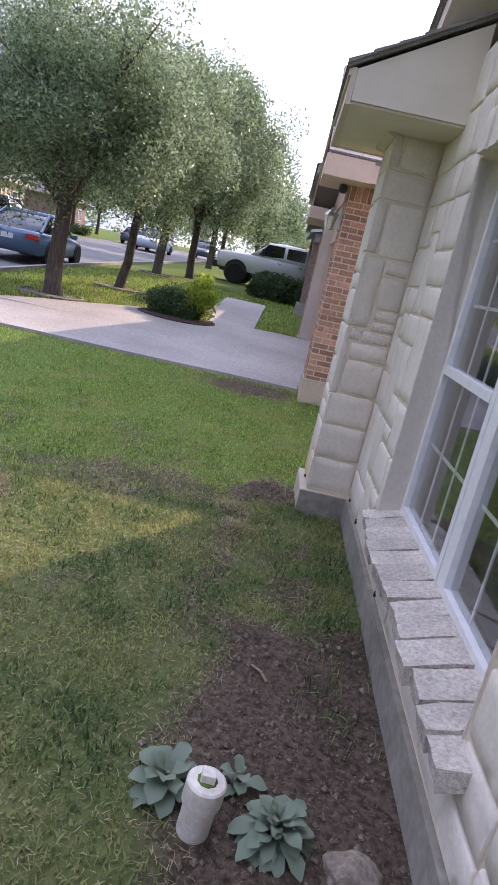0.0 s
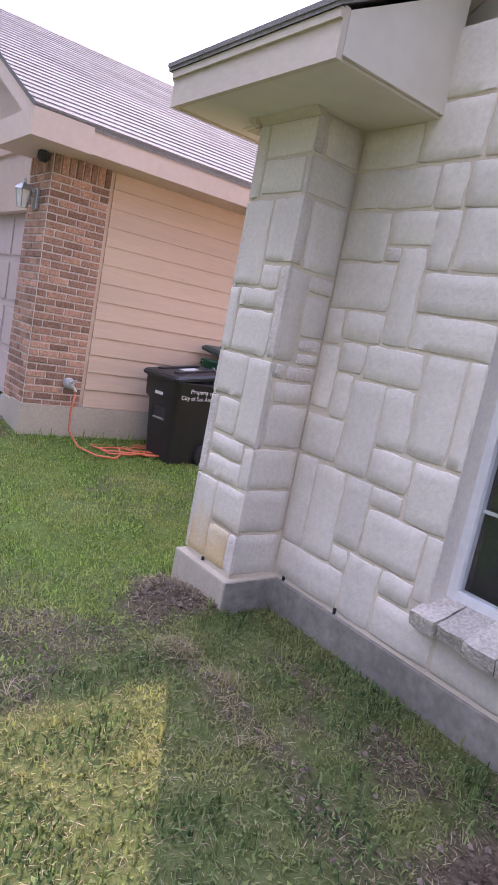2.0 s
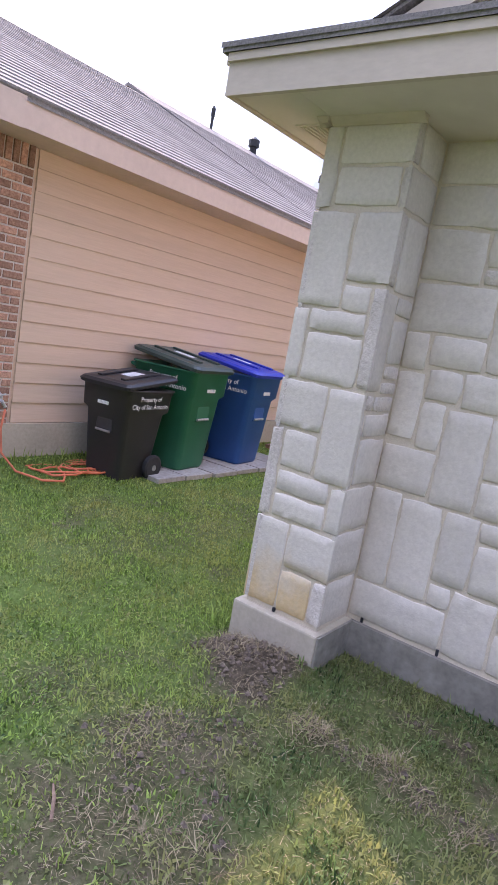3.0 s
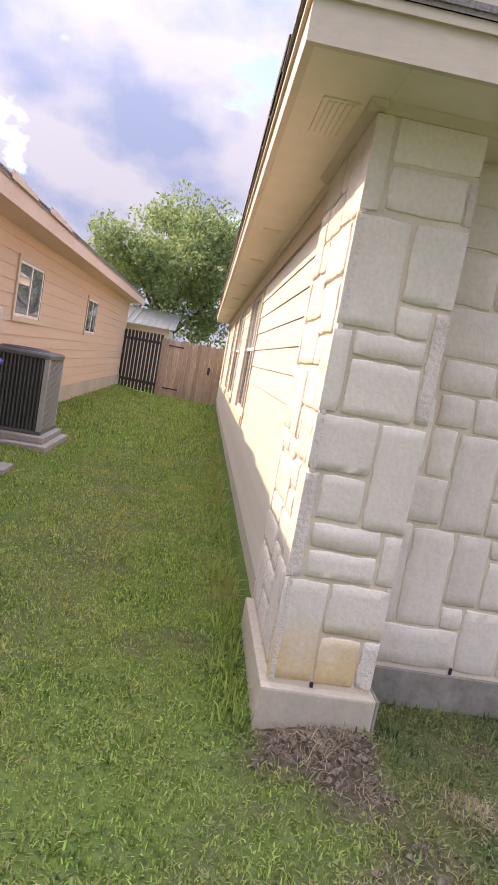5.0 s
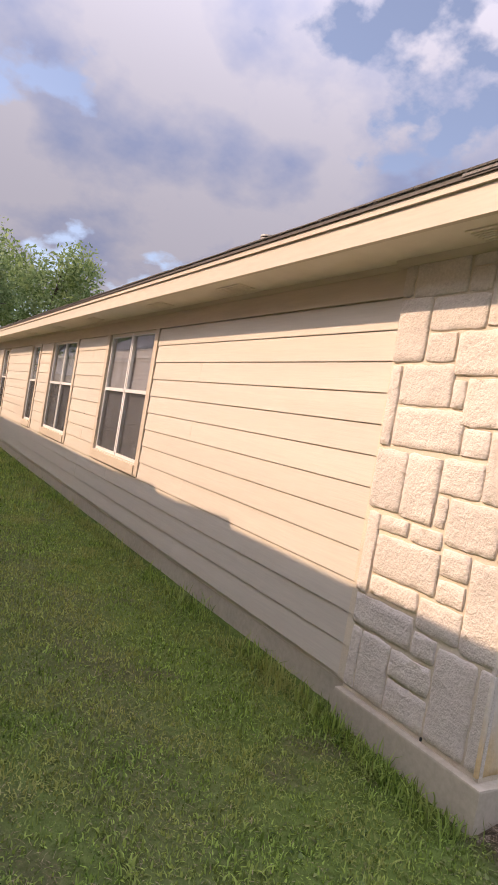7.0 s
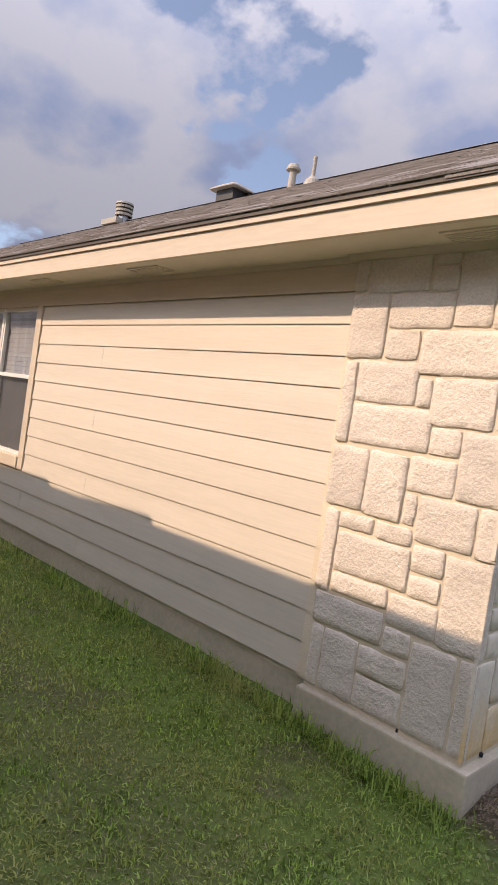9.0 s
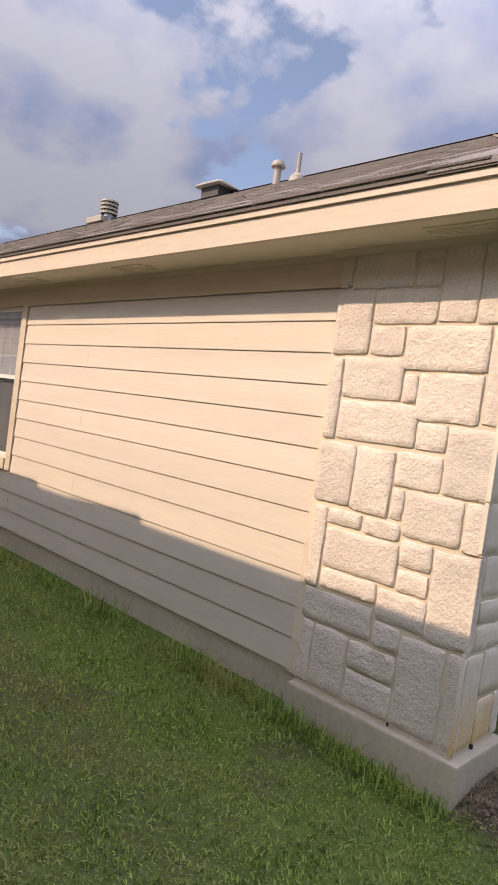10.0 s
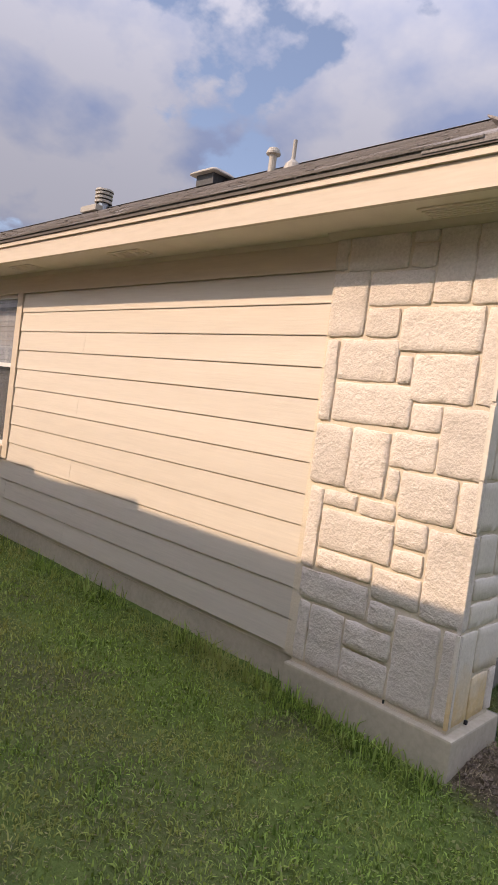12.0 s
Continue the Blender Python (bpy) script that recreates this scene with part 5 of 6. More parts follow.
    part("cap", tube([(r * 1.5, h_), (r * 1.5, h_ + 0.14), (r * 0.4, h_ + 0.2)], 12), BLACK_METAL, v)

# ---- shed behind the gate ----
shed = thing("shed", "small shed with a ribbed metal roof behind the gate", "shed", (21.0, 7.4, 0.1))
part("wall", block((0, -0.75, 0), (2.4, 0.95, 2.15)), SIDING, shed)
part("roof", prism([(-0.15, 2.15), (2.6, 2.85), (2.6, 2.88), (-0.15, 2.18)], "y", -0.95, 1.1), STEEL, shed)
for k in range(9):
    part("rib", prism([(-0.15, 2.181), (2.6, 2.881), (2.6, 2.91), (-0.15, 2.21)], "y", -0.92 + k * 0.245, -0.89 + k * 0.245), STEEL, shed)

# gate ironwork
for z in (0.35, 1.72):
    hg = part("hinge", block((-0.012, 1.35, z - 0.02), (-0.002, 1.85, z + 0.02)), BLACK_METAL, fence, "black iron strap hinge")
part("latch", block((-0.03, 0.42, 1.0), (-0.002, 0.50, 1.25), None, 0.004), BLACK_METAL, fence, "black iron latch")

# ---- the bed by the front wall ----
PVC = material("dirty_pvc", (0.52, 0.47, 0.39), (0.70, 0.65, 0.56), 0.5, 45, 0.15, 0.002, 6, 0.18)
co = thing("drain_cleanout", "dirty white plastic drain pipe standing in the soil", "drain pipe", (0.01, 1.31, 0.02))
co.rotation_euler = (0, radians(3), 0)
smooth(part("pipe", tube([(0.052, -0.1), (0.052, 0.175), (0.062, 0.178), (0.062, 0.25), (0.056, 0.256)], 24), PVC, co)).data.set_sharp_from_angle(angle=radians(35))
part("plug", tube([(0.05, 0.235), (0.05, 0.248), (0.04, 0.252)], 20), PVC, co)
part("plug_nut", block((-0.022, -0.018, 0.25), (0.022, 0.022, 0.285), None, 0.004), PVC, co, "square plug nut")
part("soil", tube([(0.055, 0.240), (0.03, 0.258), (0.01, 0.26)], 9), EARTH, co)

ROCK = material("pitted_rock", (0.16, 0.125, 0.09), (0.34, 0.28, 0.22), 0.95, 45, 1.0, 0.015, 6, 0.2)


def rock(at, size, seed):
    bm = bmesh.new()
    bmesh.ops.create_icosphere(bm, subdivisions=3, radius=1)
    for q in bm.verts:
        q.co *= 1 + 0.22 * noise.noise(q.co * 1.6 + Vector((seed, 0, 0))) + 0.08 * noise.noise(q.co * 5 + Vector((seed, 0, 0)))
        q.co = Vector((q.co.x * size[0], q.co.y * size[1], q.co.z * size[2]))
    ob = tagged(part("rock", bm, ROCK), "rough brown limestone rock lying in the soil", "rock")
    ob.location = at
    return ob


rock((0.51, 1.27, 0.085), (0.095, 0.07, 0.06), 3.3)

# leafy plants


def leaf_material(name, low, high, through=0.35, rough=0.5, patch=0.0, other=(0.3, 0.25, 0.08)):
    m = bpy.data.materials.new(name)
    m.use_nodes = True
    n, l = m.node_tree.nodes, m.node_tree.links
    b = n["Principled BSDF"]
    geo = n.new("ShaderNodeNewGeometry")
    mix = n.new("ShaderNodeMixRGB")
    mix.inputs[1].default_value, mix.inputs[2].default_value = (*low, 1), (*high, 1)
    l.new(geo.outputs["Random Per Island"], mix.inputs[0])
    if patch:
        nz_ = n.new("ShaderNodeTexNoise")
        nz_.inputs["Scale"].default_value, nz_.inputs["Detail"].default_value = patch, 5
        l.new(geo.outputs["Position"], nz_.inputs["Vector"])
        rg = n.new("ShaderNodeMapRange")
        rg.inputs[1].default_value, rg.inputs[2].default_value = 0.42, 0.72
        l.new(nz_.outputs["Fac"], rg.inputs[0])
        dry_ = n.new("ShaderNodeMixRGB")
        dry_.inputs[2].default_value = (*other, 1)
        l.new(rg.outputs[0], dry_.inputs[0])
        l.new(mix.outputs[0], dry_.inputs[1])
        mix = dry_
    l.new(mix.outputs[0], b.inputs["Base Color"])
    b.inputs["Roughness"].default_value = rough
    b.inputs["Specular IOR Level"].default_value = 0.22
    tr, ms = n.new("ShaderNodeBsdfTranslucent"), n.new("ShaderNodeMixShader")
    ms.inputs[0].default_value = through
    l.new(mix.outputs[0], tr.inputs[0])
    l.new(b.outputs[0], ms.inputs[1])
    l.new(tr.outputs[0], ms.inputs[2])
    l.new(ms.outputs[0], n["Material Output"].inputs[0])
    return m


WEED = leaf_material("blue_green_leaf", (0.14, 0.185, 0.12), (0.30, 0.35, 0.26), 0.2)


def broad_leaf(length, width, curl, seed):
    """A spoon-shaped leaf that grows along +y and bends down."""
    bm = bmesh.new()
    rows = []
    for i in range(7):
        s = i / 6
        half = width * (0.18 + 0.82 * math.sin(min(1, s * 1.25) * math.pi * 0.62)) * (1 if s < 0.8 else math.sqrt(max(0.02, 1 - ((s - 0.8) / 0.2) ** 2)))
        y, z = length * s * (1 - 0.15 * s), length * (0.55 * s - curl * s * s)
        wave = 0.006 * math.sin(s * 9 + seed)
        rows.append([bm.verts.new((-half, y, z + 0.25 * half + wave)), bm.verts.new((0, y, z)), bm.verts.new((half, y, z + 0.25 * half - wave))])
    for a, b in zip(rows, rows[1:]):
        for k in range(2):
            bm.faces.new((a[k], a[k + 1], b[k + 1], b[k]))
    return bm


def leafy_plant(at, label, count, size, seed):
    p = thing("leafy_plant", label, "plant", at, "leafy plants in the bed")
    rng = random.Random(seed)
    for i in range(count):
        ring = i / count
        ln = size * rng.uniform(0.75, 1.1) * (1.0 - 0.45 * ring)
        ob = smooth(part("leaf", broad_leaf(ln, ln * (0.24 if count < 30 else 0.17), 0.35 + 0.45 * (1 - ring) * rng.uniform(0.6, 1.2), i), WEED, p))
        ob.matrix_basis = Matrix.Translation((rng.uniform(-0.015, 0.015), rng.uniform(-0.015, 0.015), 0.01 + 0.07 * ring)) @ pose(0, 0, 0, 0, 0, i * 137.5 + rng.uniform(-20, 20)) @ pose(0, 0, 0, 35 * ring)
    part("stem", tube([(0.012, -0.03), (0.008, 0.09)], 7), WEED, p)
    return p


leafy_plant((-0.10, 1.43, 0.07), "grey-green broad-leaved plant beside the drain pipe", 20, 0.19, 1)
leafy_plant((0.27, 1.33, 0.07), "dense grey-green broad-leaved plant in bare soil", 54, 0.19, 2)
leafy_plant((0.13, 1.50, 0.07), "small grey-green plant behind the drain pipe", 9, 0.12, 3)

# ---- trees and shrubs ----
BARK = material("grey_brown_bark", (0.055, 0.042, 0.034), (0.15, 0.12, 0.10), 0.95, 22, 1.0, 0.02, 3, 0.25, stretch=(1, 1, 0.3))
OAK_LEAF = leaf_material("live_oak_leaf", (0.08, 0.13, 0.06), (0.37, 0.46, 0.27), 0.48, 0.30)
ASH_LEAF = leaf_material("fresh_green_leaf", (0.12, 0.185, 0.065), (0.31, 0.39, 0.165), 0.48)
SHRUB_LEAF = leaf_material("dark_shrub_leaf", (0.04, 0.075, 0.03), (0.11, 0.17, 0.07), 0.25)
LIME_LEAF = leaf_material("lime_leaf", (0.20, 0.30, 0.03), (0.40, 0.48, 0.07), 0.45)


def leaf_cloud(centres, per, spread, size, seed, droop=0.2):
    """Many small leaves round clump centres: two triangles each."""
    rs = np.random.RandomState(seed)
    c = np.repeat(np.array([q[:3] for q in centres]), per, axis=0)
    rad = np.repeat(np.array([q[3] for q in centres]), per)
    d = rs.normal(size=(len(c), 3))
    d /= np.linalg.norm(d, axis=1)[:, None]
    p = c + d * (rad * spread * rs.uniform(0.15, 1.0, len(c)) ** 0.5)[:, None]
    p[:, 2] -= droop * rad * rs.uniform(0, 1, len(c)) ** 3
    a = rs.normal(size=(len(c), 3))
    a /= np.linalg.norm(a, axis=1)[:, None]
    b = np.cross(a, rs.normal(size=(len(c), 3)))
    b /= np.linalg.norm(b, axis=1)[:, None]
    s = size * rs.uniform(0.6, 1.3, len(c))[:, None]
    v = np.stack([p - a * s, p + b * s * 0.42, p + a * s, p - b * s * 0.42], axis=1).reshape(-1, 3)
    me = bpy.data.meshes.new("crown")
    k = len(c)
    me.vertices.add(4 * k)
    me.vertices.foreach_set("co", v.astype(np.float32).ravel())
    me.loops.add(4 * k)
    me.loops.foreach_set("vertex_index", np.arange(4 * k, dtype=np.int32))
    me.polygons.add(k)
    me.polygons.foreach_set("loop_start", np.arange(0, 4 * k, 4, dtype=np.int32))
    me.polygons.foreach_set("loop_total", np.full(k, 4, dtype=np.int32))
    me.update(calc_edges=True)
    return me


def tree(at, height, fork, spread, trunk_r, seed, leaf_mat, label, clumps=70, per=260, leaf=0.06, lean=(0, 0), squash=0.75):
    rng = random.Random(seed)
    t = thing("tree", label, "tree", at, "street trees" if leaf_mat is OAK_LEAF else "")
    bm = bmesh.new()
    top = Vector((lean[0] * fork, lean[1] * fork, fork))
    trunk_pts = [Vector((0, 0, -0.15)), Vector((0, 0, 0.12)), top * 0.35 + Vector((rng.uniform(-0.04, 0.04), rng.uniform(-0.04, 0.04), 0)), top * 0.7, top]
    pipe(trunk_pts, [trunk_r * 1.5, trunk_r * 1.12, trunk_r, trunk_r * 0.92, trunk_r * 0.95], 12, bm)
    ends = []
    for k in range(7):
        a = 2 * math.pi * k / 7 + rng.uniform(-0.3, 0.3)
        r = spread * rng.uniform(0.45, 0.75)
        end = top + Vector((r * math.cos(a), r * math.sin(a), (height - fork) * rng.uniform(0.35, 0.8)))
        mid = top * 0.55 + end * 0.45 + Vector((0, 0, 0.25 * rng.uniform(-1, 1)))
        pipe([top - Vector((0, 0, 0.1)), mid, end], [trunk_r * 0.6, trunk_r * 0.4, trunk_r * 0.12], 7, bm)
        ends.append(end)
        for j in range(3):
            e2 = end + Vector((rng.uniform(-1, 1), rng.uniform(-1, 1), rng.uniform(-0.4, 0.5))) * spread * 0.25
            pipe([mid * 0.4 + end * 0.6, e2], [trunk_r * 0.22, trunk_r * 0.05], 5, bm)
            ends.append(e2)
    smooth(part("trunk", bm, BARK, t))
    centres = [(*q, spread * 0.24) for q in ends]
    mid_z = fork + (height - fork) * 0.46
    for k in range(clumps):
        for tries in range(30):
            d = Vector((rng.uniform(-1, 1), rng.uniform(-1, 1), rng.uniform(-1, 1)))
            if 0.35 < d.length < 1:
                break
        bulge = 0.8 + 0.35 * noise.noise(d * 1.7 + Vector((seed, 0, 0)))
        centres.append((top.x + d.x * spread * bulge, top.y + d.y * spread * bulge, mid_z + d.z * (height - fork) * 0.56 * bulge, spread * rng.uniform(0.16, 0.30)))
    me = leaf_cloud(centres, per, 1.0, leaf, seed)
    me.materials.append(leaf_mat)
    ob = new("crown", me)
    ob.parent = t
    return t


def gz(x, y, dz=0.0):
    return (x, y, ground_z(x, y) + dz)


def bed_ring(x, y, r, label):
    """Edged ring of gravel round a trunk."""
    ring = tagged(part("tree_ring", tube([(r, -0.05), (r, 0.045), (r - 0.05, 0.05), (r - 0.06, 0.02), (0.1, 0.035)], 28), MULCH_STONE), label, "tree ring", "tree rings")
    ring.location = gz(x, y)


MULCH = material("dark_mulch", (0.03, 0.02, 0.014), (0.09, 0.06, 0.04), 0.95, 30, 1.0, 0.02, 4, 0.2)
MULCH_STONE = material("grey_gravel", (0.12, 0.10, 0.085), (0.34, 0.30, 0.26), 0.95, 18, 1.0, 0.03, 3, 0.2)
OAK = "grey-green live oak with a dense crown beside the driveway"
tree(gz(-4.45, 12.1), 5.3, 1.8, 2.45, 0.15, 1, OAK_LEAF, OAK, 125, 560, 0.039, (0.02, 0.0))
tree(gz(-4.05, 15.6), 5.5, 1.9, 2.4, 0.11, 2, OAK_LEAF, OAK, 115, 520, 0.043, (0.10, 0.0))
tree(gz(-4.6, 22.6), 7.6, 2.2, 3.1, 0.15, 3, OAK_LEAF, OAK, 115, 420, 0.060, (0.05, 0.02))
tree(gz(-3.75, 24.6), 7.5, 2.2, 3.2, 0.14, 4, OAK_LEAF, OAK, 115, 420, 0.060, (-0.02, 0.02))
tree(gz(-4.6, 37.0), 8.0, 2.3, 4.2, 0.17, 5, OAK_LEAF, "live oak farther down the street", 70, 230, 0.10)
tree(gz(-5.2, 48.0), 8.0, 2.4, 4.5, 0.17, 6, OAK_LEAF, "live oak farther down the street", 70, 200, 0.12)
tree(gz(-3.4, 60.0), 8.5, 2.4, 5.0, 0.18, 16, OAK_LEAF, "live oak farther down the street", 70, 200, 0.13)
for x, y, h, s in ((-19.5, 34, 8.5, 4.0), (-20.5, 44, 9.0, 4.5), (-19.0, 56, 9, 4.5), (-21, 70, 9.5, 5.5), (-19, 25, 8, 3.5), (-14, 92, 10, 6), (-6, 110, 11, 8), (2, 95, 10, 7)):
    tree(gz(x, y), h, 2.4, s, 0.16, int(400 + x * 7 + y), OAK_LEAF, "leafy oak across the street", 60, 170, 0.14)
bed_ring(-4.45, 12.1, 0.62, "low edged ring of gravel round the oak trunk")
bed_ring(-4.05, 15.6, 0.62, "low edged ring of gravel round the oak trunk")
bed_ring(-4.6, 22.6, 0.62, "low edged ring of gravel round the oak trunk")
tree((25.8, 7.0, 0.0), 8.6, 2.2, 3.6, 0.16, 31, ASH_LEAF, "bright green broad-leaved tree beyond the fence", 90, 260, 0.10)
tree((32.0, 1.5, 0.0), 10.0, 2.2, 4.6, 0.16, 33, ASH_LEAF, "bright green broad-leaved tree beyond the fence", 70, 220, 0.12)
tree((30.0, 12.5, 0.0), 6.2, 2.0, 3.0, 0.14, 35, ASH_LEAF, "bright green broad-leaved tree beyond the fence", 60, 200, 0.11)


def shrub(at, size, leaf_mat, label, seed, clumps=26, per=230, leaf=0.035):
    rng = random.Random(seed)
    s = thing("shrub", label, "shrub", at, "shrubs by the path")
    bm = bmesh.new()
    centres = []
    for k in range(clumps):
        a, r = rng.uniform(0, 6.28), math.sqrt(rng.uniform(0, 1)) * 0.8
        z = size[2] * rng.uniform(0.2, 0.95) * (1 - 0.35 * r)
        c = Vector((size[0] * r * math.cos(a), size[1] * r * math.sin(a), z))
        if k % 3 == 0:
            pipe([(0.1 * c.x, 0.1 * c.y, -0.05), c * 0.6, c], [0.018, 0.012, 0.005], 5, bm)
        centres.append((*c, 0.26 * min(size) + 0.1))
    part("stem", bm, BARK, s)
    me = leaf_cloud(centres, per, 1.0, leaf, seed)
    me.materials.append(leaf_mat)
    ob = new("crown", me)
    ob.parent = s
    return s


shrub(gz(-2.3, 12.9), (0.48, 0.45, 0.60), SHRUB_LEAF, "rounded dark green shrub in a small bed", 41)
shrub(gz(-1.72, 12.85), (0.42, 0.4, 1.05), LIME_LEAF, "leggy shrub with bright lime new leaves", 42, 20, 150, 0.045)
shrub(gz(-1.98, 12.75), (0.36, 0.34, 0.52), SHRUB_LEAF, "rounded dark green shrub in a small bed", 45)
for k, (x, y, r) in enumerate(((-0.45, 22.3, 0.55), (0.15, 22.6, 0.7), (0.75, 22.2, 0.7), (-0.95, 22.8, 0.4))):
    shrub(gz(x, y), (r, r, 0.95), SHRUB_LEAF, "large dark evergreen shrub before the porch", 50 + k, 30, 240, 0.05)
shrub_bed = structure("bed", tube([(0.95, -0.1), (0.9, 0.03), (0.7, 0.05), (0.2, 0.06)], 20), MULCH, "dark mulched bed under the shrubs", "bed")
shrub_bed.location = gz(-2.1, 12.95)
for k, (x, y) in enumerate(((-17.2, 33), (-17.5, 36), (-17.0, 41), (-17.6, 47), (-17.0, 52))):
    shrub(gz(x, y), (0.9, 0.8, 0.8), SHRUB_LEAF, "clipped dark shrub across the street", 70 + k, 20, 160, 0.06)

# woods that close the view up the street and behind the far houses
rng = random.Random(77)
woods = []
for k in range(330):
    if k % 2:
        x, y = rng.uniform(-75, 45), rng.uniform(118, 150)
    else:
        x, y = rng.uniform(-48, -36), rng.uniform(-5, 118)
    woods.append((x, y, rng.uniform(1.0, 9.5) + 1.2, rng.uniform(1.6, 3.2)))
me = leaf_cloud(woods, 110, 1.0, 0.42, 78)
me.materials.append(OAK_LEAF)
tagged(new("far_woods", me), "dense green trees closing the far end of the street", "trees", kind="stuff")

# ---- vehicles ----
CAR_GLASS = material("tinted_car_glass", (0.012, 0.015, 0.018), (0.02, 0.024, 0.028), 0.05, 10, 0.0, spec=0.8)
RIM = material("alloy_rim", (0.35, 0.35, 0.36), (0.5, 0.5, 0.5), 0.3, 30, 0.0, metal=0.9)
RED_LAMP = material("red_lamp", (0.35, 0.015, 0.015), (0.5, 0.03, 0.03), 0.2, 30, 0.0)
CLEAR_LAMP = material("clear_lamp", (0.6, 0.6, 0.6), (0.75, 0.75, 0.75), 0.15, 30, 0.0)
CHROME = material("dull_chrome", (0.5, 0.5, 0.5), (0.65, 0.65, 0.65), 0.2, 30, 0.0, metal=1.0)


def wheel(parent, x, y, r, wd):
    wd = wd + 0.03
    t = part("wheel", tube([(r * 0.62, -wd / 2), (r * 0.93, -wd / 2), (r, -wd * 0.32), (r, wd * 0.32), (r * 0.93, wd / 2), (r * 0.62, wd / 2)], 24), TYRE, parent)
    t.matrix_basis = Matrix.Translation((x, y, r)) @ pose(0, 0, 0, 0, 90, 0)
    smooth(part("rim", tube([(r * 0.61, -wd * 0.46), (r * 0.2, -wd * 0.36), (r * 0.2, wd * 0.36), (r * 0.61, wd * 0.46)], 16), RIM, t))


def hull(sections, bm=None):
    """A car shell lofted along y: each section is (y, half width low, half width high, z low, z high)."""
    bm = bm or bmesh.new()
    loops = []
    for y, wl_, wh_, z0, z1 in sections:
        c = min(0.09, (z1 - z0) * 0.35)
        pts = [(-wl_ * 0.94, z0), (-wl_, z0 + c), (-(wl_ * 0.4 + wh_ * 0.6), z1 - c), (-wh_ * 0.9, z1), (wh_ * 0.9, z1), ((wl_ * 0.4 + wh_ * 0.6), z1 - c), (wl_, z0 + c), (wl_ * 0.94, z0)]
        loops.append([bm.verts.new((p[0], y, p[1])) for p in pts])
    for a, b in zip(loops, loops[1:]):
        for k in range(8):
            bm.faces.new((a[k], a[(k + 1) % 8], b[(k + 1) % 8], b[k]))
    bm.faces.new(loops[0])
    bm.faces.new(loops[-1][::-1])
    bmesh.ops.recalc_face_normals(bm, faces=bm.faces)
    bmesh.ops.bevel(bm, geom=[e for e in bm.edges], offset=0.02, segments=2, affect="EDGES", clamp_overlap=True)
    return bm


def car(label, category, low, high, at, turn, shape):
    """A parked car with its front towards +y."""
    paint = material("car_paint", low, high, 0.3, 200, 0.0, 0.001, 0.6, 0.05, spec=0.6)
    c = tagged(new(category.replace(" ", "_")), label, category)
    c.matrix_basis = Matrix.Translation(at) @ pose(0, 0, 0, 0, 0, turn)
    L, W, H = {"sedan": (4.7, 0.92, 1.45), "suv": (4.6, 0.94, 1.72), "van": (5.1, 0.98, 1.78)}[shape]
    zb = 0.26
    belt = H * 0.60
    smooth(part("body", hull([(-L / 2, W * 0.86, W * 0.84, zb + 0.12, belt - 0.02), (-L / 2 + 0.18, W * 0.97, W * 0.93, zb, belt + 0.03), (-L * 0.2, W, W * 0.95, zb - 0.02, belt + 0.02),
                              (L * 0.16, W, W * 0.95, zb - 0.02, belt), (L / 2 - 0.55, W * 0.98, W * 0.9, zb, belt - 0.10), (L / 2 - 0.1, W * 0.9, W * 0.82, zb + 0.04, belt - 0.22), (L / 2, W * 0.8, W * 0.74, zb + 0.1, belt - 0.30)]), paint, c))
    r0 = -L * 0.42 if shape == "sedan" else -L * 0.485
    r1 = -L * 0.20 if shape == "sedan" else -L * 0.40
    smooth(part("glasshouse", hull([(r0, W * 0.82, W * 0.74, belt - 0.02, belt + 0.06), (r1, W * 0.86, W * 0.70, belt - 0.04, H - 0.05), (0.0, W * 0.88, W * 0.72, belt - 0.04, H - 0.03), (L * 0.05, W * 0.88, W * 0.70, belt - 0.04, H - 0.06), (L * 0.23, W * 0.84, W * 0.74, belt - 0.04, belt + 0.03)]), CAR_GLASS, c, "dark tinted windows"))
    smooth(part("roof", hull([(r1 - 0.06, W * 0.74, W * 0.64, H - 0.13, H - 0.03), (0.0, W * 0.77, W * 0.66, H - 0.11, H), (L * 0.075, W * 0.745, W * 0.64, H - 0.15, H - 0.04)]), paint, c))
    for s in (-1, 1):
        part("pillar", pipe([(s * W * 0.90, -L * 0.02, belt), (s * W * 0.735, -L * 0.03, H - 0.04)], 0.035, 6), paint, c)
        part("pillar", pipe([(s * W * 0.86, L * 0.225, belt), (s * W * 0.72, L * 0.055, H - 0.05)], 0.03, 6), paint, c)
        part("pillar", pipe([(s * W * 0.85, r0 + 0.03, belt + 0.02), (s * W * 0.70, r1 - 0.02, H - 0.05)], 0.045, 6), paint, c)
        part("mirror", block((s * W * 0.98, L * 0.14, belt - 0.02), (s * (W * 0.98 + 0.16), L * 0.14 + 0.10, belt + 0.12), None, 0.03), paint, c)
        part("tail_light", block((s * W * 0.55, -L / 2 - 0.012, belt - 0.20), (s * W * 0.93, -L / 2 + 0.16, belt - 0.05), None, 0.02), RED_LAMP, c)
        part("headlight", block((s * W * 0.5, L / 2 - 0.22, belt - 0.36), (s * W * 0.86, L / 2 - 0.02, belt - 0.24), None, 0.03), CLEAR_LAMP, c)
        part("door_handle", block((s * (W * 0.985), -L * 0.10, belt - 0.10), (s * (W * 0.985 + 0.03), -L * 0.06, belt - 0.075)), paint, c)
        for y in (-L * 0.29, L * 0.31):
            wheel(c, s * (W - 0.085), y, 0.33, 0.21)
            a = part("wheel_arch", tube([(0.385, -0.010), (0.385, 0.010)], 24), BLACK_METAL, c)
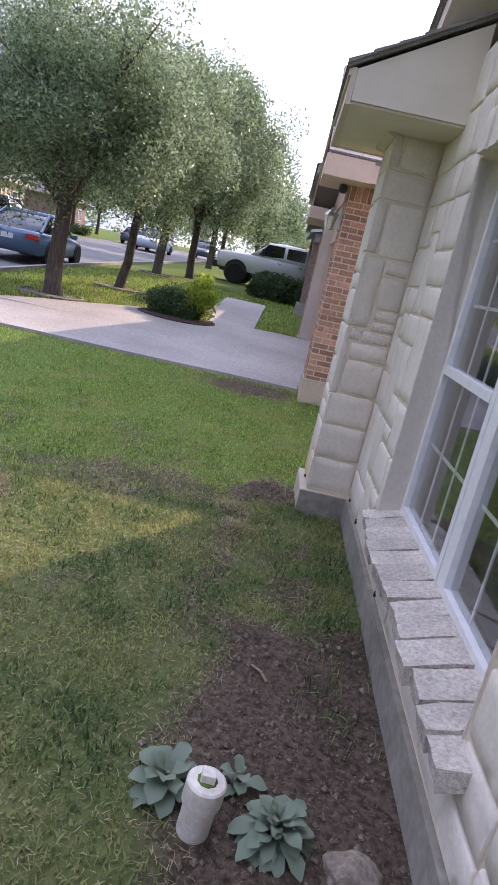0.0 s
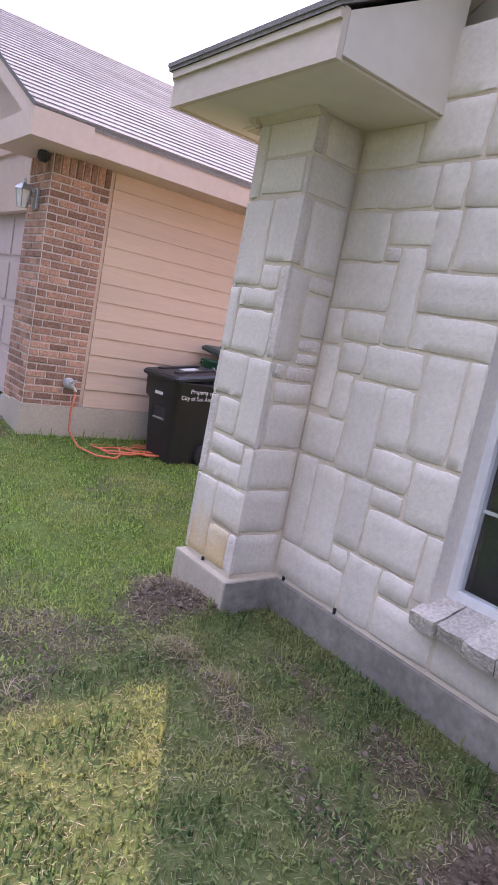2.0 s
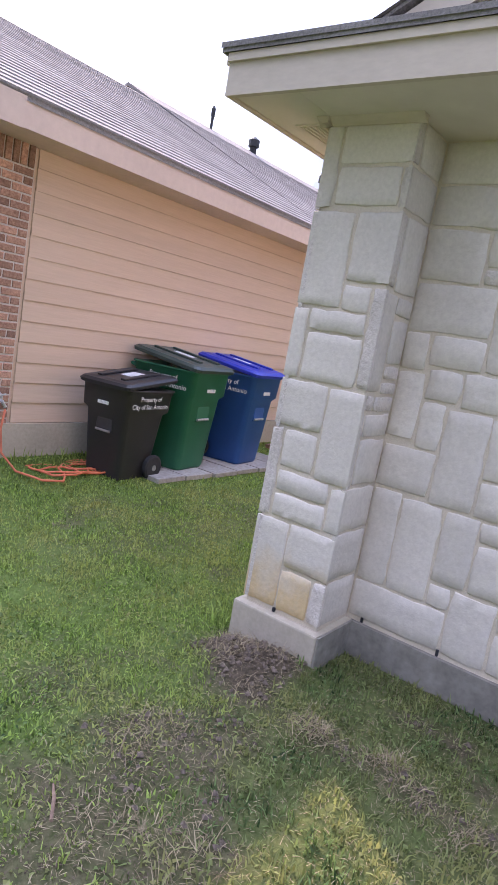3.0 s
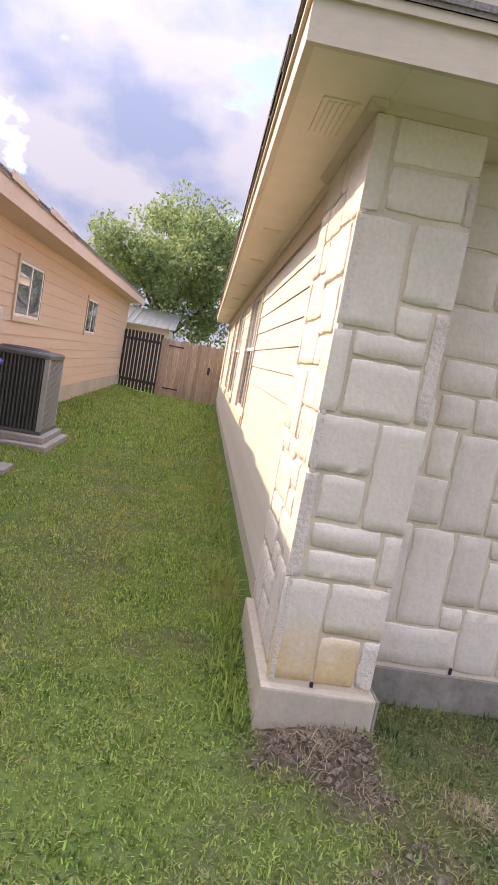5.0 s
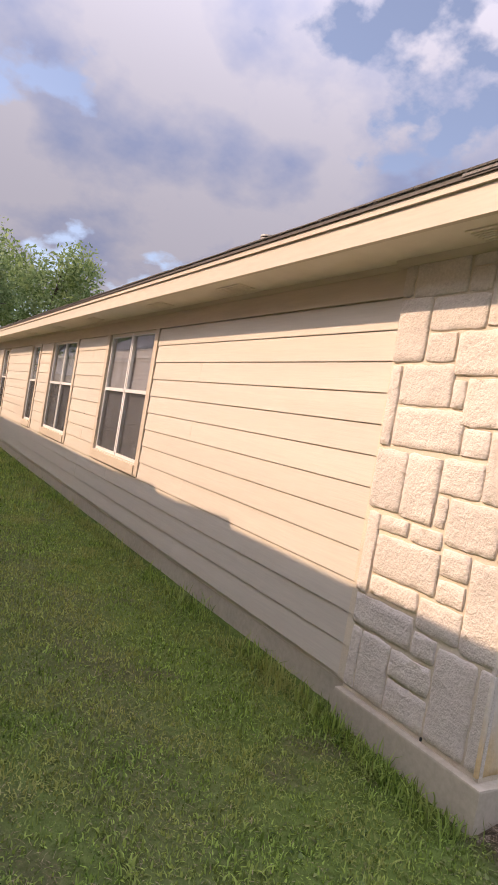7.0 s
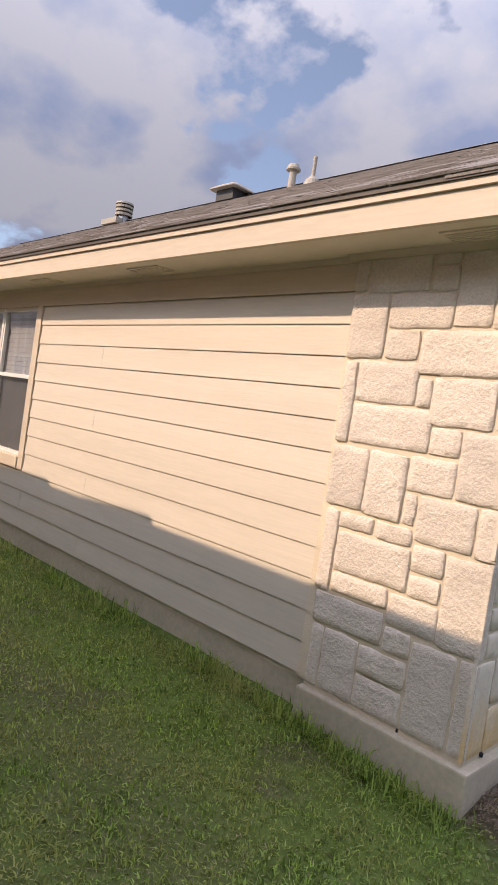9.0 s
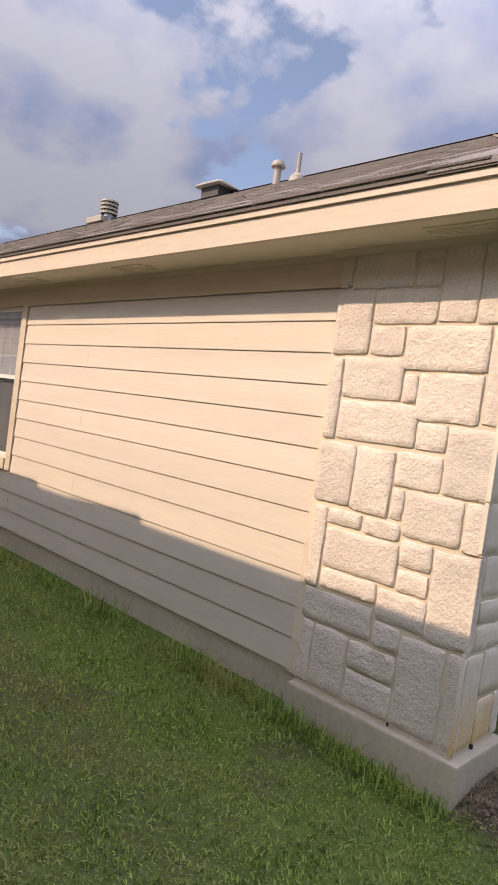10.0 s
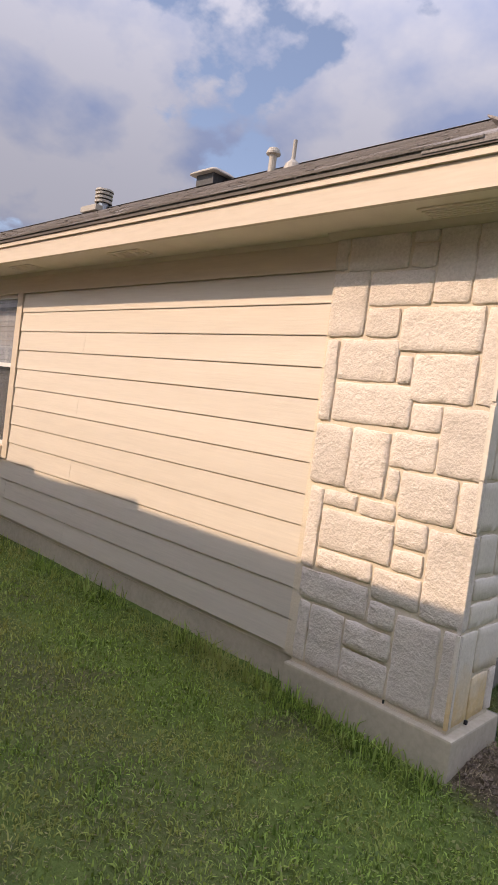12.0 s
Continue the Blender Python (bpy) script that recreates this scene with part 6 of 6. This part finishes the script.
            a.matrix_basis = Matrix.Translation((s * (W - 0.004), y, 0.34)) @ pose(0, 0, 0, 0, 90, 0)
    part("number_plate", block((-0.17, -L / 2 - 0.02, belt - 0.27), (0.17, -L / 2 + 0.02, belt - 0.13)), WHITE_PAINT, c)
    return c


car("blue-grey sedan parked at the kerb", "sedan", (0.07, 0.12, 0.19), (0.09, 0.15, 0.23), gz(-8.05, 20.3, 0.0), 2, "sedan")
car("silver minivan parked farther up the street", "minivan", (0.32, 0.38, 0.45), (0.4, 0.46, 0.52), gz(-10.6, 50.0), 176, "van")
car("teal-grey sedan parked behind the minivan", "sedan", (0.05, 0.10, 0.13), (0.07, 0.13, 0.16), gz(-13.6, 57.0), 0, "sedan")
car("dark sport utility car far up the street", "car", (0.04, 0.06, 0.08), (0.06, 0.08, 0.11), gz(-8.4, 62.0), 178, "suv")
car("dark car under trees across the street", "car", (0.02, 0.02, 0.022), (0.035, 0.03, 0.03), gz(-18.3, 38.0), 85, "suv")
car("dark red car under trees across the street", "car", (0.10, 0.015, 0.015), (0.14, 0.02, 0.02), gz(-18.0, 31.5), 80, "suv")

TRUCK = material("white_truck_paint", (0.66, 0.66, 0.65), (0.76, 0.76, 0.75), 0.3, 100, 0.0, 0.001, 0.8, 0.04, spec=0.6)
truck = tagged(new("pickup_truck"), "white crew-cab pickup truck with black grille guard", "pickup truck")
truck.matrix_basis = Matrix.Translation(gz(-0.2, 28.5, 0.0)) @ pose(0, 0, 0, 0, 0, 84)
W = 0.98
smooth(part("body", hull([(2.95, W * 0.9, W * 0.86, 0.62, 1.10), (2.85, W * 0.97, W * 0.92, 0.58, 1.24), (1.45, W, W * 0.95, 0.55, 1.32), (1.3, W, W * 0.97, 0.52, 1.30), (-1.0, W, W * 0.97, 0.52, 1.30)]), TRUCK, truck))
smooth(part("cab", hull([(1.55, W * 0.92, W * 0.86, 1.26, 1.32), (0.85, W * 0.93, W * 0.76, 1.26, 1.93), (0.2, W * 0.94, W * 0.80, 1.26, 1.98), (-0.8, W * 0.94, W * 0.80, 1.26, 1.97), (-1.0, W * 0.93, W * 0.82, 1.26, 1.88)]), TRUCK, truck))
bm = block((-W, -3.0, 0.62), (-W + 0.08, -1.03, 1.28), None, 0.02)
block((W - 0.08, -3.0, 0.62), (W, -1.03, 1.28), bm, 0.02)
block((-W + 0.085, -3.0, 0.62), (W - 0.085, -2.92, 1.26), bm, 0.02)
block((-W + 0.085, -2.91, 0.62), (W - 0.085, -1.04, 0.74), bm)
part("cargo_bed", bm, TRUCK, truck)
for s in (-1, 1):
    for y0, y1 in ((0.15, 1.05), (-0.78, 0.02)):
        part("window", prism([(y0, 1.36), (y1 + (0.16 if y0 > 0 else 0), 1.36), (y1 - (0.18 if y0 > 0 else 0), 1.84), (y0, 1.86)], "x", s * (W * 0.905), s * (W * 0.885) + s * 0.045), CAR_GLASS, truck)
    for y in (2.05, -1.95):
        wheel(truck, s * (W - 0.10), y, 0.42, 0.27)
        a = part("wheel_arch", tube([(0.50, -0.01), (0.50, 0.010)], 26), BLACK_METAL, truck)
        a.matrix_basis = Matrix.Translation((s * (W - 0.004), y, 0.48)) @ pose(0, 0, 0, 0, 90, 0)
    part("headlight", block((s * 0.52, 2.86, 0.98), (s * 0.90, 2.965, 1.16), None, 0.02), CLEAR_LAMP, truck)
    part("mirror", block((s * (W + 0.02), 0.95, 1.32), (s * (W + 0.24), 1.05, 1.62), None, 0.02), BLACK_METAL, truck)
    part("door_handle", block((s * (W - 0.01), 0.2, 1.15), (s * (W + 0.02), 0.34, 1.18)), BLACK_METAL, truck)
    part("door_handle", block((s * (W - 0.01), -0.72, 1.15), (s * (W + 0.02), -0.58, 1.18)), BLACK_METAL, truck)
    part("tail_light", block((s * 0.78, -3.02, 0.85), (s * 0.985, -2.95, 1.22), None, 0.01), RED_LAMP, truck)
part("windscreen", prism([(1.50, 1.345), (0.93, 1.885), (0.90, 1.885), (1.45, 1.345)], "x", -0.78, 0.78), CAR_GLASS, truck)
part("front_bumper", block((-0.98, 2.9, 0.50), (0.98, 3.12, 0.78), None, 0.04), BLACK_METAL, truck)
for x in (-0.62, 0.62):
    part("grille_guard", pipe([(x, 3.10, 0.5), (x, 3.18, 1.0), (x, 3.08, 1.25)], 0.04), BLACK_METAL, truck)
for z in (0.85, 1.18):
    part("grille_guard", pipe([(-0.9, 3.12, z), (0.9, 3.12, z)], 0.035), BLACK_METAL, truck)
part("chassis", block((-0.75, -2.9, 0.42), (0.75, 2.8, 0.56)), BLACK_METAL, truck)

# small flag on a pole behind the truck
FLAG_RED = material("flag_red", (0.45, 0.05, 0.05), (0.55, 0.08, 0.08), 0.8, 20, 0.1)
flag = thing("flag", "small red and white striped flag on a pole", "flag", gz(1.1, 30.0))
part("pole", tube([(0.02, 0), (0.018, 2.3)], 8), STEEL, flag)
for k in range(7):
    part("stripe", block((-0.62, -0.01, 1.55 + k * 0.09), (-0.02, 0.0, 1.637 + k * 0.09)), FLAG_RED if k % 2 == 0 else WHITE_PAINT, flag)

# basketball hoop across the street
hoop = thing("basketball_hoop", "white basketball backboard on a dark pole", "basketball hoop", gz(-17.0, 47.5))
part("pole", pipe([(0, 0, 0), (0, 0, 2.4), (0.5, 0, 2.9)], 0.06), BLACK_METAL, hoop)
part("backboard", block((0.5, -0.55, 2.4), (0.54, 0.55, 3.2), None, 0.01), WHITE_PAINT, hoop)
part("ring", tube([(0.23, 2.55), (0.245, 2.56), (0.23, 2.57)], 16), FLAG_RED, hoop).location = (0.8, 0, 0)

# ---- houses farther off ----
FAR_BRICK = material("weathered_brick", (0.20, 0.14, 0.12), (0.34, 0.25, 0.21), 0.9, 14, 0.4, 0.01, 2, 0.15)
GREY_SIDING = material("grey_siding", (0.26, 0.25, 0.24), (0.34, 0.33, 0.31), 0.8, 9, 0.3, 0.004, 0.8, 0.06, stretch=(1, 1, 7))


def far_house(at, size, label, wall_mat, turn=0.0, rise=1.8):
    """A plain house, front towards -x, with door, windows and a hipped roof."""
    h = tagged(new("house"), label, "house")
    h.matrix_basis = Matrix.Translation(at) @ pose(0, 0, 0, 0, 0, turn)
    dx, dy, dz = size
    part("wall", block((0, 0, -0.3), (dx, dy, dz)), wall_mat, h)
    bm = bmesh.new()
    o = 0.45
    base = [bm.verts.new(p) for p in ((-o, -o, dz), (dx + o, -o, dz), (dx + o, dy + o, dz), (-o, dy + o, dz))]
    top = [bm.verts.new((dx / 2, dy * 0.35, dz + rise)), bm.verts.new((dx / 2, dy * 0.65, dz + rise))]
    bm.faces.new(base[::-1])
    bm.faces.new((base[0], base[1], top[0]))
    bm.faces.new((base[1], base[2], top[1], top[0]))
    bm.faces.new((base[2], base[3], top[1]))
    bm.faces.new((base[3], base[0], top[0], top[1]))
    part("roof", bm, SHINGLE, h)
    part("fascia", block((-o - 0.02, -o - 0.02, dz - 0.2), (dx + o + 0.02, dy + o + 0.02, dz - 0.004)), TRIM, h)
    for y in (dy * 0.2, dy * 0.75):
        wnd = part("window", bars((-0.06, y - 0.6, 0.9), (0.0, y + 0.6, 2.2), 0.09, 0), WHITE_FRAME, h)
        part("pane", block((-0.03, y - 0.51, 0.99), (-0.01, y + 0.51, 2.11)), CAR_GLASS, wnd)
    part("door", block((-0.05, dy * 0.45, 0.0), (0.0, dy * 0.45 + 0.95, 2.1), None, 0.01), DARK_WOOD, h)
    return h


far_house(gz(1.6, 17.0), (9, 12, 3.1), "grey two-tone house beyond the garage", GREY_SIDING, 0, 2.4)
far_house(gz(1.4, 33.0), (9, 12, 3.2), "brick house farther along the street", FAR_BRICK, 0, 2.2)
for x, y, m_ in ((-24, 30, SIDING), (-25, 44, FAR_BRICK), (-25, 60, SIDING), (-25, 78, FAR_BRICK)):
    far_house(gz(x, y), (9, 11, 3.0), "single-storey house behind trees across the street", m_, 180, 2.0)
# porch with a pale canopy and a stone-faced column
PALE_ROOF = material("pale_metal_roof", (0.5, 0.55, 0.62), (0.62, 0.67, 0.73), 0.4, 12, 0.05, 0.001, 1, 0.05)
porch = thing("porch", "house porch with a pale canopy on brick columns", "porch", gz(0.62, 19.5))
part("canopy", prism([(-0.35, 2.35), (1.4, 2.75), (1.4, 2.83), (-0.35, 2.42)], "y", -0.6, 3.6), PALE_ROOF, porch)
part("beam", block((-0.2, -0.5, 2.12), (0.0, 3.5, 2.36)), GREY_SIDING, porch)
for y in (-0.35, 2.9):
    col = part("column", block((-0.2, y, 0.0), (0.2, y + 0.4, 2.12), None, 0.01), FAR_BRICK, porch)
    part("column_base", block((-0.3, y - 0.05, -0.2), (0.3, y + 0.55, 0.35), None, 0.01), CONCRETE, porch)
part("upper_wall", block((-0.40, 0.3, 2.84), (0.6, 9.0, 4.0)), GREY_SIDING, porch)
part("upper_fascia", block((-0.55, 0.1, 4.001), (0.65, 9.2, 4.25)), GREY_SIDING, porch)
part("upper_roof", prism([(-0.6, 4.251), (0.7, 4.75), (0.7, 4.251)], "y", 0.05, 9.3), SHINGLE, porch)

# ---- grass and litter ----
BLADE = leaf_material("grass_blade", (0.075, 0.135, 0.025), (0.44, 0.585, 0.135), 0.45, 0.6, 2.2, (0.42, 0.42, 0.14))
# thin front-yard grass, its greens also darkened to carry the house's shade
THIN_BLADE = leaf_material("thin_shade_toned_blade", (0.022, 0.050, 0.018), (0.235, 0.33, 0.115), 0.50, 0.6, 3.0, (0.42, 0.40, 0.15))
STRAW = leaf_material("dry_straw", (0.19, 0.145, 0.085), (0.45, 0.37, 0.23), 0.15, 0.8)
LITTER = leaf_material("leaf_litter", (0.035, 0.024, 0.017), (0.20, 0.148, 0.105), 0.05, 0.9)
CLOD = material("dry_soil_clod", (0.085, 0.064, 0.048), (0.25, 0.195, 0.15), 0.95, 60, 0.8, 0.006, 8, 0.3)


def blade_mesh(name, spots, length, width, lean, seed, flat=0.0):
    """Bent blades at spots (x, y, z, scale): a quad and a tip each."""
    rs = np.random.RandomState(seed)
    p = np.array(spots)
    k = len(p)
    ln = length * p[:, 3] * rs.uniform(0.55, 1.25, k)
    wd = width * rs.uniform(0.7, 1.3, k)
    a = rs.uniform(0, 2 * np.pi, k)
    tilt = np.clip(np.abs(rs.normal(0, lean, k)) + flat, 0, 1.5)
    dirx, diry = np.cos(a) * np.sin(tilt), np.sin(a) * np.sin(tilt)
    up_ = np.cos(tilt)
    sx, sy = -np.sin(a + rs.normal(0, 0.5, k)), np.cos(a + rs.normal(0, 0.5, k))
    base = p[:, :3] - np.array([0, 0, 0.006])
    side = np.stack([sx * wd / 2, sy * wd / 2, np.zeros(k)], 1)
    mid = base + np.stack([dirx * ln * 0.45, diry * ln * 0.45, up_ * ln * 0.6], 1)
    tip = base + np.stack([dirx * ln * 1.15, diry * ln * 1.15, up_ * ln * (0.95 - 0.25 * np.sin(tilt))], 1)
    v = np.stack([base - side, base + side, mid + side * 0.8, mid - side * 0.8, tip], 1).reshape(-1, 3)
    idx = np.arange(k)[:, None] * 5 + np.array([[0, 1, 2, 3, 3, 2, 4]])
    me = bpy.data.meshes.new(name)
    me.vertices.add(5 * k)
    me.vertices.foreach_set("co", v.astype(np.float32).ravel())
    me.loops.add(7 * k)
    me.loops.foreach_set("vertex_index", idx.astype(np.int32).ravel())
    me.polygons.add(2 * k)
    start = (np.arange(k)[:, None] * 7 + np.array([[0, 4]])).ravel()
    me.polygons.foreach_set("loop_start", start.astype(np.int32))
    me.polygons.foreach_set("loop_total", np.tile(np.array([4, 3], dtype=np.int32), k))
    me.update(calc_edges=True)
    return me


def paved(x, y):
    return (y > 8.38 and y < 13.64 and x > drive_edge(y) - 0.03) or (x > 0.70 and y < 4.25) or (x > 0.34 and 4.2 < y < 4.75) or (x > 1.35 and y < 4.66) or (x > 0.38 and 7.96 < y) or (-1.78 < x < -0.52 and 13.6 < y < 19.6) or (2.08 < x < 4.62 and 7.03 < y < 7.82) or (5.7 < x < 7.02 and y > 6.96) or x < -6.8


def scatter(x0, x1, y0, y1, density, seed, keep, scale):
    rs = np.random.RandomState(seed)
    k = int((x1 - x0) * (y1 - y0) * density)
    out = []
    for x, y, u in zip(rs.uniform(x0, x1, k).tolist(), rs.uniform(y0, y1, k).tolist(), rs.uniform(0, 1, k).tolist()):
        if paved(x, y):
            continue
        s = keep(x, y, u)
        if s > 0:
            out.append((x, y, ground_z(x, y), s * scale))
    return out


def green(x, y, u):
    b = bare(x, y)
    clump = noise.noise(Vector((x * 3, y * 3, 20))) + 0.9 * noise.noise(Vector((x * 11, y * 11, 40)))
    hole = (0.25 + 0.5 * ramp01(-clump, 0.15, 0.8) if y > 4.25 else 0.25 + 0.75 * ramp01(-clump, 0.0, 0.55)) if y < 8.4 else 0
    return 0 if u < max(b * 1.08, hole * 0.9) else 0.8 + 0.35 * u + 0.45 * clump


def straw(x, y, u):
    b = bare(x, y)
    most = (0.26 if y < 4.3 else 0.17) + 0.6 * b
    return 0.5 + u if u < most and b < 0.97 else 0


def litter(x, y, u):
    if math.hypot(x - 0.16, y - 4.46) < 0.42:
        return 0
    return 0.6 + u if bare(x, y) > 0.55 + 0.3 * u else 0


def lay(name, spots, mat, label, category, length, width, lean, seed, flat=0.0):
    me = blade_mesh(name, spots, length, width, lean, seed, flat)
    me.materials.append(mat)
    return tagged(new(name, me), label, category, kind="stuff")


near = scatter(-2.6, 2.0, 1.0, 7.4, 9000, 1, green, 1.0) + scatter(-2.6, 0.7, -0.3, 1.0, 1500, 2, green, 1.0)
lay("grass", [q for q in near if q[1] > 4.25 + 0.25 * q[0]], BLADE, "short green lawn grass close to the house", "grass", 0.033, 0.0078, 1.05, 1)
lay("grass", [q for q in near if q[1] <= 4.25 + 0.25 * q[0]], THIN_BLADE, "thin green front-yard grass coloured darker for shade", "grass", 0.042, 0.0072, 1.0, 21)
mid_grass = scatter(-6.8, -2.6, 1.0, 8.38, 1800, 3, green, 1.15) + scatter(-2.6, 0.4, 7.4, 8.38, 4500, 4, green, 1.0) + scatter(0.4, 5.5, 7.4, 7.96, 4000, 5, green, 1.0) + scatter(2.0, 7.0, 4.66, 7.4, 5000, 6, green, 1.0)
lay("grass", mid_grass, BLADE, "green lawn grass between the houses", "grass", 0.036, 0.0092, 1.0, 2)
far_grass = scatter(-6.8, -2.0, 10.3, 13.64, 700, 14, green, 1.4) + scatter(7.0, 18.5, 4.66, 7.96, 900, 7, green, 1.3) + scatter(-6.8, -0.5, 13.64, 22.0, 500, 8, green, 1.5) + scatter(-0.5, 0.4, 13.64, 22, 500, 9, green, 1.5)
lay("grass", far_grass, BLADE, "green lawn grass farther off", "grass", 0.06, 0.014, 0.7, 3)
dry = scatter(-2.6, 1.4, 0.3, 7.0, 3200, 10, straw, 1.0) + scatter(1.4, 7.0, 4.66, 7.4, 2400, 11, straw, 1.0) + scatter(-1.3, 0.6, 7.2, 8.4, 2600, 13, straw, 0.8)
dry = [(x, y, z + 0.013, s) for x, y, z, s in dry]
lay("dry_grass", dry, STRAW, "dry straw thatch lying in the lawn", "dry grass", 0.038, 0.0023, 0.4, 4, 1.0)
bits = [(x, y, z + 0.010, s) for x, y, z, s in scatter(-1.9, 0.72, 0.3, 4.7, 3200, 12, litter, 1.0)]
lay("leaf_litter", bits, LITTER, "brown leaf litter and mulch on bare soil", "leaf litter", 0.013, 0.0048, 0.5, 5, 0.8)


def tufts(spots, seed):
    rng = random.Random(seed)
    out = []
    for x, y, n_, r, s in spots:
        for k in range(n_):
            px, py = x + rng.gauss(0, r), y + rng.gauss(0, r * 0.5)
            if not paved(px, py):
                out.append((px, py, ground_z(px, py), s * rng.uniform(0.6, 1.3)))
    return out


def weed(x, y, u):
    patch = noise.noise(Vector((x * 2.3, y * 2.3, 55)))
    return 0.5 + u if u < 0.35 + 0.9 * patch and bare(x, y) < 0.85 else 0


weeds = [(x, y, z + 0.012, q) for x, y, z, q in scatter(-2.4, 0.66, 1.2, 5.6, 1500, 17, weed, 1.0)]
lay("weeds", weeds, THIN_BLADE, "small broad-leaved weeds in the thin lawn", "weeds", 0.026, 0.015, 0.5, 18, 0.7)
STICK = material("dry_stick_bark", (0.16, 0.10, 0.07), (0.34, 0.23, 0.16), 0.9, 30, 0.5, 0.003, 6, 0.2)
for x, y, ln, turn in ((-1.10, 4.32, 0.16, 0.9), (0.18, 2.15, 0.12, 2.2), (-0.72, 2.62, 0.10, 1.4)):
    st = tagged(part("stick", pipe([(-ln / 2 * math.cos(turn), -ln / 2 * math.sin(turn), 0.0), (0.01, 0.005, 0.006), (ln / 2 * math.cos(turn), ln / 2 * math.sin(turn), 0.003)], [0.006, 0.007, 0.003], 6), STICK), "dry brown stick lying on the lawn", "stick", "sticks on the lawn")
    st.location = (x, y, ground_z(x, y) + 0.008)

rng = random.Random(12)
edge, wall_edge = [], []
for k in range(300):
    x = 1.4 + 15 * (k / 300) ** 1.6
    dens = 0.5 + 0.9 * noise.noise(Vector((x * 1.7, 0, 3))) + 0.5 * noise.noise(Vector((x * 6, 0, 9)))
    edge.append((x, 4.74 + rng.uniform(0, 0.14), int(22 * max(0, dens)), 0.09, 0.6 + 1.0 * max(0, dens)))
for k in range(70):
    edge.append((0.36 + 1.05 * k / 70, 4.80 + rng.uniform(0, 0.1), 12, 0.05, 1.1))
for k in range(60):
    y = 1.8 + 2.35 * k / 60
    dens = 0.5 + 0.5 * noise.noise(Vector((0, y * 1.9, 8))) + (0.4 if 2.7 < y < 3.4 else 0)
    wall_edge.append((0.58 + rng.uniform(-0.14, 0.05), y, int(20 * max(0, dens)), 0.08, 0.8))
for k in range(30):
    edge.append((0.42 + k * 0.13, 7.90, 10, 0.06, 1.1))
lay("long_grass", tufts(edge, 3), BLADE, "longer grass tufts along the slab edge", "grass", 0.105, 0.008, 0.85, 6)
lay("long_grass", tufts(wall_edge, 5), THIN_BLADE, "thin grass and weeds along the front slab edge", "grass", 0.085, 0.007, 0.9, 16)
pile = []
for hx, hy, hr, count in ((0.14, 4.44, 0.26, 14), (-0.10, 3.95, 0.10, 11), (-0.06, 3.62, 0.13, 13), (-0.14, 3.33, 0.12, 7), (-0.60, 4.40, 0.22, 10), (-0.95, 4.02, 0.2, 8)):
    for k in range(count):
        a, r = rng.uniform(0, 6.28), rng.uniform(0, 1) ** 0.7
        pile.append((hx + hr * r * math.cos(a), hy + 1.2 * hr * r * math.sin(a), 26, 0.05, 1.0))
lay("dry_grass", tufts(pile, 4), STRAW, "heap of pulled dry weeds at the house corner", "dry grass", 0.085, 0.003, 0.5, 7, 0.75)
# clods and small stones in the bare soil
rs = np.random.RandomState(9)
bm = bmesh.new()
for x, y in list(zip(rs.uniform(-0.9, 0.68, 2600), rs.uniform(0.6, 4.75, 2600))) + list(zip(rs.normal(0.15, 0.16, 520), rs.normal(4.47, 0.17, 520))):
    if bare(x, y) < 0.6 or paved(x, y):
        continue
    s = 0.004 + 0.013 * rs.uniform() ** 3
    base = Vector((x, y, ground_z(x, y) + s * 0.3))
    pts = [bm.verts.new(base + Vector(d) * s * rs.uniform(0.7, 1.4)) for d in ((1, 0, 0), (-1, 0, 0), (0, 1, 0), (0, -1, 0), (0, 0, 1), (0, 0, -1))]
    for a, b, c in ((0, 2, 4), (2, 1, 4), (1, 3, 4), (3, 0, 4), (2, 0, 5), (1, 2, 5), (3, 1, 5), (0, 3, 5)):
        bm.faces.new((pts[a], pts[b], pts[c]))
tagged(part("soil_clods", bm, CLOD), "small clods and stones on bare soil", "clods", kind="stuff")
